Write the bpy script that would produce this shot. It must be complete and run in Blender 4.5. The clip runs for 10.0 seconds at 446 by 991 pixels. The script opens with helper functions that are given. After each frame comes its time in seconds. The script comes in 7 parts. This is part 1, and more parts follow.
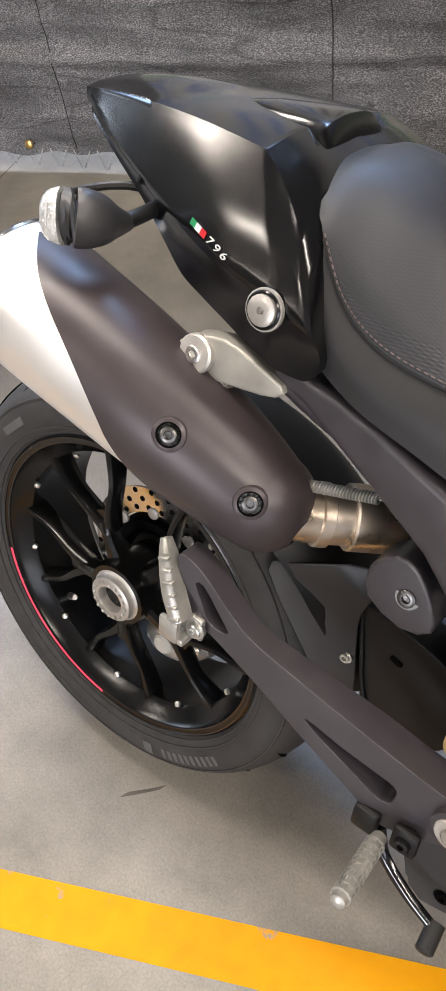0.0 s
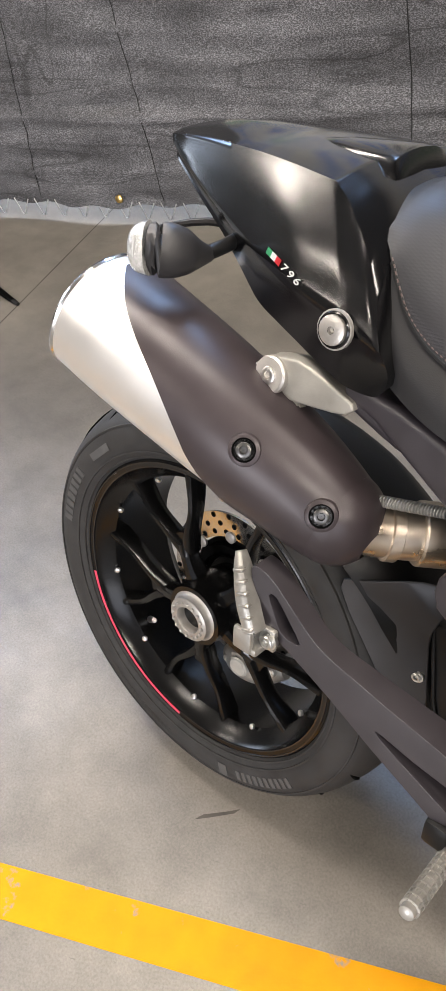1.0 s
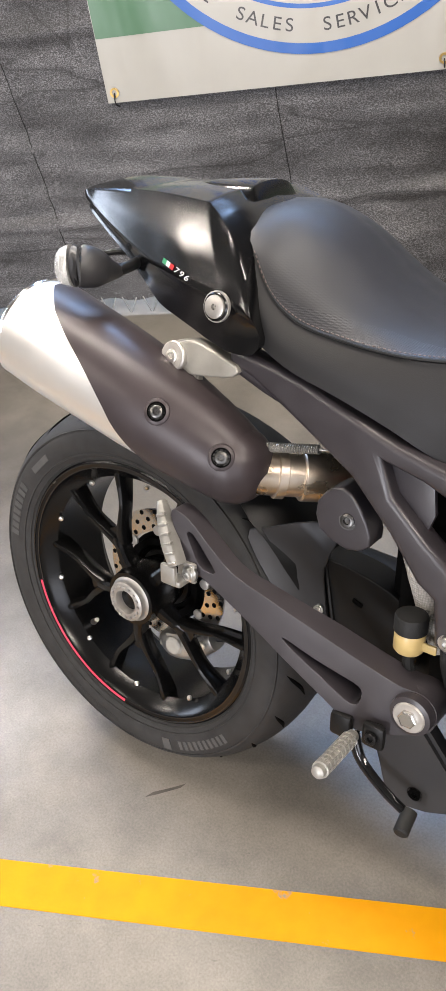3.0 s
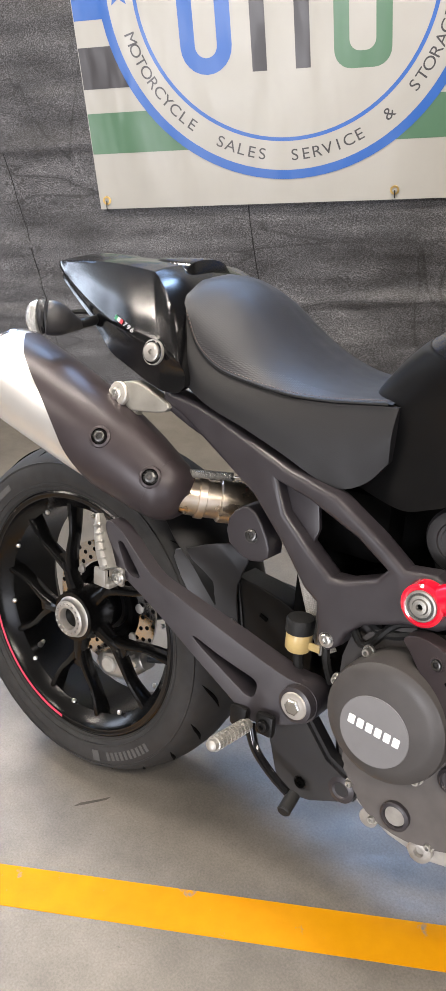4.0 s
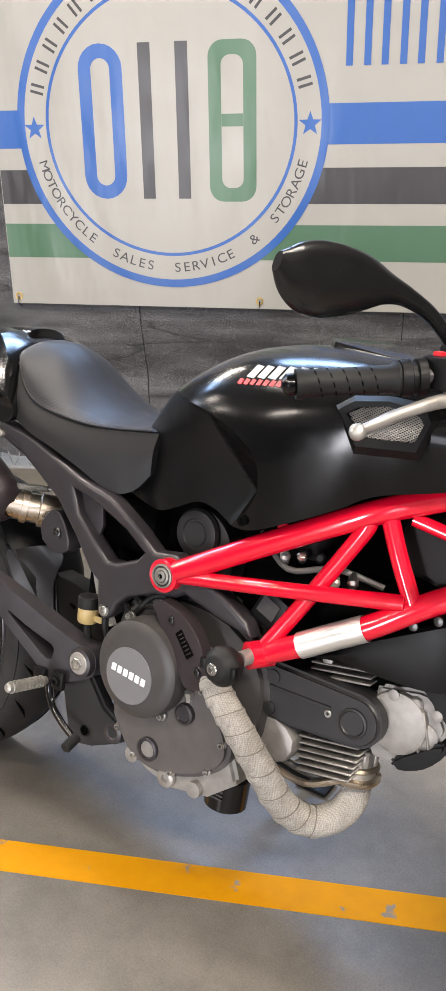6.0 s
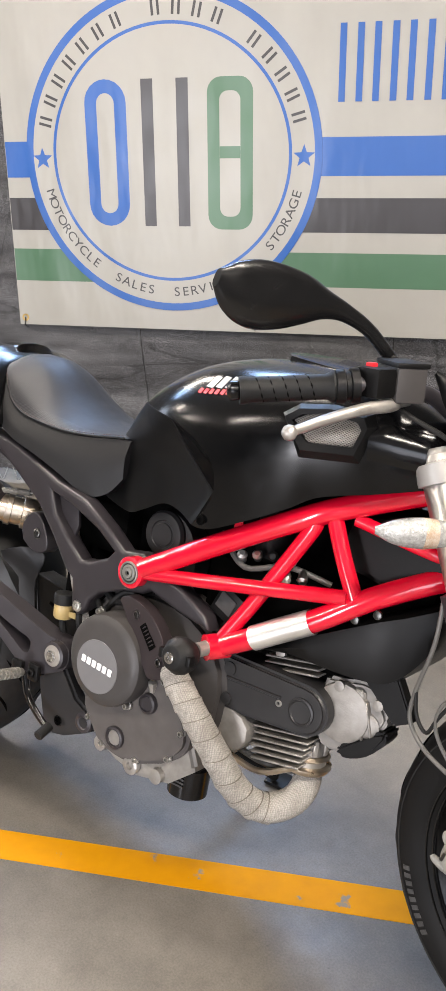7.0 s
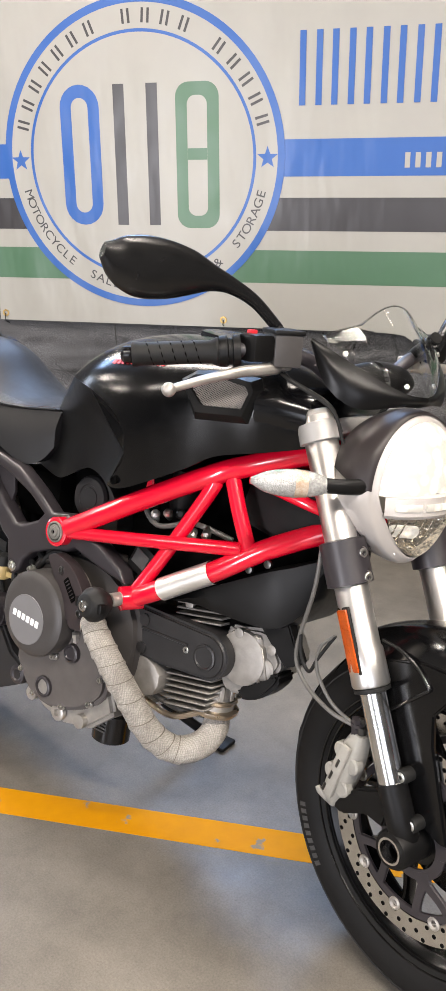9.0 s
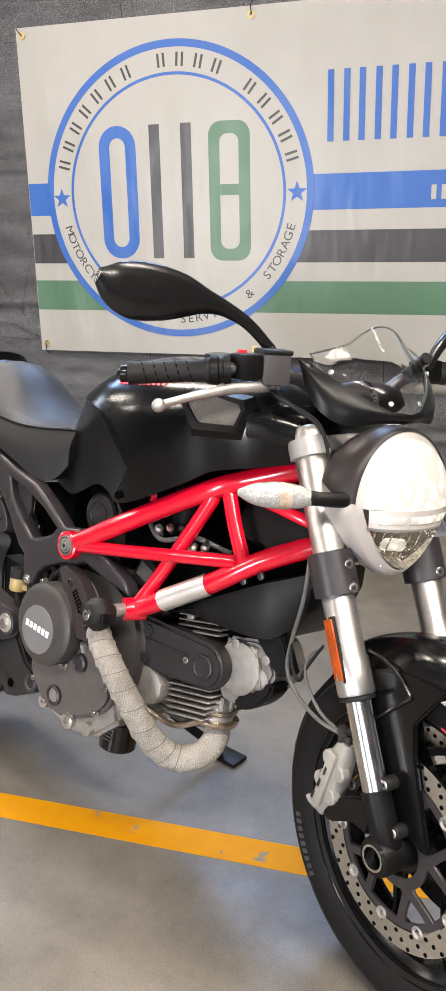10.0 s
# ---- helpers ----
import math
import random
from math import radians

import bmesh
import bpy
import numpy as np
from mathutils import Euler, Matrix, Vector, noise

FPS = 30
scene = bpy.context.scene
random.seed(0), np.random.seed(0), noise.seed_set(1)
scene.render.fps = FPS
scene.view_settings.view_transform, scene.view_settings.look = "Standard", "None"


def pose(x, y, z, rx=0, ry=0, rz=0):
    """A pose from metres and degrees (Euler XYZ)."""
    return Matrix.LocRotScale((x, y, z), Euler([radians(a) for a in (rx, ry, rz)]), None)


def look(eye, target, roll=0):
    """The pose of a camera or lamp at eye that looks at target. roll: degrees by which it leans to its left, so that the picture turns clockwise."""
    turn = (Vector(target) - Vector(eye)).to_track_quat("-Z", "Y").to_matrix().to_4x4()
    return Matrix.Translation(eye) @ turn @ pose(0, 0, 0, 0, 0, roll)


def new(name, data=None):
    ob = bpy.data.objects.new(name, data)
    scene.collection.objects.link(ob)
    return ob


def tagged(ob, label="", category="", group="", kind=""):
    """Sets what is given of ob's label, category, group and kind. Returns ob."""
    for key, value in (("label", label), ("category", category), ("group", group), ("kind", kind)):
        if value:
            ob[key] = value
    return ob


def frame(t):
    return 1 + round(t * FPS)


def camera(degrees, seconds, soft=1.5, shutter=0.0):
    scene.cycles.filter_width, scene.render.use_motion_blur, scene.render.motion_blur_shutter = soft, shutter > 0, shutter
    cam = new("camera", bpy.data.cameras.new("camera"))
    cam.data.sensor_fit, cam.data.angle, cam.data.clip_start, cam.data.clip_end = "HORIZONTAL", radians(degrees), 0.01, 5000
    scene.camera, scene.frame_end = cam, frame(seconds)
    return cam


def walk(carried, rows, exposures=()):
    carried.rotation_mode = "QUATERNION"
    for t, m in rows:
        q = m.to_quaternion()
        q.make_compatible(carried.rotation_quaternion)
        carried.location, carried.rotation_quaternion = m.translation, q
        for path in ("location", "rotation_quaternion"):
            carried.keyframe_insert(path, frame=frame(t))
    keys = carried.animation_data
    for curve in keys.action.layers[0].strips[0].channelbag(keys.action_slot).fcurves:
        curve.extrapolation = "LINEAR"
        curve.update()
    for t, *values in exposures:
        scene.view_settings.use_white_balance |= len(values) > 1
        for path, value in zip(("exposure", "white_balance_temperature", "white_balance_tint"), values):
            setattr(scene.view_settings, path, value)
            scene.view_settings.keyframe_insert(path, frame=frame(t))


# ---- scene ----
cam = camera(28.4, 10.0)
PATH = [
    (0, (0.096, 0.077, 1.298), (-0.358, 1.346, -0.18), -6.3),
    (0.5, (0.107, 0.038, 1.307), (-0.485, 1.333, -0.097), -8.9),
    (1, (0.119, 0.028, 1.302), (-0.527, 1.324, -0.077), -10.6),
    (1.5, (0.146, 0.008, 1.298), (-0.488, 1.332, -0.06), -9.1),
    (2, (0.161, -0.037, 1.282), (-0.47, 1.311, -0.054), -9.3),
    (2.5, (0.169, -0.135, 1.279), (-0.397, 1.3, 0.007), -12.7),
    (3, (0.223, -0.241, 1.297), (-0.308, 1.271, 0.101), -10.5),
    (3.2, (0.26, -0.286, 1.307), (-0.269, 1.269, 0.166), -8.1),
    (4.3, (0.378, -0.53, 1.294), (-0.099, 1.148, 0.317), -4.5),
    (4.5, (0.385, -0.585, 1.296), (-0.044, 1.108, 0.321), -3.9),
    (5, (0.458, -0.678, 1.302), (0.075, 1.067, 0.403), -3.3),
    (5.5, (0.624, -0.752, 1.311), (0.208, 1.034, 0.513), -1.1),
    (6, (0.714, -0.807, 1.309), (0.305, 0.994, 0.54), -1.0),
    (7.5, (0.934, -0.927, 1.3), (0.45, 0.885, 0.606), 0.0),
    (8, (1.036, -0.961, 1.286), (0.542, 0.847, 0.589), 0.4),
    (8.5, (1.038, -0.983, 1.281), (0.615, 0.842, 0.581), 0.1),
    (9, (1.041, -0.987, 1.271), (0.551, 0.826, 0.582), -0.5),
    (9.5, (1.103, -0.998, 1.269), (0.537, 0.807, 0.62), -1.0),
    (10, (1.157, -1.021, 1.257), (0.539, 0.779, 0.643), -1.3),
]
walk(cam, [(t, look(eye, target, roll)) for t, eye, target, roll in PATH], [(0.0, 0.05), (1.5, 0.08), (2.75, 0.15), (4.3, 0.05), (5.0, -0.02), (5.6, -0.12), (6.2, -0.09), (8.0, -0.05), (10.0, -0.03)])


# ---- light ----
world = bpy.data.worlds.new("world")
scene.world = world
world.use_nodes = True
wn = world.node_tree.nodes
sky = wn.new("ShaderNodeTexSky")
sky.sky_type = "NISHITA"
sky.sun_disc = False
sky.sun_elevation = radians(40)
sky.sun_rotation = radians(120)
world.node_tree.links.new(sky.outputs[0], wn["Background"].inputs[0])
wn["Background"].inputs[1].default_value = 0.12


def area_lamp(name, eye, target, sx, sy, watts, colour):
    d = bpy.data.lights.new(name, "AREA")
    d.shape, d.size, d.size_y, d.energy, d.color = "RECTANGLE", sx, sy, watts, colour
    ob = new(name, d)
    ob.matrix_world = look(eye, target)
    return ob


# added lamps tinted as daylight, in assumed, unseen openings; back and door are fill
area_lamp("fill_back", (2.2, -5.95, 1.5), (2.2, 0.0, 1.3), 3.4, 2.6, 135, (0.90, 0.90, 1.0))
area_lamp("daylight_left", (-5.95, 3.2, 1.75), (0.0, 1.5, 1.4), 1.9, 2.2, 150, (0.74, 0.83, 1.0))
area_lamp("fill_door", (-2.45, -5.95, 1.15), (-2.0, 0.0, 1.1), 0.85, 2.1, 260, (0.95, 0.94, 1.0))
# skylights: x, y, length, width, watts
SKYLIGHTS = [(-0.10, 2.95, 1.20, 0.64, 105), (-3.20, 2.85, 1.50, 0.60, 100)]
for kx, ky, lx, ly, watts in SKYLIGHTS:
    area_lamp("skylight", (kx, ky, 3.04), (kx, ky, 0), lx, ly, watts, (0.42, 0.62, 1.0))
# ceiling strip lights: x, y, watts
TUBES = [(-1.95, 2.90, 95), (-4.15, 1.2, 62), (-5.3, 0.0, 60), (-0.5, 0.9, 62), (1.7, 0.7, 46), (-2.4, -1.2, 60), (1.4, -1.4, 84), (2.6, -1.0, 105)]
for tx, ty, watts in TUBES:
    area_lamp("strip_light", (tx, ty, 2.86), (tx, ty, 0), 1.25, 0.14, watts, (1.0, 0.90, 0.80))


# ---- materials ----
def mat(name, col, rough=0.5, metal=0.0, var=0.12, scale=40.0, bump=0.0, bscale=300.0, rvar=0.1, coat=0.0, col2=None, ior=1.5, spec=0.5):
    """A surface with colour and gloss varied at two scales and a fine relief."""
    m = bpy.data.materials.new(name)
    m.use_nodes = True
    nt = m.node_tree
    N, K = nt.nodes, nt.links
    b = N["Principled BSDF"]
    b.inputs["Metallic"].default_value = metal
    b.inputs["IOR"].default_value = ior
    b.inputs["Specular IOR Level"].default_value = spec
    if coat:
        b.inputs["Coat Weight"].default_value = coat
        b.inputs["Coat Roughness"].default_value = 0.06
    tc = N.new("ShaderNodeTexCoord")
    n1 = N.new("ShaderNodeTexNoise")
    n1.inputs["Scale"].default_value = scale
    n1.inputs["Detail"].default_value = 5
    n2 = N.new("ShaderNodeTexNoise")
    n2.inputs["Scale"].default_value = scale / 9
    n2.inputs["Detail"].default_value = 3
    add = N.new("ShaderNodeMath")
    add.operation = "ADD"
    for n in (n1, n2):
        K.new(tc.outputs["Object"], n.inputs["Vector"])
    K.new(n1.outputs["Fac"], add.inputs[0])
    K.new(n2.outputs["Fac"], add.inputs[1])
    half = N.new("ShaderNodeMath")
    half.operation = "MULTIPLY"
    half.inputs[1].default_value = 0.5
    K.new(add.outputs[0], half.inputs[0])
    mix = N.new("ShaderNodeMix")
    mix.data_type = "RGBA"
    c2 = col2 or [c * (1 + var) for c in col]
    c1 = col if col2 else [c * (1 - var) for c in col]
    mr = N.new("ShaderNodeMapRange")
    mr.inputs[1].default_value, mr.inputs[2].default_value = 0.35, 0.65
    K.new(half.outputs[0], mr.inputs[0])
    K.new(mr.outputs[0], mix.inputs[0])
    mix.inputs[6].default_value = (*c1, 1)
    mix.inputs[7].default_value = (*c2, 1)
    K.new(mix.outputs[2], b.inputs["Base Color"])
    rr = N.new("ShaderNodeMapRange")
    rr.inputs[1].default_value, rr.inputs[2].default_value = 0.3, 0.7
    rr.inputs[3].default_value, rr.inputs[4].default_value = max(0.02, rough - rvar * rough), min(1, rough + rvar * rough)
    K.new(n1.outputs["Fac"], rr.inputs[0])
    K.new(rr.outputs[0], b.inputs["Roughness"])
    if bump:
        nb = N.new("ShaderNodeTexNoise")
        nb.inputs["Scale"].default_value = bscale
        nb.inputs["Detail"].default_value = 3
        K.new(tc.outputs["Object"], nb.inputs["Vector"])
        bp = N.new("ShaderNodeBump")
        bp.inputs["Strength"].default_value = bump
        bp.inputs["Distance"].default_value = 0.002
        K.new(nb.outputs["Fac"], bp.inputs["Height"])
        K.new(bp.outputs[0], b.inputs["Normal"])
    return m


def nodes_of(m):
    return m.node_tree.nodes, m.node_tree.links, m.node_tree.nodes["Principled BSDF"]


M_GLOSS = mat("black_lacquer", (0.003, 0.003, 0.0033), 0.16, var=0.2, rvar=0.15, spec=0.44)
M_SATIN = mat("black_satin_paint", (0.003, 0.003, 0.0032), 0.19, var=0.15, rvar=0.12, spec=0.34)
M_PLASTIC = mat("black_grained_plastic", (0.0045, 0.0044, 0.0045), 0.43, var=0.2, bump=0.08, bscale=900, spec=0.22)
M_CAST = mat("dark_grey_powder_coat", (0.027, 0.0235, 0.027), 0.38, var=0.15, bump=0.08, bscale=800, spec=0.55)
M_RIM = mat("black_wheel_paint", (0.0035, 0.0035, 0.0035), 0.22, var=0.2, spec=0.24)
M_TYRE = mat("rubber", (0.0075, 0.0073, 0.0073), 0.6, var=0.25, scale=60, bump=0.12, bscale=600, spec=0.2)
M_DUSTY = mat("dusty_rubber", (0.027, 0.0265, 0.0262), 0.62, var=0.3, scale=60, bump=0.12, bscale=600, spec=0.2)
M_LETTER = mat("moulded_rubber_grey", (0.052, 0.051, 0.050), 0.75, var=0.3, scale=90)
M_ALU = mat("bare_aluminium", (0.42, 0.40, 0.37), 0.38, 0.65, var=0.25, bump=0.2, bscale=300)
M_STEEL = mat("bright_steel", (0.62, 0.61, 0.59), 0.2, 1.0, var=0.1)
M_BOLT = mat("zinc_bolt", (0.66, 0.65, 0.62), 0.3, 1.0, var=0.2)
M_PEG = mat("worn_grey_peg_metal", (0.33, 0.32, 0.295), 0.40, 0.7, var=0.3, bump=0.15, bscale=300)
M_FIN = mat("grey_fin_metal", (0.29, 0.275, 0.255), 0.48, 0.6, var=0.3, bump=0.2, bscale=300)
M_COVER = mat("warm_grey_engine_cover", (0.098, 0.088, 0.083), 0.5, var=0.15, bump=0.08, bscale=700, spec=0.35)
M_COWL = mat("black_cowl_lacquer", (0.003, 0.003, 0.0033), 0.175, var=0.2, rvar=0.12, spec=0.46)
M_HUG = mat("dark_grey_mudguard_plastic", (0.018, 0.0175, 0.0187), 0.46, var=0.15, bump=0.06, bscale=900, spec=0.5)
# tank paint with gloss cut so the knee panel looks shaded; also fly screen
M_KNEE = mat("black_paint_low_gloss", (0.004, 0.004, 0.0042), 0.32, var=0.15, spec=0.2)
M_MIRROR = mat("satin_mirror_plastic", (0.007, 0.007, 0.0073), 0.25, var=0.2, spec=0.5)
M_FORK = mat("brushed_fork_alloy", (0.58, 0.565, 0.54), 0.38, 1.0, var=0.06, scale=20, bump=0.02, bscale=500)
M_BRACKET = mat("cast_bracket_aluminium", (0.30, 0.285, 0.25), 0.5, 0.55, var=0.2, bump=0.15, bscale=400)
M_DULL = mat("dull_steel", (0.11, 0.108, 0.105), 0.35, 1.0, var=0.2)
M_SILVER = mat("brushed_silencer_steel", (0.84, 0.82, 0.785), 0.38, 0.85, var=0.05, scale=18, bump=0.02, bscale=500)
M_SHIELD = mat("dark_bronze_heat_shield", (0.034, 0.0265, 0.0285), 0.40, 0.15, var=0.12, bump=0.04, bscale=900, spec=0.4)
M_RED = mat("red_frame_enamel", (0.70, 0.0035, 0.026), 0.18, var=0.08, coat=0.9, bump=0.02, bscale=60)
M_SEAT = mat("black_seat_vinyl", (0.0105, 0.0103, 0.011), 0.55, var=0.12, bump=0.1, bscale=900, spec=0.34)
M_ENGINE = mat("dark_grey_engine_paint", (0.050, 0.046, 0.0445), 0.44, var=0.15, bump=0.08, bscale=700, spec=0.42)
M_LOGO = mat("mid_grey_disc", (0.15, 0.148, 0.152), 0.5, var=0.08, bump=0.05)
M_WHITE = mat("white_print", (0.78, 0.78, 0.77), 0.4, var=0.04)
M_PALE = mat("pale_grey_print", (0.42, 0.42, 0.41), 0.35, var=0.05)
M_REDPRINT = mat("red_print", (0.62, 0.02, 0.03), 0.4, var=0.05)
M_GREENPRINT = mat("green_print", (0.03, 0.32, 0.12), 0.4, var=0.05)
M_PINK = mat("rim_stripe_red", (0.62, 0.05, 0.10), 0.35, var=0.1)
M_TITAN = mat("heat_tinted_steel", (0.46, 0.36, 0.24), 0.32, 0.95, col2=(0.55, 0.49, 0.42), scale=30, rvar=0.3, bump=0.05)
# near-black: puts the shade of holes and gaps into colour; also black parts
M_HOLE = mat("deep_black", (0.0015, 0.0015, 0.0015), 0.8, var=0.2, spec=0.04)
M_AMBER = mat("amber_reflector", (0.44, 0.07, 0.004), 0.3, var=0.3, scale=300, coat=0.15)
M_AMBERGLASS = mat("amber_bulb_window", (0.34, 0.22, 0.13), 0.22, col2=(0.52, 0.46, 0.39), scale=700, bump=0.6, bscale=300, coat=0.4)
M_YELLOWFLUID = mat("amber_reservoir_plastic", (0.42, 0.31, 0.13), 0.3, var=0.15, scale=60)
M_STITCH = mat("seat_thread", (0.085, 0.055, 0.05), 0.6, var=0.15)
M_CABLE = mat("grey_hose", (0.10, 0.097, 0.09), 0.45, var=0.15)
M_FORKGREY = mat("grey_clamp_paint", (0.36, 0.35, 0.335), 0.4, 0.3, var=0.08, bump=0.05)
M_HLSHELL = mat("headlight_shell_silver", (0.47, 0.44, 0.415), 0.42, 0.25, var=0.05, bump=0.03)
M_CALIPER = mat("cream_grey_caliper_paint", (0.30, 0.29, 0.262), 0.42, var=0.12, scale=80, bump=0.06)
M_BELT = mat("charcoal_cover_plastic", (0.017, 0.0165, 0.0172), 0.42, var=0.15, bump=0.06, bscale=900, spec=0.45)
M_HLTOP = mat("headlight_hood_brown_black", (0.021, 0.0165, 0.0165), 0.42, var=0.1, spec=0.35)
M_RUBBER = mat("soft_black_rubber", (0.011, 0.011, 0.011), 0.55, var=0.2, bump=0.2, bscale=700, spec=0.25)


def brushed_wrap():
    """Woven glass exhaust wrap: crossed fine waves that darken and sink between the threads."""
    m = mat("woven_exhaust_wrap", (0.30, 0.275, 0.24), 0.85, col2=(0.48, 0.455, 0.41), scale=55)
    N, K, b = nodes_of(m)
    old = b.inputs["Base Color"].links[0].from_socket
    tc = N.new("ShaderNodeTexCoord")
    mx = N.new("ShaderNodeTexVoronoi")
    mx.inputs["Scale"].default_value = 330
    mx.inputs["Randomness"].default_value = 0.3
    K.new(tc.outputs["Object"], mx.inputs["Vector"])
    r = N.new("ShaderNodeMapRange")
    r.inputs[1].default_value, r.inputs[2].default_value = 0.25, 0.75
    r.inputs[3].default_value, r.inputs[4].default_value = 1.06, 0.62
    K.new(mx.outputs[0], r.inputs[0])
    mul = N.new("ShaderNodeMix")
    mul.data_type, mul.blend_type = "RGBA", "MULTIPLY"
    mul.inputs[0].default_value = 1.0
    K.new(old, mul.inputs[6])
    K.new(r.outputs[0], mul.inputs[7])
    K.new(mul.outputs[2], b.inputs["Base Color"])
    bp = N.new("ShaderNodeBump")
    bp.inputs["Strength"].default_value = 0.7
    bp.invert = True
    bp.inputs["Distance"].default_value = 0.0015
    K.new(mx.outputs[0], bp.inputs["Height"])
    K.new(bp.outputs[0], b.inputs["Normal"])
    return m


M_WRAP = brushed_wrap()
M_SEAM = mat("dark_wrap_seam", (0.17, 0.15, 0.125), 0.9, var=0.3)


def perforated(name, col, rough, cell, depth):
    """A perforated or woven sheet: small dark dimples on a grid."""
    m = mat(name, col, rough, var=0.1)
    N, K, b = nodes_of(m)
    tc = N.new("ShaderNodeTexCoord")
    v = N.new("ShaderNodeTexVoronoi")
    v.inputs["Scale"].default_value = 1 / cell
    v.inputs["Randomness"].default_value = 0.0
    K.new(tc.outputs["Object"], v.inputs["Vector"])
    bp = N.new("ShaderNodeBump")
    bp.inputs["Strength"].default_value = depth
    bp.inputs["Distance"].default_value = 0.0015
    K.new(v.outputs["Distance"], bp.inputs["Height"])
    K.new(bp.outputs[0], b.inputs["Normal"])
    return m


M_SEATGRIP = perforated("seat_grip_weave", (0.0130, 0.0132, 0.0165), 0.43, 0.0024, 0.3)
M_INSERT = perforated("black_seat_insert", (0.0120, 0.0122, 0.0150), 0.50, 0.0024, 0.07)
for grained in (M_SEATGRIP, M_INSERT):
    grained.node_tree.nodes["Principled BSDF"].inputs["Specular IOR Level"].default_value = 0.36


def glass(name, col, rough=0.02, alpha=0.12):
    m = bpy.data.materials.new(name)
    m.use_nodes = True
    N, K, b = nodes_of(m)
    b.inputs["Base Color"].default_value = (*col, 1)
    b.inputs["Roughness"].default_value = rough
    b.inputs["Transmission Weight"].default_value = 1.0
    b.inputs["IOR"].default_value = 1.18
    return m


M_CLEAR = glass("clear_screen", (0.97, 0.98, 0.97))
M_LENSCAP = mat("ribbed_pale_lens", (0.30, 0.30, 0.29), 0.18, 0.35, col2=(0.58, 0.58, 0.555), scale=240, bump=0.8, bscale=420, coat=0.5)
M_LENS = glass("clear_lens", (0.95, 0.95, 0.94), 0.05)


def glow(name, col, power):
    m = bpy.data.materials.new(name)
    m.use_nodes = True
    N, K, b = nodes_of(m)
    b.inputs["Emission Color"].default_value = (*col, 1)
    b.inputs["Emission Strength"].default_value = power
    return m


M_REFL = mat("faceted_reflector", (0.88, 0.84, 0.76), 0.07, 1.0, var=0.15, scale=60, bump=1.0, bscale=130)
M_BULB = glow("lit_headlamp", (1.0, 0.90, 0.76), 5.0)
N, K, lamp_shader = nodes_of(M_BULB)
cells = N.new("ShaderNodeTexVoronoi")
cells.inputs["Scale"].default_value = 55
level = N.new("ShaderNodeMapRange")
level.inputs[1].default_value, level.inputs[2].default_value = 0.0, 0.6
level.inputs[3].default_value, level.inputs[4].default_value = 1.5, 0.5
lamp_shader.inputs["Base Color"].default_value = (0.25, 0.24, 0.22, 1)
cell_place = N.new("ShaderNodeTexCoord")
K.new(cell_place.outputs["Object"], cells.inputs["Vector"])
K.new(cells.outputs["Distance"], level.inputs[0])
K.new(level.outputs[0], lamp_shader.inputs["Emission Strength"])
M_TUBE = glow("lit_tube", (1.0, 0.95, 0.86), 7.0)


def concrete():
    """Sealed slab: cloudy stains, dark patches, speckle, and gloss worn away in patches."""
    m = mat("worn_concrete", (0.147, 0.133, 0.113), 0.40, col2=(0.203, 0.185, 0.159), scale=9, rvar=0.3, bump=0.12, bscale=120)
    N, K, b = nodes_of(m)
    tc = N.new("ShaderNodeTexCoord")
    col = b.inputs["Base Color"].links[0].from_socket

    def field(scale, detail, rough, lo, hi, a, c, stretch=(1, 1, 1)):
        mp = N.new("ShaderNodeMapping")
        mp.inputs["Scale"].default_value = stretch
        mp.inputs["Rotation"].default_value = (0, 0, 0.6)
        K.new(tc.outputs["Object"], mp.inputs["Vector"])
        n = N.new("ShaderNodeTexNoise")
        n.inputs["Scale"].default_value = scale
        n.inputs["Detail"].default_value = detail
        n.inputs["Roughness"].default_value = rough
        K.new(mp.outputs[0], n.inputs["Vector"])
        r = N.new("ShaderNodeMapRange")
        r.inputs[1].default_value, r.inputs[2].default_value = lo, hi
        r.inputs[3].default_value, r.inputs[4].default_value = a, c
        K.new(n.outputs["Fac"], r.inputs[0])
        return r.outputs[0]

    for f in (field(2.3, 9, 0.7, 0.36, 0.62, 0.66, 1.08), field(11, 8, 0.75, 0.52, 0.70, 1.0, 0.86), field(260, 3, 0.7, 0.3, 0.7, 0.80, 1.20), field(34, 6, 0.7, 0.645, 0.70, 1.0, 0.6, (1, 7, 1)), field(5, 9, 0.8, 0.60, 0.72, 1.0, 0.84)):
        mul = N.new("ShaderNodeMix")
        mul.data_type, mul.blend_type = "RGBA", "MULTIPLY"
        mul.inputs[0].default_value = 1.0
        K.new(col, mul.inputs[6])
        K.new(f, mul.inputs[7])
        col = mul.outputs[2]
    K.new(col, b.inputs["Base Color"])
    K.new(field(8, 10, 0.72, 0.38, 0.64, 0.37, 0.50, (1, 2.2, 1)), b.inputs["Roughness"])
    return m


M_CONC = concrete()


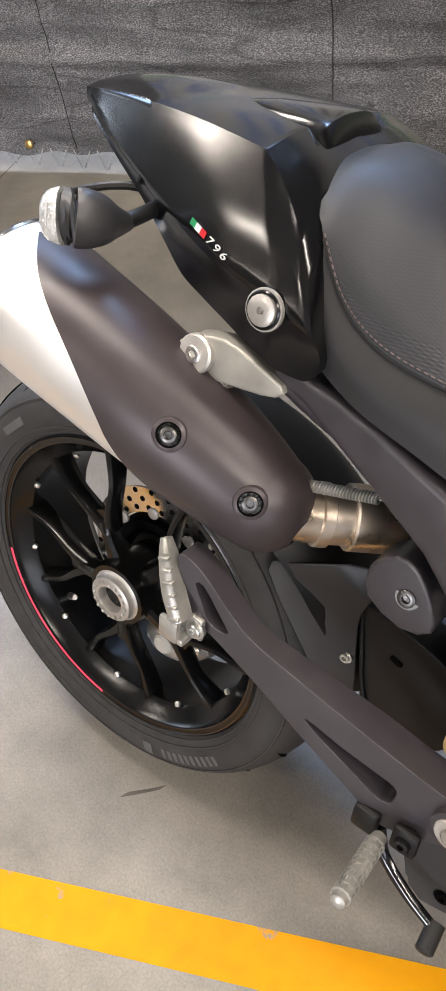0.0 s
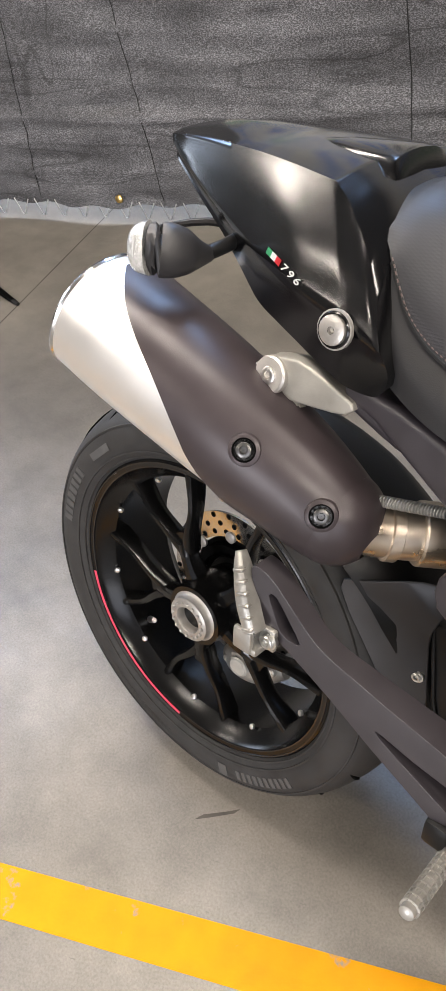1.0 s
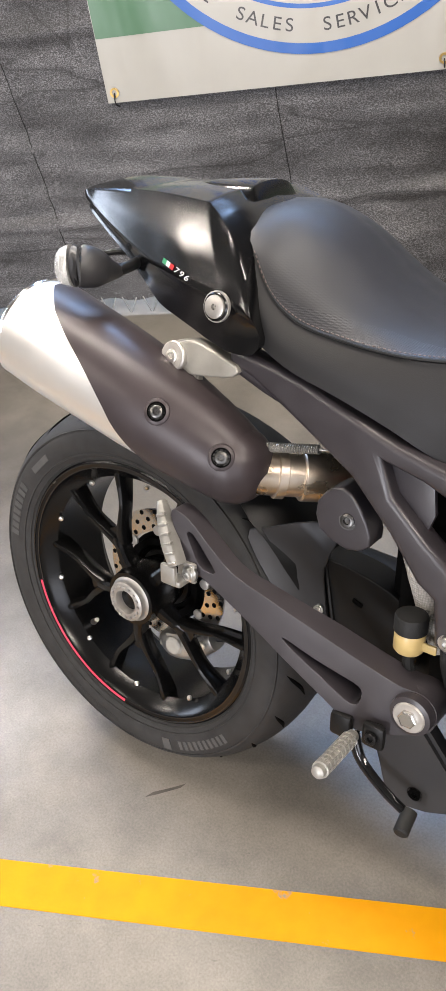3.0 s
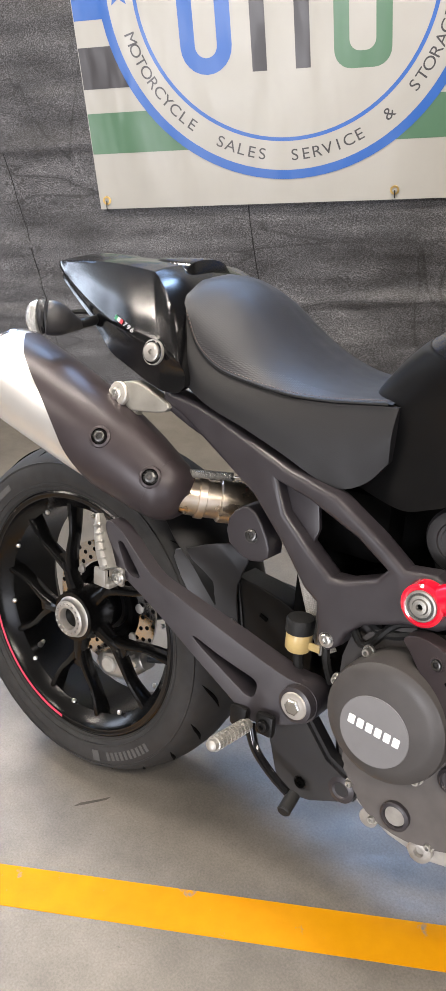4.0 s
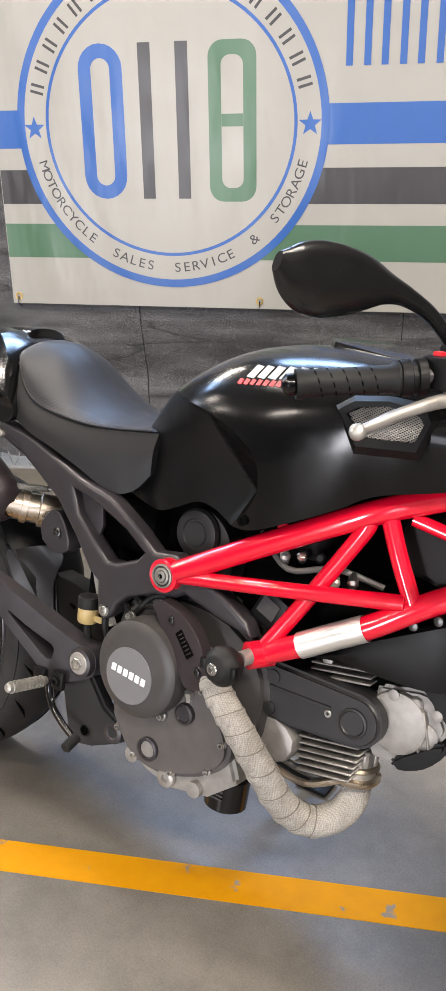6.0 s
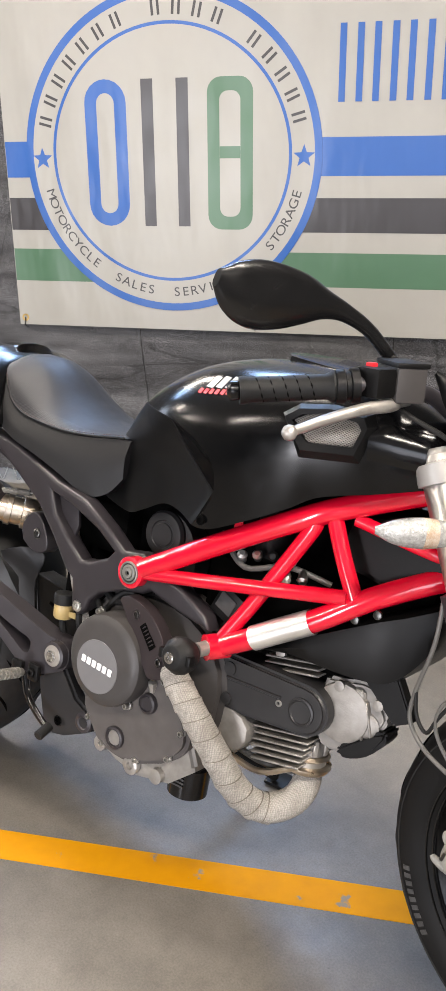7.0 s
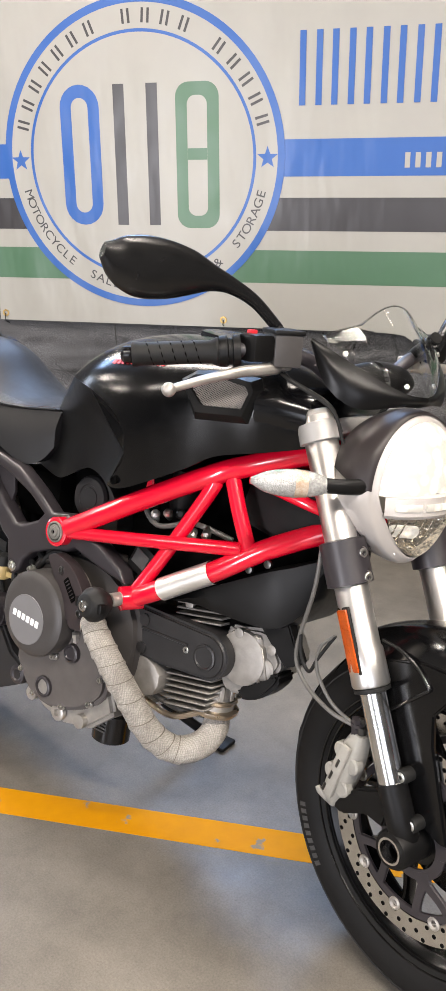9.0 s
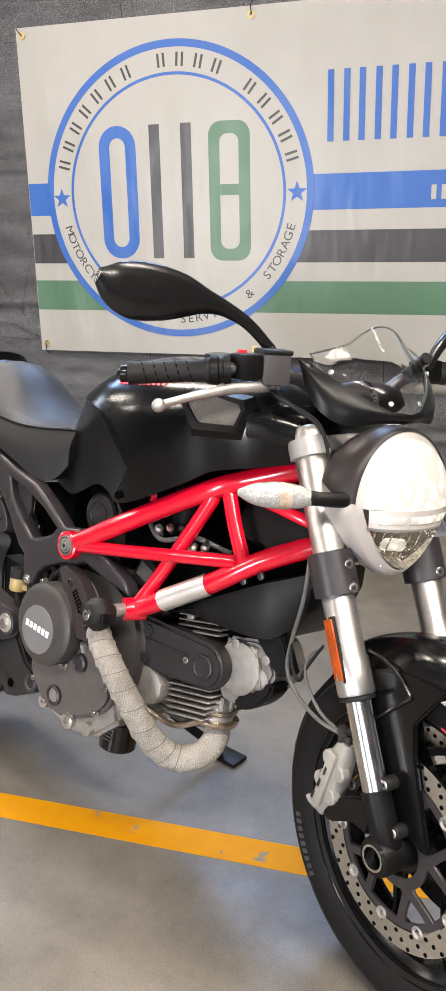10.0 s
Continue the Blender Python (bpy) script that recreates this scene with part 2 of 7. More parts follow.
def line_paint():
    m = mat("worn_yellow_line_paint", (0.53, 0.225, 0.001), 0.55, col2=(0.61, 0.27, 0.002), scale=25, bump=0.1, bscale=150, spec=0.12)
    N, K, b = nodes_of(m)
    old = b.inputs["Base Color"].links[0].from_socket
    tc = N.new("ShaderNodeTexCoord")
    n = N.new("ShaderNodeTexNoise")
    n.inputs["Scale"].default_value = 16
    n.inputs["Detail"].default_value = 6
    n.inputs["Roughness"].default_value = 0.62
    K.new(tc.outputs["Object"], n.inputs["Vector"])
    r = N.new("ShaderNodeMapRange")
    r.inputs[1].default_value, r.inputs[2].default_value = 0.635, 0.68
    K.new(n.outputs["Fac"], r.inputs[0])
    mx = N.new("ShaderNodeMix")
    mx.data_type = "RGBA"
    K.new(r.outputs[0], mx.inputs[0])
    K.new(old, mx.inputs[6])
    mx.inputs[7].default_value = (0.24, 0.21, 0.17, 1)
    K.new(mx.outputs[2], b.inputs["Base Color"])
    return m


M_LINE = line_paint()


def shade_cloth():
    """Knitted black privacy mesh: fine pale-flecked threads over soft creases, wrinkle highlights and fold shade
    painted in.
    """
    m = mat("black_privacy_mesh", (0.020, 0.0202, 0.022), 0.55, col2=(0.036, 0.0362, 0.039), scale=9)
    N, K, b = nodes_of(m)
    old = b.inputs["Base Color"].links[0].from_socket
    tc = N.new("ShaderNodeTexCoord")

    def grain(scale, lo, hi, a, c, detail=4):
        mp = N.new("ShaderNodeMapping")
        mp.inputs["Scale"].default_value = scale
        K.new(tc.outputs["Object"], mp.inputs["Vector"])
        n = N.new("ShaderNodeTexNoise")
        n.inputs["Scale"].default_value = 1.0
        n.inputs["Detail"].default_value = detail
        K.new(mp.outputs[0], n.inputs["Vector"])
        r = N.new("ShaderNodeMapRange")
        r.inputs[1].default_value, r.inputs[2].default_value = lo, hi
        r.inputs[3].default_value, r.inputs[4].default_value = a, c
        K.new(n.outputs["Fac"], r.inputs[0])
        return n, r

    n1, r1 = grain((230, 230, 420), 0.43, 0.73, 0.9, 6.3)
    n2, r2 = grain((3.0, 3.0, 8), 0.35, 0.65, 0.72, 1.3, 6)
    # long pale streaks paint the highlights along horizontal wrinkles
    n3, r3 = grain((3.5, 3.5, 60), 0.58, 0.72, 1.0, 1.25, 3)
    # thin dark fold lines, painted shade: narrow bands round one level of a slow noise
    folds = []
    for sc in ((2.6, 2.6, 0.55), (0.5, 0.5, 3.4)):
        n4, r4 = grain(sc, 0.0, 1.0, -0.5, 0.5, 3)
        ab = N.new("ShaderNodeMath")
        ab.operation = "ABSOLUTE"
        K.new(r4.outputs[0], ab.inputs[0])
        r5 = N.new("ShaderNodeMapRange")
        r5.inputs[1].default_value, r5.inputs[2].default_value = 0.0, 0.006
        r5.inputs[3].default_value, r5.inputs[4].default_value = 0.5, 1.0
        K.new(ab.outputs[0], r5.inputs[0])
        folds.append(r5)
    col = old
    for r in (r1, r2, r3, *folds):
        mul = N.new("ShaderNodeMix")
        mul.data_type, mul.blend_type = "RGBA", "MULTIPLY"
        mul.inputs[0].default_value = 1.0
        K.new(col, mul.inputs[6])
        K.new(r.outputs[0], mul.inputs[7])
        col = mul.outputs[2]
    K.new(col, b.inputs["Base Color"])
    bp = N.new("ShaderNodeBump")
    bp.inputs["Strength"].default_value = 0.5
    bp.inputs["Distance"].default_value = 0.002
    K.new(n1.outputs["Fac"], bp.inputs["Height"])
    b2 = N.new("ShaderNodeBump")
    b2.inputs["Strength"].default_value = 0.6
    b2.inputs["Distance"].default_value = 0.02
    K.new(n2.outputs["Fac"], b2.inputs["Height"])
    K.new(bp.outputs[0], b2.inputs["Normal"])
    K.new(b2.outputs[0], b.inputs["Normal"])
    return m


M_MESH = shade_cloth()


def vinyl(name, col):
    """Printed banner vinyl with slow ripples that catch the light."""
    m = mat(name, col, 0.36, var=0.03, scale=12)
    N, K, b = nodes_of(m)
    tc = N.new("ShaderNodeTexCoord")
    mp = N.new("ShaderNodeMapping")
    mp.inputs["Scale"].default_value = (3.0, 3.0, 1.1)
    mp.inputs["Rotation"].default_value = (0, radians(24), 0)
    K.new(tc.outputs["Object"], mp.inputs["Vector"])
    n = N.new("ShaderNodeTexNoise")
    n.inputs["Scale"].default_value = 1.6
    n.inputs["Detail"].default_value = 3
    K.new(mp.outputs[0], n.inputs["Vector"])
    bp = N.new("ShaderNodeBump")
    bp.inputs["Strength"].default_value = 0.32
    bp.inputs["Distance"].default_value = 0.05
    K.new(n.outputs["Fac"], bp.inputs["Height"])
    K.new(bp.outputs[0], b.inputs["Normal"])
    return m


M_VWHITE = vinyl("banner_white", (0.345, 0.34, 0.314))
M_VBLUE = vinyl("banner_blue", (0.017, 0.095, 0.36))
M_VBLACK = vinyl("banner_black", (0.035, 0.033, 0.036))
M_VGREEN = vinyl("banner_green", (0.068, 0.15, 0.088))
M_BRASS = mat("brass_eyelet", (0.55, 0.38, 0.14), 0.3, 1.0, var=0.2)
M_JOINT = mat("dark_joint", (0.07, 0.062, 0.052), 0.8, var=0.3, scale=30)
M_WALL = mat("painted_block_wall", (0.09, 0.087, 0.083), 0.8, var=0.1, scale=5, bump=0.2, bscale=60)
M_CEIL = mat("white_ceiling", (0.24, 0.23, 0.215), 0.85, var=0.12, scale=4)
M_GALV = mat("galvanised_wire", (0.45, 0.45, 0.44), 0.45, 0.8, var=0.2)


# ---- building tools ----
V = Vector


def part(name, bm, material, parent=None, label="", sharp=38, smooth=True):
    """Links a bmesh as one mesh object under a thing or a part."""
    bmesh.ops.recalc_face_normals(bm, faces=bm.faces)
    me = bpy.data.meshes.new(name)
    bm.to_mesh(me)
    bm.free()
    me.materials.append(material)
    if smooth:
        me.shade_smooth()
        me.set_sharp_from_angle(angle=radians(sharp))
    ob = new(name, me)
    ob.parent = parent
    if label:
        tagged(ob, label=label)
    return ob


def joined(*bms):
    first = bms[0]
    for b in bms[1:]:
        me = bpy.data.meshes.new("tmp")
        b.to_mesh(me)
        b.free()
        first.from_mesh(me)
        bpy.data.meshes.remove(me)
    return first


def moved(bm, m):
    bmesh.ops.transform(bm, matrix=m, verts=bm.verts)
    return bm


def spline(pts, n):
    """Catmull-Rom through the points (tuples of any length), n steps a span."""
    P = [np.array(p, float) for p in pts]
    P = [2 * P[0] - P[1]] + P + [2 * P[-1] - P[-2]]
    out = []
    for i in range(1, len(P) - 2):
        a, b, c, d = P[i - 1 : i + 3]
        for k in range(n):
            t = k / n
            out.append(0.5 * (2 * b + (c - a) * t + (2 * a - 5 * b + 4 * c - d) * t * t + (3 * b - a - 3 * c + d) * t**3))
    out.append(P[-2])
    return out


def loft(rings, closed=True, caps=True):
    bm = bmesh.new()
    R = [[bm.verts.new(V([float(c) for c in p])) for p in ring] for ring in rings]
    n = len(R[0])
    for a, b in zip(R, R[1:]):
        for i in range(n if closed else n - 1):
            j = (i + 1) % n
            bm.faces.new((a[i], a[j], b[j], b[i]))
    if caps and closed:
        bm.faces.new(R[0])
        bm.faces.new(R[-1])
    return bm


def tube(pts, r, n=12, smooth=0, caps=True, flat=None, power=2.0, up=(0, 1, 0)):
    """A tube along points. r: a radius or one for each point; flat: the half-thickness along up, as r."""
    k = len(pts)
    rs = list(r) if hasattr(r, "__len__") else [r] * k
    fs = (list(flat) if hasattr(flat, "__len__") else [flat] * k) if flat is not None else rs
    rows = [(*p, a, b) for p, a, b in zip(pts, rs, fs)]
    if smooth:
        rows = spline(rows, smooth)
    C = [V([float(c) for c in q[:3]]) for q in rows]
    rings = []
    ref = V(up)
    for i, c in enumerate(C):
        d = (C[min(i + 1, len(C) - 1)] - C[max(i - 1, 0)]).normalized()
        w = ref - d * ref.dot(d)
        if w.length < 1e-3:
            w = d.orthogonal()
        w.normalize()
        if flat is None:
            ref = w
        s = d.cross(w)
        ring = []
        for a in range(n):
            q = 2 * math.pi * a / n
            cs, sn = math.cos(q), math.sin(q)
            e = 2 / power
            x = math.copysign(abs(cs) ** e, cs)
            y = math.copysign(abs(sn) ** e, sn)
            ring.append(c + s * (x * float(rows[i][3])) + w * (y * float(rows[i][4])))
        rings.append(ring)
    return loft(rings, True, caps)


def lathe(profile, m=None, n=32, caps=True):
    """A body of revolution about z, from (z, r) pairs."""
    rings = [[(r * math.cos(2 * math.pi * i / n), r * math.sin(2 * math.pi * i / n), z) for i in range(n)] for z, r in profile]
    bm = loft(rings, True, caps)
    return moved(bm, m) if m is not None else bm


def ring_lathe(profile, m=None, n=48):
    """A closed ring of revolution about z from a closed (z, r) outline."""
    rings = [[(r * math.cos(2 * math.pi * i / n), r * math.sin(2 * math.pi * i / n), z) for z, r in profile] for i in range(n)]
    bm = loft(rings + [rings[0]], True, False)
    bmesh.ops.remove_doubles(bm, verts=bm.verts, dist=1e-6)
    return moved(bm, m) if m is not None else bm


def toward(p, d):
    """A pose at p whose z axis points along d."""
    return Matrix.Translation(V(p)) @ V(d).to_track_quat("Z", "Y").to_matrix().to_4x4()


def out(x, y, z):
    """A pose on the machine's right flank, its z axis pointing out to the right (-y)."""
    return toward((x, y, z), (0, -1, 0))


def block(size, m=None, bevel=0.004, seg=2):
    bm = bmesh.new()
    bmesh.ops.create_cube(bm, size=1)
    bmesh.ops.scale(bm, vec=V(size), verts=bm.verts)
    if bevel:
        bmesh.ops.bevel(bm, geom=list(bm.edges), offset=bevel, segments=seg, affect="EDGES", profile=0.6)
    return moved(bm, m) if m is not None else bm


def plate(outline, y0, y1, bevel=0.003, seg=2):
    """A slab from an (x, z) outline, between y0 and y1."""
    bm = bmesh.new()
    vs = [bm.verts.new((x, y0, z)) for x, z in outline]
    f = bm.faces.new(vs)
    g = bmesh.ops.extrude_face_region(bm, geom=[f])
    bmesh.ops.translate(bm, vec=(0, y1 - y0, 0), verts=[e for e in g["geom"] if isinstance(e, bmesh.types.BMVert)])
    if bevel:
        bmesh.ops.recalc_face_normals(bm, faces=bm.faces)
        bmesh.ops.bevel(bm, geom=[e for e in bm.edges if len(e.link_faces) == 2 and e.calc_face_angle(0) > 0.5], offset=bevel, segments=seg, affect="EDGES")
    return bm


def casting(outer, holes, y0, y1, bevel=0.004, seg=2, shift=None):
    """A flat-faced casting from an (x, z) outline with openings; shift(x) moves it along y."""
    bm = bmesh.new()
    edges = []
    for loop in [outer] + holes:
        vs = [bm.verts.new((x, y0, z)) for x, z in loop]
        edges += [bm.edges.new((a, b)) for a, b in zip(vs, vs[1:] + vs[:1])]
    bmesh.ops.triangle_fill(bm, use_beauty=True, use_dissolve=False, edges=edges)
    g = bmesh.ops.extrude_face_region(bm, geom=list(bm.faces))
    bmesh.ops.translate(bm, vec=(0, y1 - y0, 0), verts=[e for e in g["geom"] if isinstance(e, bmesh.types.BMVert)])
    bmesh.ops.recalc_face_normals(bm, faces=bm.faces)
    rim = [e for e in bm.edges if len(e.link_faces) == 2 and e.calc_face_angle(0) > 0.9 and abs(e.verts[0].co.y - e.verts[1].co.y) < 1e-6]
    if bevel:
        bmesh.ops.bevel(bm, geom=rim, offset=bevel, segments=seg, affect="EDGES", clamp_overlap=True, profile=0.6)
    if shift:
        for v in bm.verts:
            v.co.y += shift(v.co.x)
    return bm


def closed_spline(pts, n):
    k = len(pts)
    res = []
    for i in range(k):
        a, b, c, d = (np.array(pts[(i + j) % k], float) for j in (-1, 0, 1, 2))
        for s in range(n):
            t = s / n
            q = 0.5 * (2 * b + (c - a) * t + (2 * a - 5 * b + 4 * c - d) * t * t + (3 * b - a - 3 * c + d) * t**3)
            res.append(tuple(float(v) for v in q))
    return res


def cap_bolt(parent, m, r=0.009, h=0.006, name="bolt", material=None, hole=0.5):
    """A socket-head bolt: a chamfered head with a hexagon recess."""
    bm = lathe([(-0.004, r * 1.35), (0.0, r * 1.35), (0.0, r), (h * 0.8, r), (h, r * 0.86), (h, r * hole)], m, 18, False)
    hexa = lathe([(h, r * hole), (h * 0.25, r * hole * 0.96), (h * 0.2, 0.0004)], m, 6, False)
    return part(name, joined(bm, hexa), material or M_BOLT, parent)


def lerp(tab, x):
    return float(np.interp(x, [p[0] for p in tab], [p[1] for p in tab]))


def smoothstep(x):
    x = min(1.0, max(0.0, x))
    return x * x * (3 - 2 * x)


def grid_part(name, fn, nu, nv, material, parent, label="", thick=0.0, sharp=45):
    """A sheet from fn(u, v), thickened when asked."""
    bm = bmesh.new()
    P = [[bm.verts.new(fn(i / nu, j / nv)) for j in range(nv + 1)] for i in range(nu + 1)]
    for i in range(nu):
        for j in range(nv):
            bm.faces.new((P[i][j], P[i + 1][j], P[i + 1][j + 1], P[i][j + 1]))
    if thick:
        bmesh.ops.recalc_face_normals(bm, faces=bm.faces)
        bmesh.ops.solidify(bm, geom=list(bm.faces), thickness=thick)
    return part(name, bm, material, parent, label, sharp)


# ---- the setting ----
def room():
    bm = bmesh.new()
    bmesh.ops.create_grid(bm, x_segments=2, y_segments=2, size=1)
    bmesh.ops.scale(bm, vec=(60, 60, 1), verts=bm.verts)
    tagged(part("floor", bm, M_CONC, smooth=False), "worn grey-brown sealed concrete garage floor", "floor", kind="structure")
    line = bmesh.new()
    vs = [line.verts.new((x, 0.390 + 0.033 * x + d, z)) for x in (-5.0, 5.0) for d in (-0.038, 0.038) for z in (0.0, 0.0012)]
    for f in ((0, 1, 3, 2), (4, 5, 7, 6), (0, 4, 5, 1), (2, 6, 7, 3), (1, 5, 7, 3)):
        line.faces.new([vs[i] for i in f])
    # a saw-cut joint across the slab, as a thin dark strip
    joint = bmesh.new()
    a, b2 = V((-1.70, -3.0, 0.0006)), V((-1.28, 2.9, 0.0006))
    side = V((0.0022, 0, 0))
    joint.faces.new([joint.verts.new(p) for p in (a - side, a + side, b2 + side, b2 - side)])
    tagged(part("floor_joint", joint, M_JOINT, smooth=False), "thin dark saw-cut joint in the concrete floor", "floor joint", kind="structure")
    scuff = bmesh.new()
    scuff.faces.new([scuff.verts.new((-0.264 + x, 0.572 + y, 0.0007)) for x, y in ((-0.034, -0.016), (-0.010, -0.006), (0.024, 0.010), (0.032, 0.020), (0.012, 0.010), (-0.022, -0.004))])
    tagged(part("floor_scuff", scuff, M_JOINT, smooth=False), "small dark scuff mark on the concrete floor", "scuff", kind="structure")
    tagged(part("floor_marking", line, M_LINE, smooth=False), "worn yellow painted parking line on the concrete floor", "floor marking", kind="structure")
    # unseen walls, assumed; gaps are left for the added daylight lamps
    for nm, sx, sy, sz, x, y, z in (
        ("wall_west_south", 0.2, 8.2, 3.0, -6.1, -1.9, 1.5),
        ("wall_west_north", 0.2, 3.1, 3.0, -6.1, 5.75, 1.5),
        ("wall_west_lintel", 0.2, 2.0, 0.15, -6.1, 3.2, 2.925),
        ("wall_east", 0.2, 13.4, 3.0, 6.1, 0.6, 1.5),
        ("wall_south_west", 3.1, 0.2, 3.0, -4.45, -6.1, 1.5),
        ("wall_south_middle", 2.3, 0.2, 3.0, -0.85, -6.1, 1.5),
        ("wall_door_lintel", 0.9, 0.2, 0.75, -2.45, -6.1, 2.625),
        ("wall_south_east", 1.9, 0.2, 3.0, 5.05, -6.1, 1.5),
        ("wall_south_lintel", 3.8, 0.2, 0.15, 2.2, -6.1, 2.925),
        ("wall_north", 12.0, 0.2, 3.0, 0.0, 7.2, 1.5),
    ):
        tagged(part(nm, block((sx, sy, sz), Matrix.Translation((x, y, z)), 0), M_WALL, smooth=False), "plain painted block wall of the garage", "wall", kind="structure")
    holes = [[(kx - lx / 2, ky - ly / 2), (kx + lx / 2, ky - ly / 2), (kx + lx / 2, ky + ly / 2), (kx - lx / 2, ky + ly / 2)] for kx, ky, lx, ly, watts in SKYLIGHTS]
    slab = casting([(-6.2, -6.25), (6.2, -6.25), (6.2, 7.35), (-6.2, 7.35)], holes, 0.0, 0.15, 0)
    bmesh.ops.transform(slab, matrix=Matrix(((1, 0, 0, 0), (0, 0, 1, 0), (0, 1, 0, 3.005), (0, 0, 0, 1))), verts=slab.verts)
    tagged(part("ceiling", slab, M_CEIL, smooth=False), "plain grey concrete garage ceiling with skylight openings", "ceiling", kind="structure")
    for tx, ty, watts in TUBES:
        lamp = tagged(part("ceiling_light", block((1.3, 0.16, 0.05), Matrix.Translation((tx, ty, 2.975)), 0.01), M_FORKGREY), "white ceiling strip light with a lit tube", "ceiling light", "garage strip lights")
        part("tube", tube([(tx - 0.6, ty, 2.93), (tx + 0.6, ty, 2.93)], 0.019, 10), M_TUBE, lamp)


WALL_Y = 2.372


def fence():
    def cloth(u, v):
        x, z = -4.5 + 9 * u, 0.058 + 2.08 * v
        fold = 0.030 * noise.noise(V((x * 1.5 + z * 1.2, z * 3.0 - x * 0.8, 0.3))) + 0.012 * noise.noise(V((x * 4 + z * 3, z * 8, 2.0))) + 0.007 * math.sin(3 * z + 9 * noise.noise(V((x * 0.9, z * 0.4, 5))))
        fold += 0.007 * noise.noise(V((x * 1.8, z * 20, 7.0))) + 0.004 * noise.noise(V((x * 9, z * 26, 1.0)))
        fold -= 0.010 * sum(math.exp(-(((z - h - 0.03 * math.sin(1.3 * x)) / 0.018) ** 2)) for h in (0.36, 0.93, 1.47))
        hem = 0.006 * math.sin(x * 37) * (1 - min(1, v * 30))
        return V((x, WALL_Y + 0.03 + fold, z + hem))

    tagged(grid_part("wall_fence_cloth", cloth, 520, 190, M_MESH, None, thick=0.002, sharp=80), "black knitted privacy mesh stretched over the fence", "fence", kind="structure")
    for x0, lean in ((-1.52, -0.03), (-1.07, 0.10), (-0.30, 0.04), (0.62, -0.05)):
        run = []
        for k in range(60):
            v = 0.01 + 0.98 * k / 59
            p = cloth((x0 - lean * (0.058 + 2.08 * v) + 0.006 * math.sin(9 * v) + 4.5) / 9, v)
            run.append((p.x, p.y - 0.0035, p.z))
        tagged(part("fence_seam", tube(run, 0.0014, 5, flat=0.001, up=(0, 1, 0)), M_RUBBER), "dark sewn seam down the privacy mesh", "seam", kind="structure")
    wires = bmesh.new()
    for i in range(118):
        x = -4.5 + i * 0.0765
        wires = joined(wires, tube([(x - 0.026, WALL_Y + 0.018, 0.075), (x - 0.004, WALL_Y + 0.012, 0.022), (x + 0.004, WALL_Y + 0.012, 0.022), (x + 0.026, WALL_Y + 0.018, 0.072)], 0.0021, 5))
    tagged(part("wire_fence", wires, M_GALV), "galvanised chain-link fence with bent wire ends at the foot", "fence", kind="stuff")


def flat_shape(outline, y0, y1):
    bm = bmesh.new()
    f = bm.faces.new([bm.verts.new((x, y0, z)) for x, z in outline])
    g = bmesh.ops.extrude_face_region(bm, geom=[f])
    bmesh.ops.translate(bm, vec=(0, y1 - y0, 0), verts=[e for e in g["geom"] if isinstance(e, bmesh.types.BMVert)])
    return bm


def quad(x0, z0, x1, z1):
    return [(x0, z0), (x1, z0), (x1, z1), (x0, z1)]


def band(outer, inner, y0, y1):
    """A flat ring between two outlines of equally many points."""
    rings = [[(x, y0, z) for x, z in outer], [(x, y0, z) for x, z in inner], [(x, y1, z) for x, z in inner], [(x, y1, z) for x, z in outer]]
    return loft(rings + [rings[0]], True, False)


def circle(cx, cz, rx, rz, n=96):
    return [(cx + rx * math.cos(2 * math.pi * i / n), cz + rz * math.sin(2 * math.pi * i / n)) for i in range(n)]


def rounded_box(x0, z0, x1, z1, r, n=6):
    pts = []
    for cx, cz, a in ((x1 - r, z1 - r, 0), (x0 + r, z1 - r, 90), (x0 + r, z0 + r, 180), (x1 - r, z0 + r, 270)):
        for i in range(n + 1):
            q = radians(a + 90 * i / n)
            pts.append((cx + r * math.cos(q), cz + r * math.sin(q)))
    return pts


def glyph(ch, size, m):
    """One character as a flat mesh, centred, at the pose m (text in its local xy plane)."""
    cu = bpy.data.curves.new("glyph", "FONT")
    cu.body, cu.size, cu.align_x, cu.align_y = ch, size, "CENTER", "CENTER"
    cu.extrude = 0.0004
    ob = bpy.data.objects.new("glyph", cu)
    scene.collection.objects.link(ob)
    me = bpy.data.meshes.new_from_object(ob)
    bpy.data.objects.remove(ob)
    bm = bmesh.new()
    bm.from_mesh(me)
    bpy.data.meshes.remove(me)
    return moved(bm, m)


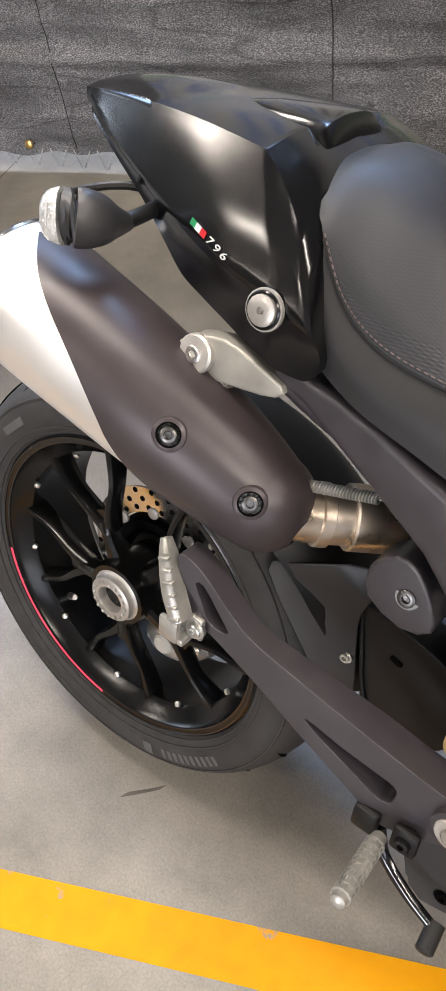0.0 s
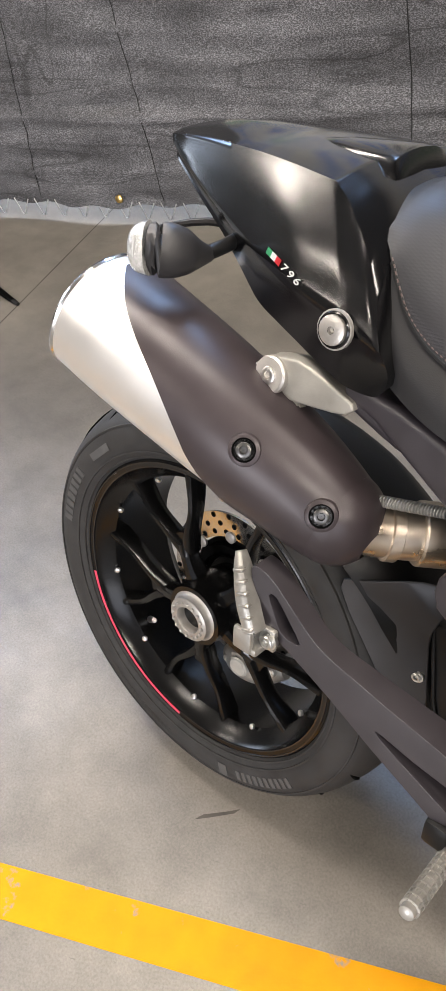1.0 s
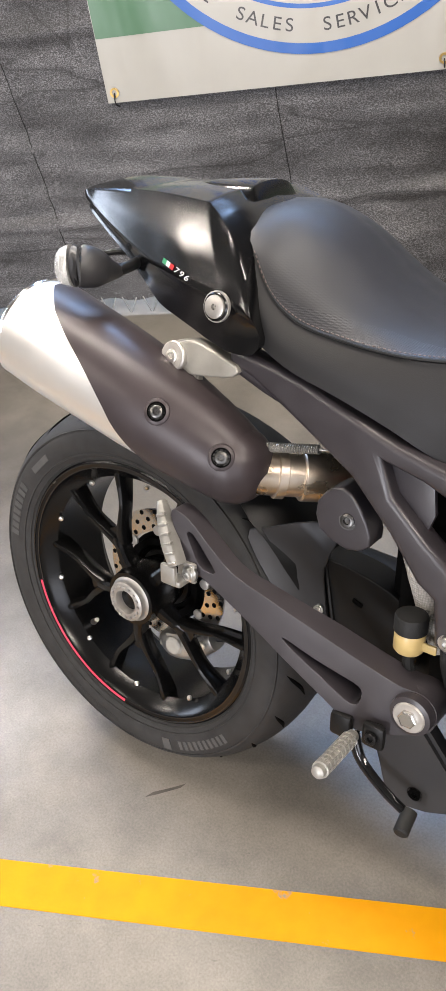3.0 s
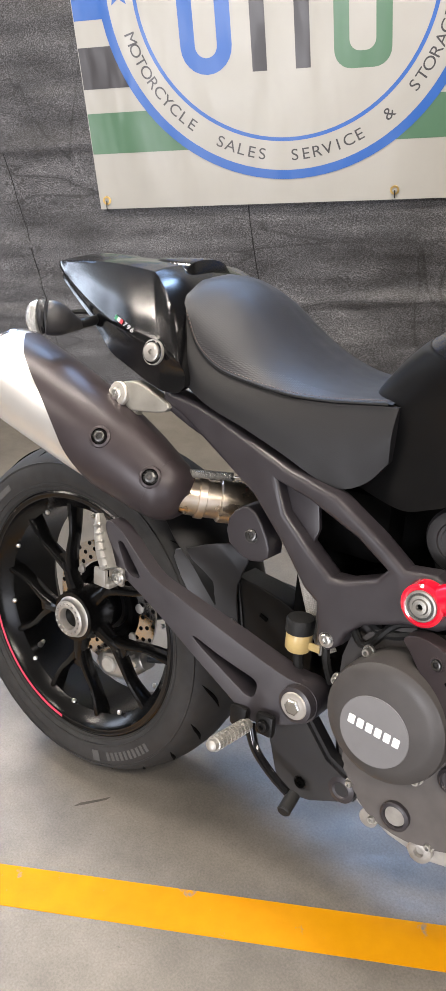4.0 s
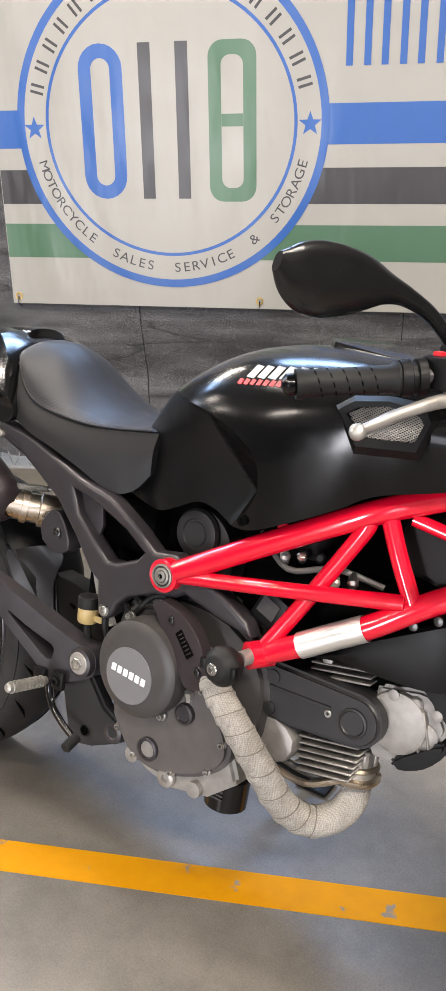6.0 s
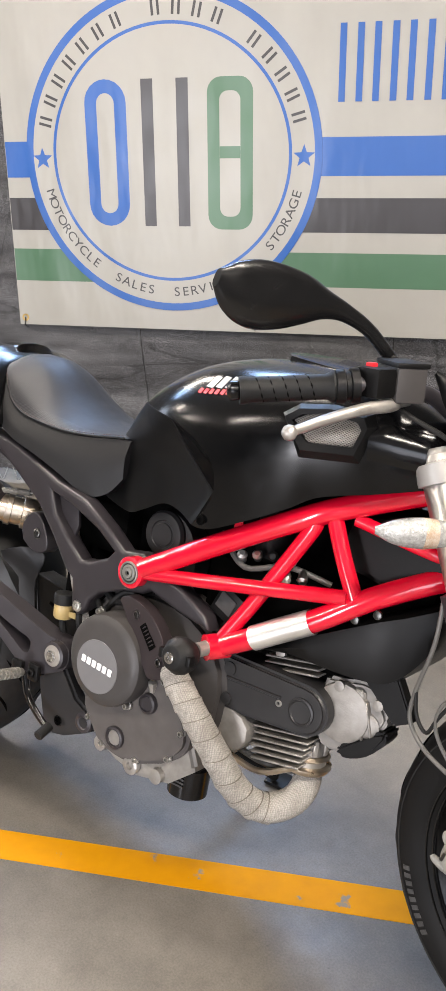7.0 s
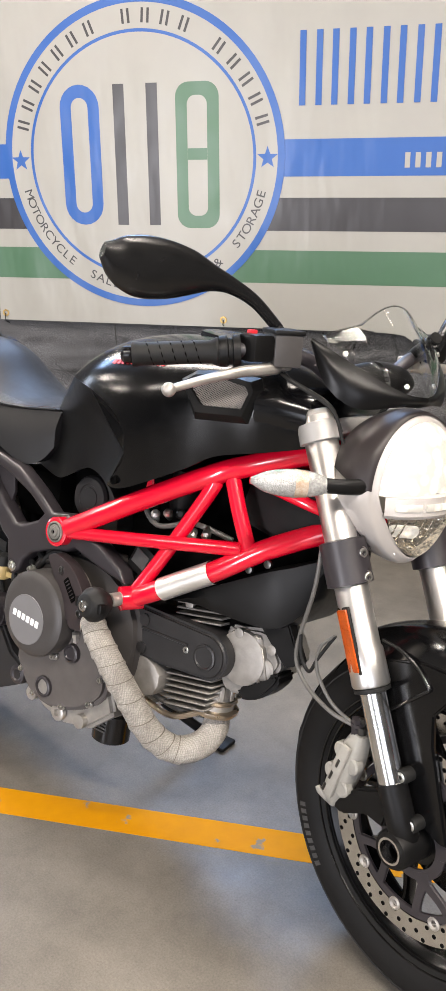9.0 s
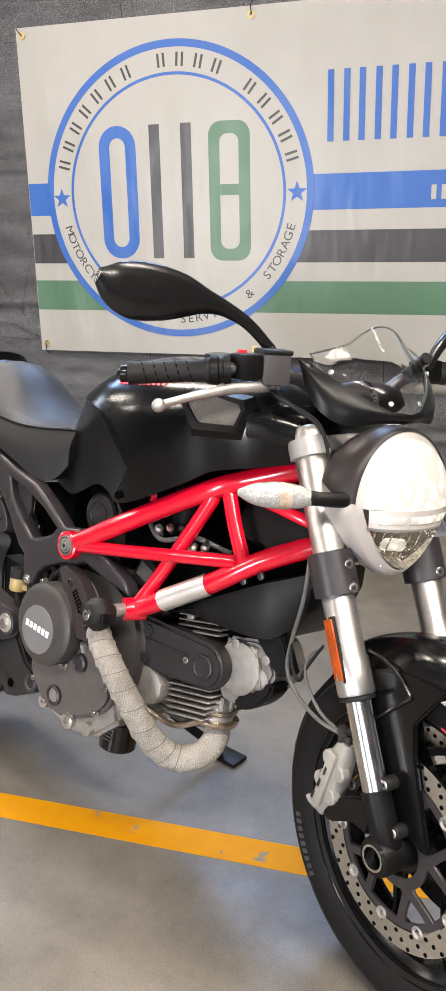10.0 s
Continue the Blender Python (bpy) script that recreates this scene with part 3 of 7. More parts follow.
def banner():
    y, f1, f2 = WALL_Y, WALL_Y - 0.0025, WALL_Y - 0.004
    x0, x1, z0, z1 = -0.823, 3.1, 0.700, 1.955
    ban = tagged(part("banner", block((x1 - x0, 0.003, z1 - z0), Matrix.Translation(((x0 + x1) / 2, y, (z0 + z1) / 2)), 0), M_VWHITE, smooth=False), "white vinyl banner with ring emblem and three stripes on the fence", "banner")
    cx, cz = -0.178, 1.322
    for nm, za, zb, m in (("blue_stripe", 1.254, 1.380, M_VBLUE), ("black_stripe", 1.064, 1.181, M_VBLACK), ("green_stripe", 0.873, 0.994, M_VGREEN)):
        for xa, xb in ((x0 + 0.002, -0.18), (-0.18, x1 - 0.002)):
            part(nm, flat_shape(quad(xa, za, xb, zb), y - 0.0015, f1), m, ban, smooth=False)
    part("emblem_disc", flat_shape(circle(cx, cz, 0.548, 0.541), f1 + 0.0002, f1 - 0.001), M_VWHITE, ban, smooth=False)
    part("outer_ring", band(circle(cx, cz, 0.556, 0.549), circle(cx, cz, 0.529, 0.522), f1, f2), M_VBLUE, ban, smooth=False)
    part("inner_ring", band(circle(cx, cz, 0.449, 0.438), circle(cx, cz, 0.438, 0.427), f1, f2), M_VBLUE, ban, smooth=False)
    # the emblem's three tall devices, as plain shapes
    o, i = rounded_box(-0.493, 1.082, -0.335, 1.582, 0.078), rounded_box(-0.448, 1.127, -0.380, 1.537, 0.034)
    part("blue_device", band(o, i, f1, f2), M_VBLUE, ban, smooth=False)
    part("black_device", flat_shape(quad(-0.277, 1.082, -0.233, 1.580), f1, f2), M_VBLACK, ban, smooth=False)
    part("black_device", flat_shape(quad(-0.147, 1.082, -0.103, 1.580), f1, f2), M_VBLACK, ban, smooth=False)
    o, i = rounded_box(-0.034, 1.072, 0.131, 1.580, 0.05), rounded_box(0.010, 1.117, 0.086, 1.535, 0.03)
    part("green_device", joined(band(o, i, f1, f2), flat_shape(quad(0.0105, 1.315, 0.0855, 1.355), f1, f2)), M_VGREEN, ban, smooth=False)
    for sx in (-0.671, 0.313):
        pts = []
        for k in range(10):
            r = 0.040 if k % 2 == 0 else 0.0165
            q = math.pi / 2 + k * math.pi / 5
            pts.append((sx + r * math.cos(q), 1.319 + r * math.sin(q)))
        part("star", flat_shape(pts, f1, f2), M_VBLUE, ban, smooth=False)
    face = Matrix.Rotation(radians(90), 4, "X")
    words = "MOTORCYCLE  SALES  SERVICE  &  STORAGE"
    step = 149.0 / (len(words) - 1)
    for k, ch in enumerate(words):
        if ch == " ":
            continue
        q = radians(195.5 + k * step)
        m = Matrix.Translation((cx + 0.487 * math.cos(q), f2, cz + 0.480 * math.sin(q))) @ Matrix.Rotation(-(q + math.pi / 2), 4, "Y") @ face
        part("letter", glyph(ch, 0.047, m @ Matrix.Diagonal((1.12, 1, 1, 1))), M_VBLACK, ban, smooth=False)
    for k, wide in enumerate([1, 1, 1, 1, 1, 1, 1, 0, 1, 1, 1, 1, 0, 1, 1, 1, 1, 1]):
        if not wide:
            continue
        q = radians(165.0 - k * 150.0 / 17)
        m = Matrix.Translation((cx + 0.487 * math.cos(q), f2, cz + 0.480 * math.sin(q))) @ Matrix.Rotation(-(q - math.pi / 2), 4, "Y")
        for dx in (-0.011, 0.011):
            part("letter_bar", block((0.009, 0.001, 0.048), m @ Matrix.Translation((dx, 0, 0)), 0), M_VBLACK, ban, smooth=False)
    # large blue lettering beside the ring, kept to plain upright bars
    for k in range(14):
        xa = 0.425 + k * 0.1135
        for dx in (0.0, 0.058):
            part("letter_bar", flat_shape(quad(xa + dx, 1.490, xa + dx + 0.022, 1.728), f1, f2), M_VBLUE, ban, smooth=False)
    for k in range(26):
        if k in (4, 11, 12, 18):
            continue
        part("small_bar", flat_shape(quad(0.805 + k * 0.036, 1.281, 0.805 + k * 0.036 + 0.018, 1.331), f2 + 0.0005, f2 - 0.001), M_VWHITE, ban, smooth=False)
    for k in range(20):
        part("small_bar", flat_shape(quad(1.0 + k * 0.036, 0.900, 1.0 + k * 0.036 + 0.020, 0.940), f2 + 0.0005, f2 - 0.001), M_VWHITE, ban, smooth=False)
    for gx in (-0.797, 0.142, 1.071, 2.0):
        for gz in (0.728, 1.926):
            part("eyelet", ring_lathe([(-0.002, 0.008), (-0.002, 0.014), (0.002, 0.014), (0.002, 0.008)], toward((gx, y - 0.003, gz), (0, -1, 0)), 20), M_BRASS, ban)
    for gx, gz, dx, dz in ((-0.797, 0.728, 0.0, -0.045), (-0.797, 1.926, -0.03, 0.035), (0.142, 1.926, 0.0, 0.05), (0.142, 0.728, 0.0, -0.03)):
        tagged(part("cable_tie", tube([(gx, y - 0.006, gz), (gx + dx * 0.5, y - 0.012, gz + dz * 0.6), (gx + dx, y + 0.02, gz + dz)], 0.0018, 6, 4), M_RUBBER), "thin black cable tie through a banner eyelet", "cable tie", "banner cable ties")


room()
fence()
banner()
leg = tagged(part("stand_leg", tube([(-1.353, 1.887, 0.006), (-1.40, 1.912, 0.011), (-1.52, 1.976, 0.030), (-1.66, 2.05, 0.055)], [0.006, 0.010, 0.012, 0.012], 8, 3, flat=[0.004, 0.006, 0.008, 0.008], up=(0, 0, 1), power=3), M_HOLE), "black metal leg of a stand on the concrete floor", "stand")
part("foot_cap", tube([(-1.348, 1.8845, 0.0055), (-1.37, 1.896, 0.0075)], [0.006, 0.009], 10, flat=[0.005, 0.007], up=(0, 0, 1)), M_RUBBER, leg)
tagged(part("fence_clip", lathe([(0, 0.006), (0.003, 0.014), (0.007, 0.012), (0.009, 0.005)], toward((-1.222, WALL_Y + 0.012, 0.087), (0, -1, 0.1)), 16), M_BRASS), "small brass eyelet at the hem of the privacy mesh", "eyelet")


# ---- the motorcycle, in its own frame: x ahead, y to its left, z up ----
HEADING, LEANING = -23.0, 14.3
bike = tagged(new("motorcycle"), "black naked motorcycle with red trellis frame leaning on its side stand", "motorcycle")
bike.matrix_world = Matrix.Translation((-0.2923, 0.7017, 0.0115)) @ Matrix.Rotation(radians(HEADING), 4, "Z") @ Matrix.Rotation(radians(-LEANING), 4, "X")
AXIS_FOOT = V((1.403, 0, 0.3))
STEER = Matrix.Translation(AXIS_FOOT) @ Matrix.Rotation(radians(-16.0), 4, V((-math.sin(radians(24)), 0, math.cos(radians(24))))) @ Matrix.Translation(-AXIS_FOOT)


def fpart(name, bm, material, parent=None, label="", sharp=38):
    """A part of the steered front end, built as if the bars pointed straight ahead."""
    return part(name, moved(bm, STEER), material, parent or bike, label, sharp)


def wheel_axis(c):
    """A pose at c whose z axis is the wheel's axle, pointing left."""
    return Matrix.Translation(V(c)) @ Matrix.Rotation(radians(-90), 4, "X")


def tyre_mesh(R, w, c):
    p = [(-0.74, 0.712), (-0.86, 0.74), (-0.97, 0.79), (-1.0, 0.845), (-0.97, 0.895), (-0.86, 0.937), (-0.65, 0.967), (-0.4, 0.987), (-0.2, 0.997), (0, 1.0)]
    p = p + [(-a, b) for a, b in p[-2::-1]]
    p = [tuple(q) for q in spline([(a * w, b * R) for a, b in p], 2)]
    return ring_lathe(p + [(0.7 * w, 0.70 * R), (-0.7 * w, 0.70 * R)], wheel_axis(c), 128)


def rim_mesh(w, c, r=0.233):
    k = [(-w, r), (-w - 0.002, r - 0.004), (-w, r - 0.012), (-w + 0.010, r - 0.017), (-w + 0.024, r - 0.034), (w - 0.024, r - 0.034), (w - 0.010, r - 0.017), (w, r - 0.012), (w + 0.002, r - 0.004), (w, r), (w - 0.012, r - 0.006), (w - 0.03, r - 0.026), (-w + 0.03, r - 0.026), (-w + 0.012, r - 0.006)]
    return ring_lathe(k, wheel_axis(c), 112)


def polar(c, r, deg, y):
    q = radians(deg)
    return (c[0] + r * math.cos(q), c[1] + y, c[2] + r * math.sin(q))


def forked_spoke(c, deg, y, split=17.5, r0=0.036, r1=0.204):
    stem = tube([polar(c, r0, deg, y), polar(c, 0.07, deg, y - 0.002), polar(c, 0.098, deg, y)], [0.015, 0.0105, 0.0115], 10, 4, flat=[0.020, 0.015, 0.012], power=3)
    arms = [tube([polar(c, 0.085, deg + s * 1.5, y + 0.002), polar(c, 0.115, deg + s * split * 0.55, y + 0.002), polar(c, 0.155, deg + s * split * 0.93, y + 0.005), polar(c, r1, deg + s * split, y + 0.010)], [0.010, 0.0075, 0.0062, 0.0085], 12, 4, flat=[0.014, 0.014, 0.014, 0.018], power=2.8) for s in (-1, 1)]
    # flat web in the crotch of the fork
    web = loft([[polar(c, r, deg + s * w, y + d) for s, d in ((-1, -0.006), (1, -0.006), (1, 0.006), (-1, 0.006))] for r, w in ((0.080, 3.5), (0.098, 5.5), (0.110, 5.5), (0.116, 4.0))])
    return joined(stem, web, *arms)


def tread_cuts(R, w, c, count, steer=None):
    """Sipes across the tread, as shallow dark channels."""
    bm = None
    for k in range(count):
        for s in (-1, 1):
            a = k * 360 / count + (4 if s > 0 else 0)
            pts = []
            for f, d in ((0.30, 0), (0.5, 5.0), (0.7, 9.0), (0.84, 12.0)):
                r = R * (lerp([(0.2, 0.997), (0.4, 0.987), (0.65, 0.967), (0.86, 0.937)], f)) - 0.0008
                pts.append(polar(c, r, a + d, s * f * w))
            t = tube(pts, [0.0008, 0.0034, 0.0034, 0.0008], 6, 3)
            bm = t if bm is None else joined(bm, t)
    return bm


def arc_bars(c, r0, r1, y, a0, a1, count, gap=0.35, steep=0.0):
    """Moulded sidewall lettering as plain blocks along an arc."""
    bm = bmesh.new()
    for k in range(count):
        p = a0 + (a1 - a0) * k / count
        q = a0 + (a1 - a0) * (k + 1 - gap) / count
        vs = []
        for dy in (0, -0.0009):
            for r, a in ((r0, p), (r0, q), (r1, q), (r1, p)):
                vs.append(bm.verts.new(polar(c, r, a, y + dy + steep * (r - r0))))
        for f in ((0, 1, 2, 3), (4, 5, 6, 7), (0, 1, 5, 4), (1, 2, 6, 5), (2, 3, 7, 6), (3, 0, 4, 7)):
            bm.faces.new([vs[i] for i in f])
    return bm


def rear_wheel():
    c = (0, 0, 0.315)
    wh = part("rear_wheel", joined(rim_mesh(0.078, c), lathe([(-0.085, 0.030), (-0.085, 0.046), (-0.05, 0.052), (0.0, 0.042), (0.09, 0.05)], wheel_axis(c), 32)), M_RIM, bike, "black ten-branch alloy rear wheel")
    for r, y in ((0.2285, -0.0795), (0.2215, -0.0770)):
        part("rim_lip", ring_lathe([(y - 0.0016, r - 0.0010), (y - 0.0016, r + 0.0010), (y + 0.003, r + 0.0016), (y + 0.003, r - 0.0016)], wheel_axis(c), 112), M_MIRROR, wh)
    ty = part("tyre", tyre_mesh(0.315, 0.0905, c), M_DUSTY, wh, "black rubber sport tyre")
    for r, y in ((0.2375, -0.0815), (0.2465, -0.0872), (0.2845, -0.0874)):
        part("sidewall_rib", ring_lathe([(y - 0.0009, r - 0.0012), (y - 0.0009, r + 0.0012), (y + 0.004, r + 0.0018), (y + 0.004, r - 0.0018)], wheel_axis(c), 96), M_DUSTY, ty)
    tagged(part("tread", tread_cuts(0.315, 0.0905, c, 22), M_HOLE, wh), kind="stuff")
    for k in range(5):
        part("spoke", forked_spoke(c, 47.5 + 72 * k, -0.052), M_RIM, wh)
    nut = part("hub_nut", ring_lathe([(-0.070, 0.018), (-0.070, 0.040), (-0.084, 0.041), (-0.086, 0.037), (-0.088, 0.035), (-0.096, 0.034), (-0.098, 0.031), (-0.098, 0.021), (-0.094, 0.019)], wheel_axis(c), 48), M_ALU, wh, "silver castellated hub nut")
    for k in range(16):
        a = 22.5 * k
        part("lug", block((0.0045, 0.006, 0.0055), Matrix.Translation(polar(c, 0.0275, a, -0.0985)) @ Matrix.Rotation(radians(-a), 4, "Y"), 0.0015, 1), M_ALU, nut)
    part("rim_stripe", tube([polar(c, 0.2245, a, -0.0796) for a in np.linspace(192, 262, 40)], 0.0030, 6, flat=0.0007), M_PINK, wh, "thin red rim stripe")
    part("maker_lettering", arc_bars(c, 0.257, 0.274, -0.0902, 172, 147, 8, 0.32), M_LETTER, wh)
    part("maker_lettering", arc_bars(c, 0.259, 0.270, -0.0902, 139, 127, 1, 0.1), M_LETTER, wh)
    part("model_lettering", arc_bars(c, 0.258, 0.274, -0.0902, 292, 318, 10, 0.4), M_LETTER, wh)
    part("model_lettering", arc_bars(c, 0.256, 0.277, -0.0902, 284, 288, 1, 0.1), M_LETTER, wh)
    part("load_lettering", arc_bars(c, 0.262, 0.270, -0.0902, 232, 262, 18, 0.5), M_DUSTY, wh)
    part("valve", tube([polar(c, 0.2, 222, -0.03), polar(c, 0.165, 222, -0.045)], [0.006, 0.004], 10), M_BOLT, wh)
    for k in range(10):
        a = 47.5 + 36 * k + 0.5
        part("rim_screw", lathe([(0, 0.0042), (0.004, 0.0042), (0.005, 0.002)], toward(polar(c, 0.196, a, -0.057), (-math.cos(radians(a)) * 0.5, -1, -math.sin(radians(a)) * 0.5)), 10), M_BOLT, wh)
    # brake disc and carrier on the far side
    disc = part("rear_brake_disc", drilled_disc(c, 0.122, 0.083, 0.005, 0.004, 24), M_STEEL, bike, "drilled steel rear brake disc")
    part("carrier", lathe([(0.007, 0.080), (0.012, 0.080), (0.022, 0.054), (0.10, 0.05)], wheel_axis(c), 36), M_HOLE, disc)
    arm = part("swingarm", tube([(0.0, 0.13, 0.315), (0.12, 0.15, 0.345), (0.32, 0.12, 0.36), (0.52, 0.05, 0.37)], [0.075, 0.06, 0.05, 0.06], 20, 5, flat=[0.05, 0.04, 0.045, 0.09], power=3), M_PLASTIC, bike, "black single-sided swingarm")
    part("axle_cap", lathe([(0.0, 0.05), (0.06, 0.06), (0.12, 0.055), (0.13, 0.03)], wheel_axis(c), 32), M_PLASTIC, arm)
    for k in range(8):
        part("button", lathe([(-0.004, 0.009), (0.0, 0.009), (0.001, 0.006)], toward(polar(c, 0.084, 45 * k + 10, 0.001), (0, -1, 0)), 14), M_ALU, disc)
    part("fixing_ring", ring_lathe([(-0.004, 0.060), (-0.004, 0.072), (0.008, 0.074), (0.008, 0.060)], wheel_axis(c), 40), M_HOLE, disc)
    cal = part("rear_caliper", tube([(0.005, 0.0, 0.198), (0.035, -0.004, 0.207), (0.075, -0.004, 0.218), (0.110, 0.0, 0.236)], [0.016, 0.024, 0.025, 0.017], 14, 4, flat=[0.020, 0.032, 0.032, 0.020], power=3.2), M_PEG, bike, "bare grey two-piston rear brake caliper")
    part("piston_cap", lathe([(-0.012, 0.0165), (0.003, 0.0165), (0.006, 0.0135), (0.006, 0.0005)], out(0.048, -0.036, 0.218), 26), M_CALIPER, cal, "pale round piston cap")
    part("bridge", block((0.074, 0.012, 0.010), Matrix.Translation((0.066, -0.030, 0.240)) @ Matrix.Rotation(radians(-16), 4, "Y"), 0.003), M_PEG, cal)
    for x, z in ((0.015, 0.204), (0.098, 0.232)):
        cap_bolt(cal, out(x, -0.022, z), 0.007, 0.006)
    part("brake_hose", tube([(0.11, 0.0, 0.236), (0.15, 0.02, 0.245), (0.20, 0.06, 0.30), (0.28, 0.08, 0.34)], 0.005, 8, 4), M_RUBBER, cal)


def drilled_disc(c, r, ri, y, th, holes, rows=2, hole_r=0.0042):
    """A brake disc as an uncut ring; its drill holes are listed in HOLES."""
    bm = ring_lathe([(y - th / 2, ri), (y - th / 2, r), (y + th / 2, r), (y + th / 2, ri)], wheel_axis(c), 72)
    for k in range(holes):
        for j in range(rows + 1):
            f = (j + 0.6) / (rows + 1.0)
            a = 360 * (k + 0.33 * j) / holes
            p = polar(c, ri + (r - ri) * f, a, y)
            HOLES.append((p, hole_r, th))
    return bm


HOLES = []


def disc_holes(parent, steer=False):
    bm = None
    # each hole is a black plug that paints the dark of the drilling
    for p, r, th in HOLES:
        h = lathe([(-th / 2 - 0.0005, 0.0002), (-th / 2 - 0.0006, r), (th / 2 + 0.0006, r), (th / 2 + 0.0005, 0.0002)], wheel_axis(p), 10)
        bm = h if bm is None else joined(bm, h)
    HOLES.clear()
    if steer:
        moved(bm, STEER)
    part("drilling", bm, M_HOLE, parent)


# silencer: an axis from its tail to its nose, with half-heights and half-widths
SIL = [(-0.072, -0.1695, 0.767, 0.069, 0.069), (-0.01, -0.167, 0.745, 0.069, 0.069), (0.07, -0.162, 0.716, 0.067, 0.066), (0.135, -0.157, 0.690, 0.063, 0.062), (0.20, -0.150, 0.662, 0.054, 0.053), (0.248, -0.144, 0.638, 0.045, 0.044), (0.274, -0.140, 0.626, 0.036, 0.035)]


def sil_point(s, phi, grow=0.0):
    """A point on the silencer: s along it (0 to 1), phi round it (0 up, 90 out to the right)."""
    q = np.array([np.interp(s, np.linspace(0, 1, len(SIL_FINE)), [r[k] for r in SIL_FINE]) for k in range(5)])
    ax = V((1.0, 0.06, -0.36)).normalized()
    side = V((0, -1, 0))
    side = (side - ax * side.dot(ax)).normalized()
    upv = side.cross(ax)
    if upv.z < 0:
        upv = -upv
    c, n = math.cos(radians(phi)), math.sin(radians(phi))
    e = 2 / 2.2
    return V(q[:3].tolist()) + upv * math.copysign(abs(c) ** e, c) * (q[3] + grow) + side * math.copysign(abs(n) ** e, n) * (q[4] + grow)


SIL_FINE = spline(SIL, 6)
SHIELD_BOLTS = [(0.57, 58), (0.83, 58)]


def silencer():
    rings = [[sil_point(s, 360 * k / 48) for k in range(48)] for s in np.linspace(0, 0.80, 30)]
    body = part("silencer", loft(rings, True, False), M_SILVER, bike, "brushed steel silencer with a dark heat shield")
    tail = [[sil_point(0, 360 * k / 48, g) + V((d, 0, 0)) for k in range(48)] for d, g in ((0.003, 0.0), (0.0, 0.0016), (-0.003, 0.0008), (-0.003, -0.004), (0.02, -0.012), (0.06, -0.03))]
    part("end_cap", loft(tail, True, True), M_STEEL, body)
    bm = bmesh.new()
    nu, nv = 44, 40
    P = []
    for i in range(nu + 1):
        phi = -38 + (205 + 38) * i / nu
        # the shield's rear edge runs aslant from the top rear to the lower front
        s0 = lerp([(-38, 0.07), (0, 0.055), (30, 0.16), (60, 0.295), (90, 0.425), (120, 0.55), (150, 0.63), (180, 0.68), (205, 0.69)], phi)
        row = []
        for j in range(nv + 1):
            s = s0 + (0.84 - s0) * j / nv
            row.append(bm.verts.new(sil_point(s, phi, 0.0055)))
        P.append(row)
    for i in range(nu):
        for j in range(nv):
            bm.faces.new((P[i][j], P[i + 1][j], P[i + 1][j + 1], P[i][j + 1]))
    bmesh.ops.recalc_face_normals(bm, faces=bm.faces)
    bmesh.ops.solidify(bm, geom=list(bm.faces), thickness=0.004)
    sh = part("heat_shield", bm, M_SHIELD, body, "dark bronze heat shield with two bolts")
    ax = V((0.93, 0.10, -0.36)).normalized()
    ring = [sil_point(0.84, 360 * k / 48, 0.0052) for k in range(48)]
    mid = sum(ring, V((0, 0, 0))) / 48
    nose = [[sil_point(s, 360 * k / 48, 0.005) for k in range(48)] for s in (0.70, 0.77)]
    nose += [[mid + (p - mid) * math.cos(radians(q)) + ax * (0.047 * math.sin(radians(q))) for p in ring] for q in (0, 12, 24, 36, 46, 56, 64, 70)]
    part("nose", loft(nose, True, False), M_SHIELD, sh, sharp=60)
    for s, phi in SHIELD_BOLTS:
        p = sil_point(s, phi, 0.0055)
        d = ((sil_point(s + 0.02, phi) - sil_point(s - 0.02, phi)).cross(sil_point(s, phi + 4) - sil_point(s, phi - 4))).normalized()
        if d.y > 0:
            d = -d
        part("recess", ring_lathe([(-0.006, 0.0122), (0.0028, 0.0122), (0.0026, 0.0132), (0.0012, 0.0160), (-0.006, 0.0180)], toward(p, d), 32), M_SHIELD, sh)
        part("well", lathe([(-0.003, 0.0124), (0.0012, 0.0124), (0.0012, 0.0004)], toward(p, d), 28), M_HOLE, sh)
        cap_bolt(sh, toward(p + d * 0.0012, d), 0.0078, 0.0035, "shield_bolt", M_DULL)
    pipe = part("exhaust_pipe", tube([(0.255, -0.146, 0.633), (0.300, -0.098, 0.622), (0.345, -0.052, 0.616), (0.42, -0.01, 0.610)], [0.029, 0.029, 0.030, 0.033], 24, 4), M_TITAN, bike, "heat-tinted steel link pipe")
    part("clamp_band", lathe([(-0.02, 0.0305), (-0.019, 0.0325), (-0.008, 0.0325), (-0.007, 0.0310)], toward((0.300, -0.098, 0.622), (0.69, 0.71, -0.15)), 28), M_TITAN, pipe)
    part("clamp_band", lathe([(-0.012, 0.032), (-0.01, 0.034), (0.04, 0.034), (0.045, 0.032)], toward((0.318, -0.080, 0.619), (0.69, 0.71, -0.12)), 28), M_TITAN, pipe)
    a, b = V((0.266, -0.130, 0.662)), V((0.352, -0.100, 0.669))
    helix = []
    for k in range(321):
        t = k / 320
        q = t * 2 * math.pi * 26
        helix.append(a.lerp(b, 0.08 + 0.84 * t) + V((0, math.cos(q), math.sin(q))) * 0.0050)
    part("spring", joined(tube(helix, 0.0015, 5), tube([a + V((-0.008, 0, -0.006)), a + V((-0.006, 0, 0.004)), a, a.lerp(b, 0.08)], 0.0014, 6, 3), tube([a.lerp(b, 0.92), b, b + V((0.012, 0, 0.004))], 0.0014, 6, 3)), M_PEG, pipe, "small steel exhaust spring")
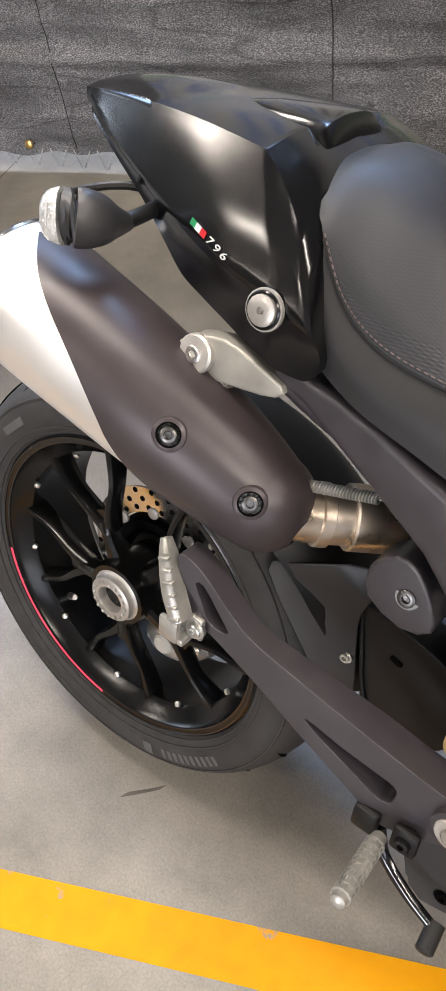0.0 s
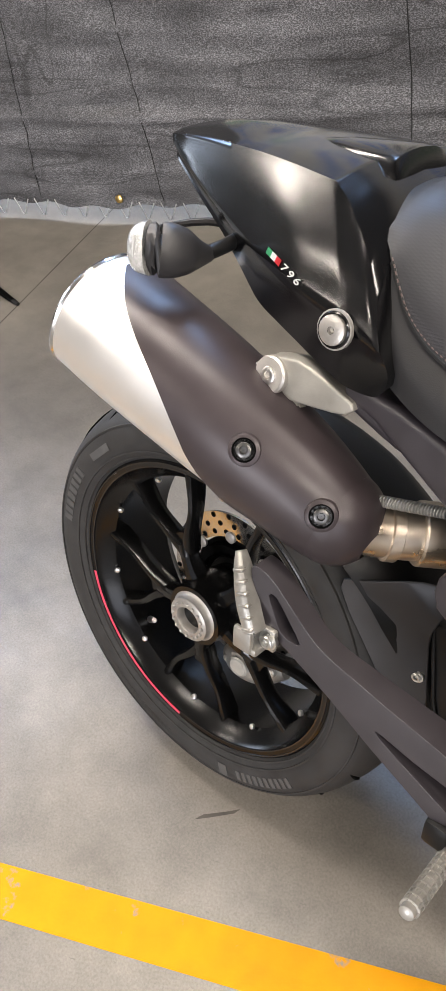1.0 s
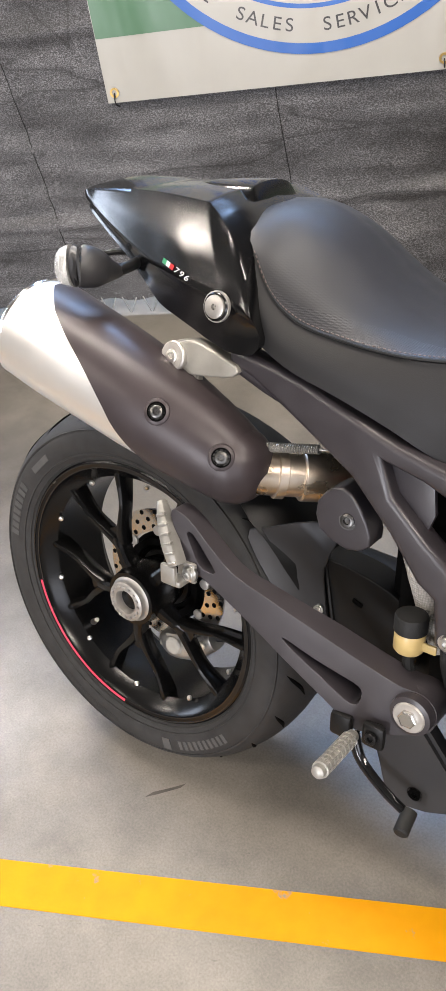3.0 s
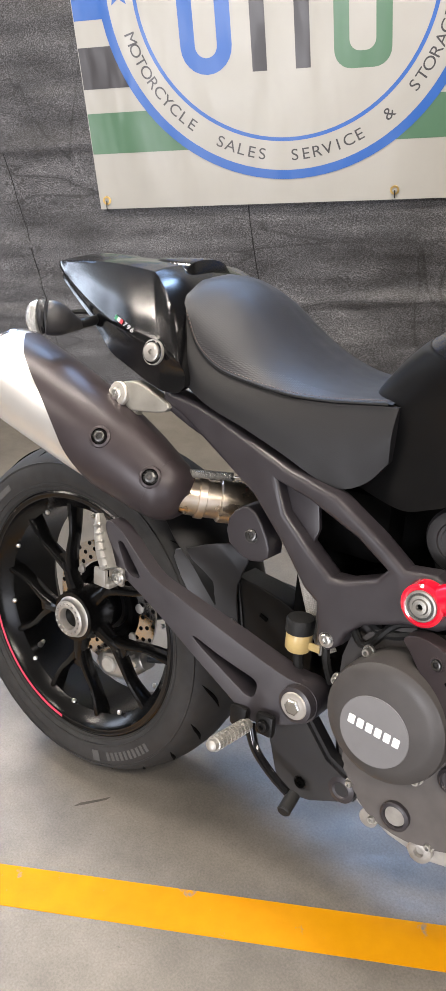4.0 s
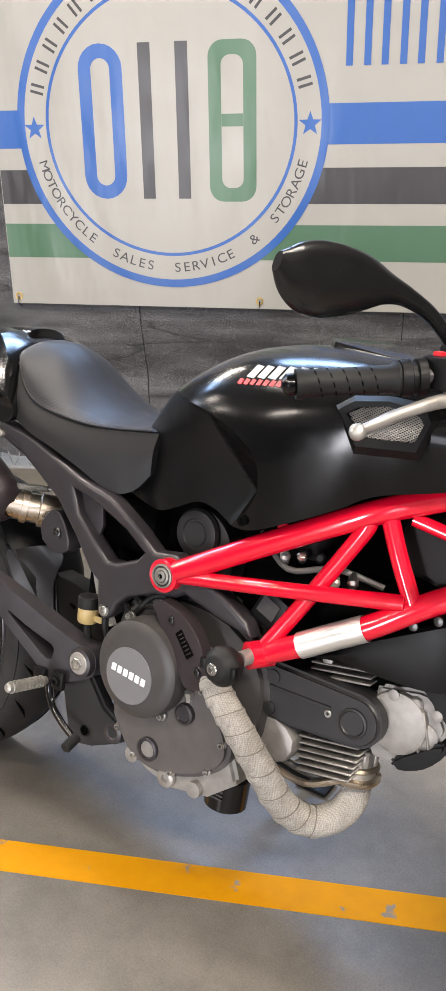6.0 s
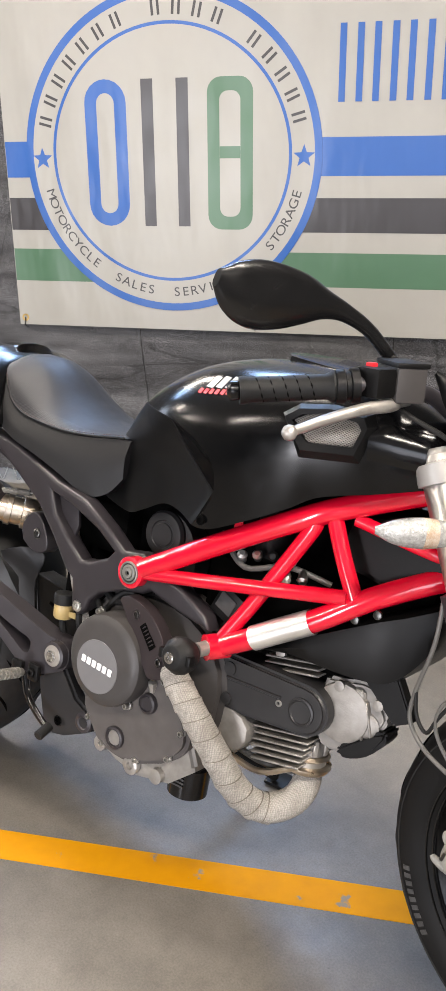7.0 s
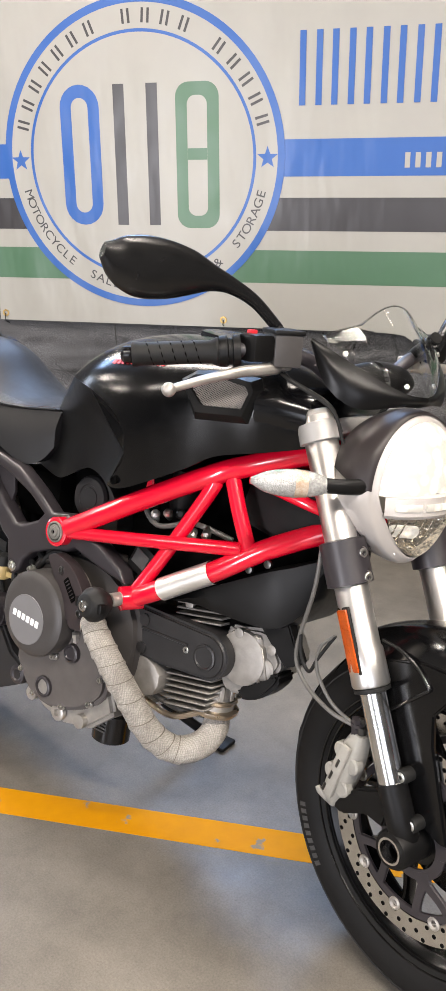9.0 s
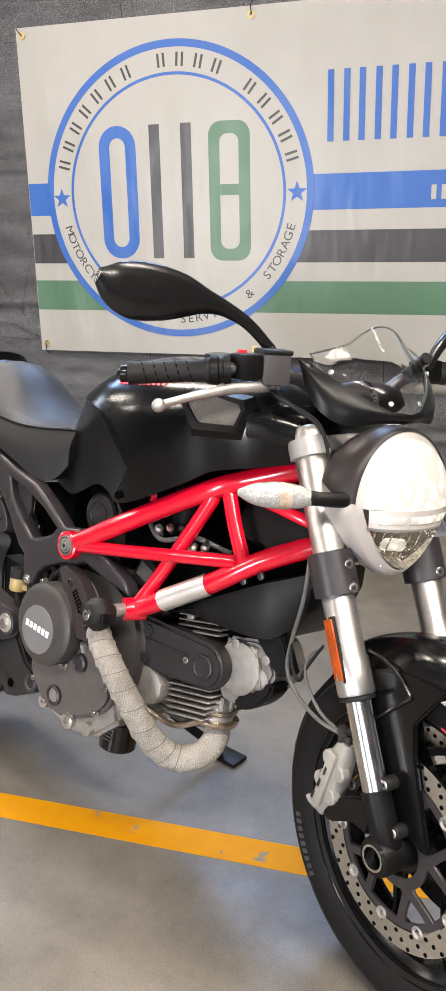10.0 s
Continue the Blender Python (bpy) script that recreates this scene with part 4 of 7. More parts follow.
    bracket = part("silencer_bracket", joined(casting([(0.110, 0.757), (0.128, 0.764), (0.143, 0.770), (0.150, 0.778), (0.163, 0.782), (0.184, 0.786), (0.200, 0.783), (0.216, 0.778), (0.250, 0.765), (0.253, 0.758), (0.245, 0.751), (0.230, 0.747), (0.200, 0.7435), (0.178, 0.741), (0.160, 0.734), (0.148, 0.738)], [], -0.146, -0.126, 0.003, 3), plate([(0.158, 0.742), (0.189, 0.745), (0.1895, 0.722), (0.186, 0.715)], -0.143, -0.130, 0.002)), M_BRACKET, bike, "bare aluminium silencer hanger with a bolt", 40)
    part("washer", lathe([(0, 0.019), (0.006, 0.019), (0.008, 0.017), (0.008, 0.008)], toward((0.157, -0.145, 0.762), (-0.05, -1, 0.22)), 28), M_ALU, bracket)
    cap_bolt(bracket, toward((0.1566, -0.152, 0.7636), (-0.05, -1, 0.22)), 0.0085, 0.003)
    # pipe cover with its bolt, below the rear frame
    cov = part("pipe_cover", casting(closed_spline([(0.362, 0.615), (0.385, 0.640), (0.408, 0.636), (0.430, 0.604), (0.435, 0.575), (0.405, 0.562), (0.366, 0.580)], 2), [], -0.131, -0.095, 0.007, 3), M_CAST, bike, "dark grey exhaust joint cover")
    cap_bolt(cov, toward((0.405, -0.131, 0.602), (0.05, -1, 0.2)), 0.009, 0.004, material=M_DULL)


# seat cowl stations: x, top, crease (y, z), belly (y, z), lower edge (y, z); a crease divides back and front
COWL_BACK = [(-0.098, 0.929, -0.024, 0.926, -0.028, 0.920, -0.024, 0.912)]
COWL_U = (0, 0.2, 0.384, 0.583, 0.779, 1.0)
for k in range(11):
    u = k / 10
    belly = float(np.interp(u, COWL_U, (-0.039, -0.066, -0.090, -0.115, -0.139, -0.158))), float(np.interp(u, COWL_U, (0.921, 0.902, 0.884, 0.866, 0.855, 0.848)))
    foot = float(np.interp(u, (0, 0.36, 0.61, 0.945, 1), (-0.033, -0.083, -0.116, -0.148, -0.152))), float(np.interp(u, (0, 0.36, 0.61, 0.945, 1), (0.906, 0.860, 0.813, 0.787, 0.784)))
    COWL_BACK.append((-0.091 + 0.271 * u, 0.937 + 0.016 * math.sin(1.7 * u) + 0.008 * math.sin(2 * math.pi * min(u, 0.5)), -0.040 - 0.064 * u, 0.932 + 0.011 * u + 0.007 * math.sin(math.pi * u), *belly, *foot))
COWL_FRONT = [
    COWL_BACK[-1],
    (0.205, 0.949, -0.110, 0.935, -0.1605, 0.846, -0.1545, 0.784),
    (0.235, 0.943, -0.121, 0.921, -0.1625, 0.843, -0.1570, 0.785),
    (0.262, 0.932, -0.136, 0.899, -0.1640, 0.838, -0.1590, 0.788),
    (0.280, 0.916, -0.148, 0.870, -0.1645, 0.832, -0.1600, 0.797),
]
# the side crease leans forward towards its foot
COWL_CREASE = [(0.79, 0.240), (0.859, 0.231), (0.90, 0.206), (0.94, 0.180), (0.96, 0.178)]
COWL_EDGE = [(0.78, 0.284), (0.79, 0.290), (0.81, 0.291), (0.83, 0.284), (0.853, 0.272), (0.875, 0.261), (0.893, 0.253), (0.911, 0.242), (0.928, 0.231), (0.945, 0.222), (0.96, 0.218)]


def cowl_x(x, z):
    c = lerp(COWL_CREASE, z)
    if x <= 0.18:
        return x + (c - 0.18) * max(0.0, x + 0.098) / 0.278
    return c + (x - 0.18) * 10 * (lerp(COWL_EDGE, z) - c)


def cowl_half(r):
    """Half a cross-section of the cowl, top centre to lower edge, with a sharp shoulder."""
    x, zt, yc, zc, yb, zb, yl, zl = r
    top = spline([(0, zt), (yc * 0.6, zt - (zt - zc) * 0.30), (yc, zc)], 4)
    side = spline([(yc, zc), (yc * 0.5 + yb * 0.5 - 0.055 * (zc - zb), zc * 0.46 + zb * 0.54), (yb, zb)], 6)[:-1] + spline([(yb, zb), ((yb + yl) / 2 + 0.004, (zb + zl) / 2), (yl, zl)], 3)
    return [(float(a), float(b)) for a, b in top[:-1] + side] + [(yl * 0.6, zl + 0.010)]


def cowl_flank(x, z, proud=0.0):
    st = COWL_BACK + COWL_FRONT[1:]
    place = x
    x = min(np.linspace(-0.09, 0.28, 371), key=lambda q: abs(cowl_x(float(q), z) - place))
    r = [float(np.interp(x, [q[0] for q in st], [q[k] for q in st])) for k in range(8)]
    side = [p for p in cowl_half(r)[4:-1]]
    side.sort(key=lambda p: p[1])
    return V((place, float(np.interp(z, [p[1] for p in side], [p[0] for p in side])) - proud, z))


def tail():
    rings = []
    for r in spline(COWL_BACK, 5)[:-1] + spline(COWL_FRONT, 8):
        x, zt = float(r[0]), float(r[1])
        half = cowl_half([float(v) for v in r])
        sect = half + [(-a, b) for a, b in half[-1:0:-1]]
        # the front end leans back towards its foot
        rings.append([(cowl_x(x, b), a, b) for a, b in sect])
    cowl = part("seat_cowl", loft(rings), M_COWL, bike, "gloss black single-seat cowl with a small flag badge", 50)
    hump = []
    for x, w, zh in ((0.080, 0.006, 0.9475), (0.086, 0.013, 0.951), (0.118, 0.030, 0.9565), (0.158, 0.043, 0.960), (0.190, 0.050, 0.9615), (0.196, 0.0515, 0.9605), (0.207, 0.053, 0.938)):
        arch = [(math.cos(radians(a)), math.sin(radians(a)) ** 0.55) for a in range(0, 181, 15)]
        hump.append([(x, w * a, 0.934 + (zh - 0.934) * h) for a, h in arch])
    part("cowl_hump", loft(hump, True, True), M_COWL, cowl, "raised gloss black centre hump", 40)
    boss = part("bolt_seat", ring_lathe([(-0.004, 0.012), (0.001, 0.0138), (0.0022, 0.0152), (0.0012, 0.0164), (-0.006, 0.0175), (-0.006, 0.012)], toward((0.236, -0.1665, 0.839), (0, -1, 0.16)), 32), M_GLOSS, cowl)
    cap_bolt(boss, toward((0.236, -0.1665, 0.839), (0, -1, 0.16)), 0.0135, 0.005, "cowl_bolt", M_ALU, 0.26)
    # badge: three small fields and a number, lying on the flank
    o = cowl_flank(0.120, 0.8685, 0.0008)
    d = (cowl_flank(0.160, 0.8590) - cowl_flank(0.120, 0.8685)).normalized()
    up2 = (cowl_flank(0.140, 0.885) - cowl_flank(0.140, 0.867)).normalized()
    nrm = d.cross(up2).normalized()
    if nrm.y > 0:
        nrm = -nrm
    e2 = nrm.cross(d).normalized()
    if e2.z < 0:
        e2 = -e2
    for k, m in enumerate((M_GREENPRINT, M_WHITE, M_REDPRINT)):
        bm = bmesh.new()
        p = o + d * 0.0085 * k + nrm * 0.0008
        vs = [bm.verts.new(p + q) for q in (V((0, 0, 0)), d * 0.0085, d * 0.0085 + e2 * 0.0064, e2 * 0.0064)]
        bm.faces.new(vs)
        bmesh.ops.solidify(bm, geom=list(bm.faces), thickness=0.0006)
        part("flag_field", bm, m, cowl, smooth=False)
    rot = Matrix((d, e2, nrm)).transposed().to_4x4()
    slant = Matrix.Identity(4)
    slant[0][0], slant[0][1] = 1.75, 0.40
    num = None
    for k, ch in enumerate("796"):
        g = glyph(ch, 0.0100, Matrix.Translation(o + d * (0.034 + 0.0118 * k) + e2 * 0.0032 + nrm * 0.0012) @ rot @ slant)
        num = g if num is None else joined(num, g)
    part("number", num, M_PALE, cowl, smooth=False)
    under = part("tail_underside", loft([[(x, y * w, z) for y, z in ((-1, zt), (-0.9, zb), (0.9, zb), (1, zt))] for x, w, zt, zb in ((-0.05, 0.03, 0.925, 0.905), (0.05, 0.050, 0.905, 0.880), (0.15, 0.075, 0.885, 0.850), (0.27, 0.10, 0.83, 0.80))]), M_PLASTIC, bike, "black plastic tail underside")
    part("tail_light", block((0.05, 0.075, 0.012), Matrix.Translation((-0.050, 0, 0.908)) @ Matrix.Rotation(radians(24), 4, "Y"), 0.004), M_REDPRINT, bike, "red tail light lens under the cowl")
    for s in (1, -1):
        ind = part("rear_indicator", tube([(0.026, -0.187 * s, 0.8635), (0.037, -0.178 * s, 0.8625), (0.043, -0.160 * s, 0.858), (0.045, -0.142 * s, 0.853), (0.046, -0.124 * s, 0.849)], [0.0255, 0.0268, 0.0235, 0.015, 0.008], 18, 5, flat=[0.017, 0.0195, 0.018, 0.012, 0.008], up=(0.75, 0.66, 0), power=2.6), M_HUG, bike, "dark grey rear indicator with clear lens")
        lens = part("lens", tube([(0.009, -0.1935 * s, 0.8610), (0.016, -0.1915 * s, 0.8622), (0.0265, -0.187 * s, 0.8635)], [0.016, 0.0232, 0.0262], 18, 3, flat=[0.009, 0.015, 0.0176], up=(0.75, 0.66, 0), power=2.4), M_LENSCAP, ind, "clear indicator lens")
        for k in range(6):
            part("lens_rib", tube([(0.0145 + 0.002 * k, (-0.1875 - 0.0115 - 0.0011 * k) * s, 0.8625 - 0.012 - 0.001 * k), (0.0135 + 0.002 * k, (-0.1875 - 0.013 - 0.0011 * k) * s, 0.8625), (0.0145 + 0.002 * k, (-0.1875 - 0.0115 - 0.0011 * k) * s, 0.8625 + 0.012 + 0.001 * k)], 0.0007, 5, 3), M_PALE, lens)
        part("stalk", tube([(0.046, -0.128 * s, 0.850), (0.050, -0.09 * s, 0.856), (0.058, -0.04 * s, 0.872)], [0.008, 0.008, 0.010], 10, 3), M_PLASTIC, ind)
    part("plate_holder", tube([(0.06, -0.05, 0.86), (0.0, -0.075, 0.862), (-0.05, -0.09, 0.848), (-0.07, -0.092, 0.838)], [0.006, 0.0045, 0.004, 0.003], 8, 3), M_PLASTIC, bike, "black plate holder arm")

    # seat: x, centre top z, rim (y, z), lower edge (y, z)
    seat = [
        (0.215, 0.936, -0.084, 0.914, -0.102, 0.885),
        (0.248, 0.940, -0.113, 0.897, -0.137, 0.820),
        (0.286, 0.935, -0.130, 0.852, -0.146, 0.796),
        (0.330, 0.914, -0.136, 0.826, -0.151, 0.776),
        (0.390, 0.867, -0.134, 0.814, -0.150, 0.758),
        (0.450, 0.833, -0.128, 0.808, -0.143, 0.734),
        (0.500, 0.820, -0.120, 0.809, -0.134, 0.710),
        (0.535, 0.820, -0.112, 0.812, -0.126, 0.702),
        (0.565, 0.819, -0.104, 0.815, -0.116, 0.716),
        (0.588, 0.818, -0.098, 0.816, -0.108, 0.745),
    ]
    rings, inner = [], []
    for r in spline(seat, 5):
        x, zt, yr, zr, yl, zl = [float(v) for v in r]
        half = spline([(0, zt), (yr * 0.45, zt - (zt - zr) * 0.16), (yr * 0.85, zt - (zt - zr) * 0.66), (yr, zr)], 4)[:-1] + spline([(yr, zr), ((yr + yl) / 2 - 0.006, zr * 0.55 + zl * 0.45), (yl, zl)], 4)
        half = [(float(a), float(b)) for a, b in half]
        rings.append([(x, a, b) for a, b in half + [(yl * 0.5, zl + 0.01)] + [(-a, b) for a, b in [(yl * 0.5, zl + 0.01)] + half[:0:-1]]])
        top = half[:13]
        inner.append([(x, a, b + 0.0032) for a, b in [(-p, q) for p, q in top[:0:-1]] + top])
    st = part("seat", loft(rings), M_SEAT, bike, "black vinyl rider seat with stitched grip insert", 40)
    part("seat_insert", loft(inner[3:-2], False, False), M_INSERT, st, "smooth black seat insert", 60)
    grip = []
    for k, row in enumerate(inner[9:-4]):
        wide = 0.6 + 4.0 * smoothstep(k / 16)
        cols = [23.7 - wide * (1 - j / 6) for j in range(7)]
        band = [V(row[int(c)]).lerp(V(row[int(c) + 1]), c - int(c)) for c in cols]
        grip.append([tuple(p + V((0, 0, 0.0005))) for p in band])
    part("grip_weave", loft(grip, False, False), M_SEATGRIP, st, "woven grip band along the seat edge", 60)
    edge = [row[-1] for row in inner[6:-3]]
    for s in (1, -1):
        part("piping", tube([(x, y * s - 0.001 * s, z) for x, y, z in edge], 0.0022, 6), M_RUBBER, st)
    stitch = None
    pts = [V(p) for p in spline(edge, 4)]
    for a, b in list(zip(pts, pts[1:]))[::2]:
        t = tube([a + V((0, -0.002, 0.0045)), b + V((0, -0.002, 0.0045))], 0.0007, 5)
        stitch = t if stitch is None else joined(stitch, t)
    part("stitching", stitch, M_STITCH, st, "brown-red stitching")


def rear_frame():
    outer = [(0.235, 0.785), (0.30, 0.774), (0.345, 0.762), (0.405, 0.741), (0.465, 0.718), (0.542, 0.698), (0.608, 0.658), (0.648, 0.628), (0.69, 0.634), (0.715, 0.618), (0.75, 0.605), (0.786, 0.596), (0.842, 0.563), (0.855, 0.54), (0.793, 0.552), (0.719, 0.573), (0.70, 0.562), (0.655, 0.556), (0.60, 0.535), (0.578, 0.515), (0.571, 0.495), (0.552, 0.480), (0.535, 0.488), (0.528, 0.545), (0.506, 0.560), (0.466, 0.612), (0.413, 0.668), (0.35, 0.706), (0.271, 0.752), (0.235, 0.765)]
    hole = [(0.45, 0.697), (0.467, 0.656), (0.51, 0.616), (0.546, 0.586), (0.568, 0.588), (0.61, 0.605), (0.624, 0.621), (0.579, 0.651), (0.501, 0.684)]
    bow = lambda x: 0.010 * smoothstep((0.45 - x) / 0.2)
    fr = part("rear_frame", casting(outer, [hole], -0.150, -0.114, 0.0085, 3, bow), M_CAST, bike, "dark grey cast aluminium rear frame", 40)
    part("web", casting([(0.44, 0.70), (0.460, 0.650), (0.503, 0.612), (0.512, 0.64), (0.505, 0.69)], [], -0.130, -0.122, 0.002), M_CAST, fr)
    cap_bolt(fr, out(0.551, -0.150, 0.498), 0.0085, 0.004)
    part("tail_rail", tube([(0.24, -0.13, 0.765), (0.30, -0.125, 0.742), (0.36, -0.115, 0.718)], [0.010, 0.016, 0.012], 10, 4, flat=0.01), M_CAST, fr)
    # far side rail of the same frame
    part("far_rail", tube([(0.25, 0.13, 0.77), (0.432, 0.145, 0.69), (0.528, 0.15, 0.575), (0.69, 0.15, 0.59)], 0.022, 10, 4), M_CAST, fr)

    # foot-peg hanger: two blades from the pivot back to the passenger peg
    outer = closed_spline([(0.205, 0.590), (0.220, 0.586), (0.236, 0.573), (0.259, 0.548), (0.281, 0.526), (0.303, 0.513), (0.343, 0.496), (0.400, 0.470), (0.452, 0.446), (0.504, 0.426), (0.535, 0.422), (0.553, 0.406), (0.550, 0.378), (0.534, 0.364), (0.502, 0.350), (0.470, 0.342), (0.452, 0.342), (0.440, 0.352), (0.404, 0.382), (0.333, 0.439), (0.2905, 0.4713), (0.2414, 0.505), (0.222, 0.512), (0.216, 0.540), (0.203, 0.575)], 3)
    slot = closed_spline([(0.224, 0.561), (0.233, 0.562), (0.250, 0.538), (0.264, 0.5155), (0.254, 0.513), (0.241, 0.5195), (0.232, 0.540)], 2)
    window = closed_spline([(0.357, 0.4475), (0.366, 0.446), (0.398, 0.4305), (0.438, 0.4150), (0.456, 0.4075), (0.461, 0.398), (0.458, 0.383), (0.451, 0.3785), (0.440, 0.382), (0.405, 0.4085), (0.372, 0.433)], 2)
    swept = lambda x: lerp([(0.20, -0.216), (0.36, -0.191), (0.45, -0.172), (0.53, -0.158)], x)
    bm = casting(outer, [slot, window], 0.0, 0.026, 0.0105, 5)
    for v in bm.verts:
        deep = lerp([(0.30, 0.0), (0.36, 0.006), (0.42, 0.012), (0.50, 0.014)], v.co.x) if v.co.y > 0.012 else 0.0
        v.co.y += swept(v.co.x) + deep
    hg = part("footrest_hanger", bm, M_CAST, bike, "dark grey cast footrest hanger", 40)
    part("pivot_ring", ring_lathe([(-0.008, 0.017), (0.012, 0.017), (0.015, 0.020), (0.013, 0.026), (-0.012, 0.029), (-0.012, 0.017)], out(0.5255, -0.158, 0.3955), 40), M_CAST, hg)
    part("pivot_bolt", lathe([(-0.005, 0.016), (0.004, 0.016), (0.0045, 0.0125), (0.021, 0.0120), (0.022, 0.010), (0.022, 0.0005)], out(0.5255, -0.158, 0.3955), 6, True), M_STEEL, hg, "bright hexagon pivot bolt", 20)
    part("pivot_washer", lathe([(0.006, 0.0205), (0.0155, 0.0205), (0.017, 0.019), (0.017, 0.008)], out(0.5255, -0.158, 0.3955), 32), M_ALU, hg)
    low = part("lower_bracket", joined(plate([(0.455, 0.372), (0.525, 0.382), (0.575, 0.322), (0.628, 0.297), (0.624, 0.272), (0.598, 0.258), (0.55, 0.236), (0.512, 0.228), (0.492, 0.245), (0.475, 0.30)], -0.148, -0.118, 0.006)), M_HUG, bike, "dark grey lower footrest bracket")
    part("boss", ring_lathe([(-0.01, 0.010), (0.008, 0.010), (0.010, 0.013), (0.008, 0.020), (-0.01, 0.022)], out(0.600, -0.140, 0.282), 28), M_CAST, low)
    cap_bolt(low, out(0.600, -0.138, 0.282), 0.0105, 0.006)
    cap_bolt(low, out(0.535, -0.148, 0.262), 0.008, 0.003, material=M_HOLE)
    # passenger peg, folded up
    pp = part("passenger_footpeg", tube([(0.222, -0.228, 0.522), (0.205, -0.222, 0.548), (0.190, -0.213, 0.575), (0.180, -0.207, 0.592)], [0.010, 0.0105, 0.009, 0.005], 10, 4, flat=[0.012, 0.012, 0.010, 0.006], power=3), M_PEG, bike, "bare aluminium folding passenger footpeg")
    for k in range(6):
        t = k / 5
        c = V((0.220, -0.236, 0.528)).lerp(V((0.192, -0.222, 0.582)), t)
        part("tread_rib", block((0.014, 0.008, 0.004), Matrix.Translation(c) @ Matrix.Rotation(radians(-25), 4, "Y"), 0.001, 1), M_PEG, pp)
    part("clevis", joined(block((0.028, 0.007, 0.028), Matrix.Translation((0.226, -0.214, 0.508)), 0.003), block((0.024, 0.007, 0.028), Matrix.Translation((0.212, -0.234, 0.508)), 0.003), block((0.02, 0.022, 0.009), Matrix.Translation((0.220, -0.224, 0.497)), 0.003)), M_PEG, pp)
    cap_bolt(pp, out(0.232, -0.218, 0.508), 0.0085, 0.005)
    # rider peg
    axis = V((0.006, -0.096, 0.014)).normalized()
    base = V((0.462, -0.186, 0.345))
    pg = part("footpeg", lathe([(0, 0.008), (0.010, 0.0088), (0.085, 0.0090), (0.096, 0.008), (0.098, 0.005)], toward(base, axis), 18), M_PEG, bike, "ribbed bare aluminium rider footpeg")
    for k in range(9):
        part("rib", ring_lathe([(0, 0.0085), (0.0006, 0.0108), (0.0028, 0.0108), (0.0034, 0.0085)], toward(base + axis * (0.010 + 0.0095 * k), axis), 18), M_PEG, pg)
    n1 = axis.orthogonal().normalized()
    n2 = axis.cross(n1)
    for k in range(10):
        q = radians(36 * k)
        o = (n1 * math.cos(q) + n2 * math.sin(q)) * 0.0096
        part("ridge", tube([base + axis * 0.012 + o, base + axis * 0.090 + o], 0.0011, 5), M_PEG, pg)
    part("clevis", joined(block((0.03, 0.012, 0.034), Matrix.Translation((0.485, -0.176, 0.350)), 0.006), block((0.03, 0.012, 0.034), Matrix.Translation((0.440, -0.176, 0.345)), 0.006), block((0.06, 0.02, 0.022), Matrix.Translation((0.462, -0.158, 0.352)), 0.006)), M_PLASTIC, pg)
    cap_bolt(pg, out(0.485, -0.182, 0.350), 0.008, 0.005, material=M_PLASTIC)
    ped = part("brake_pedal", tube([(0.452, -0.165, 0.330), (0.468, -0.170, 0.298), (0.505, -0.178, 0.276), (0.540, -0.183, 0.262)], [0.009, 0.008, 0.007, 0.006], 10, 5, flat=[0.007, 0.006, 0.006, 0.006]), M_GLOSS, bike, "black steel rear brake pedal")
    part("pedal_pad", lathe([(0, 0.010), (0.03, 0.010), (0.032, 0.008)], toward((0.543, -0.178, 0.262), (0.1, -1, -0.35)), 12), M_RUBBER, ped, "black rubber pedal tip")
    rs = part("brake_reservoir", lathe([(0, 0.016), (0.004, 0.019), (0.028, 0.019), (0.030, 0.018)], toward((0.497, -0.128, 0.455), (0, 0, 1)), 24), M_YELLOWFLUID, bike, "amber plastic brake fluid reservoir with black cap")
    part("cap", lathe([(0.0, 0.0205), (0.018, 0.0205), (0.021, 0.019), (0.022, 0.010)], toward((0.497, -0.128, 0.484), (0, 0, 1)), 24), M_RUBBER, rs, "black screw cap")
    part("ear", block((0.022, 0.004, 0.012), Matrix.Translation((0.522, -0.13, 0.468)), 0.002), M_YELLOWFLUID, rs)
    part("hose", tube([(0.497, -0.128, 0.456), (0.498, -0.125, 0.43), (0.51, -0.12, 0.40)], 0.007, 8, 3), M_RUBBER, rs)
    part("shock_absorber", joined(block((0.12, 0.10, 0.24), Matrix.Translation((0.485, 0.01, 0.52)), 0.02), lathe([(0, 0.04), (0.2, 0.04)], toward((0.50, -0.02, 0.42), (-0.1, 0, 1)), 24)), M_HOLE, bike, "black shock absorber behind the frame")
    part("pipe_wrap", tube([(0.452, -0.085, 0.612), (0.478, -0.09, 0.565), (0.500, -0.09, 0.505), (0.53, -0.095, 0.45)], 0.017, 12, 4), M_WRAP, bike, "wrapped rear exhaust pipe")


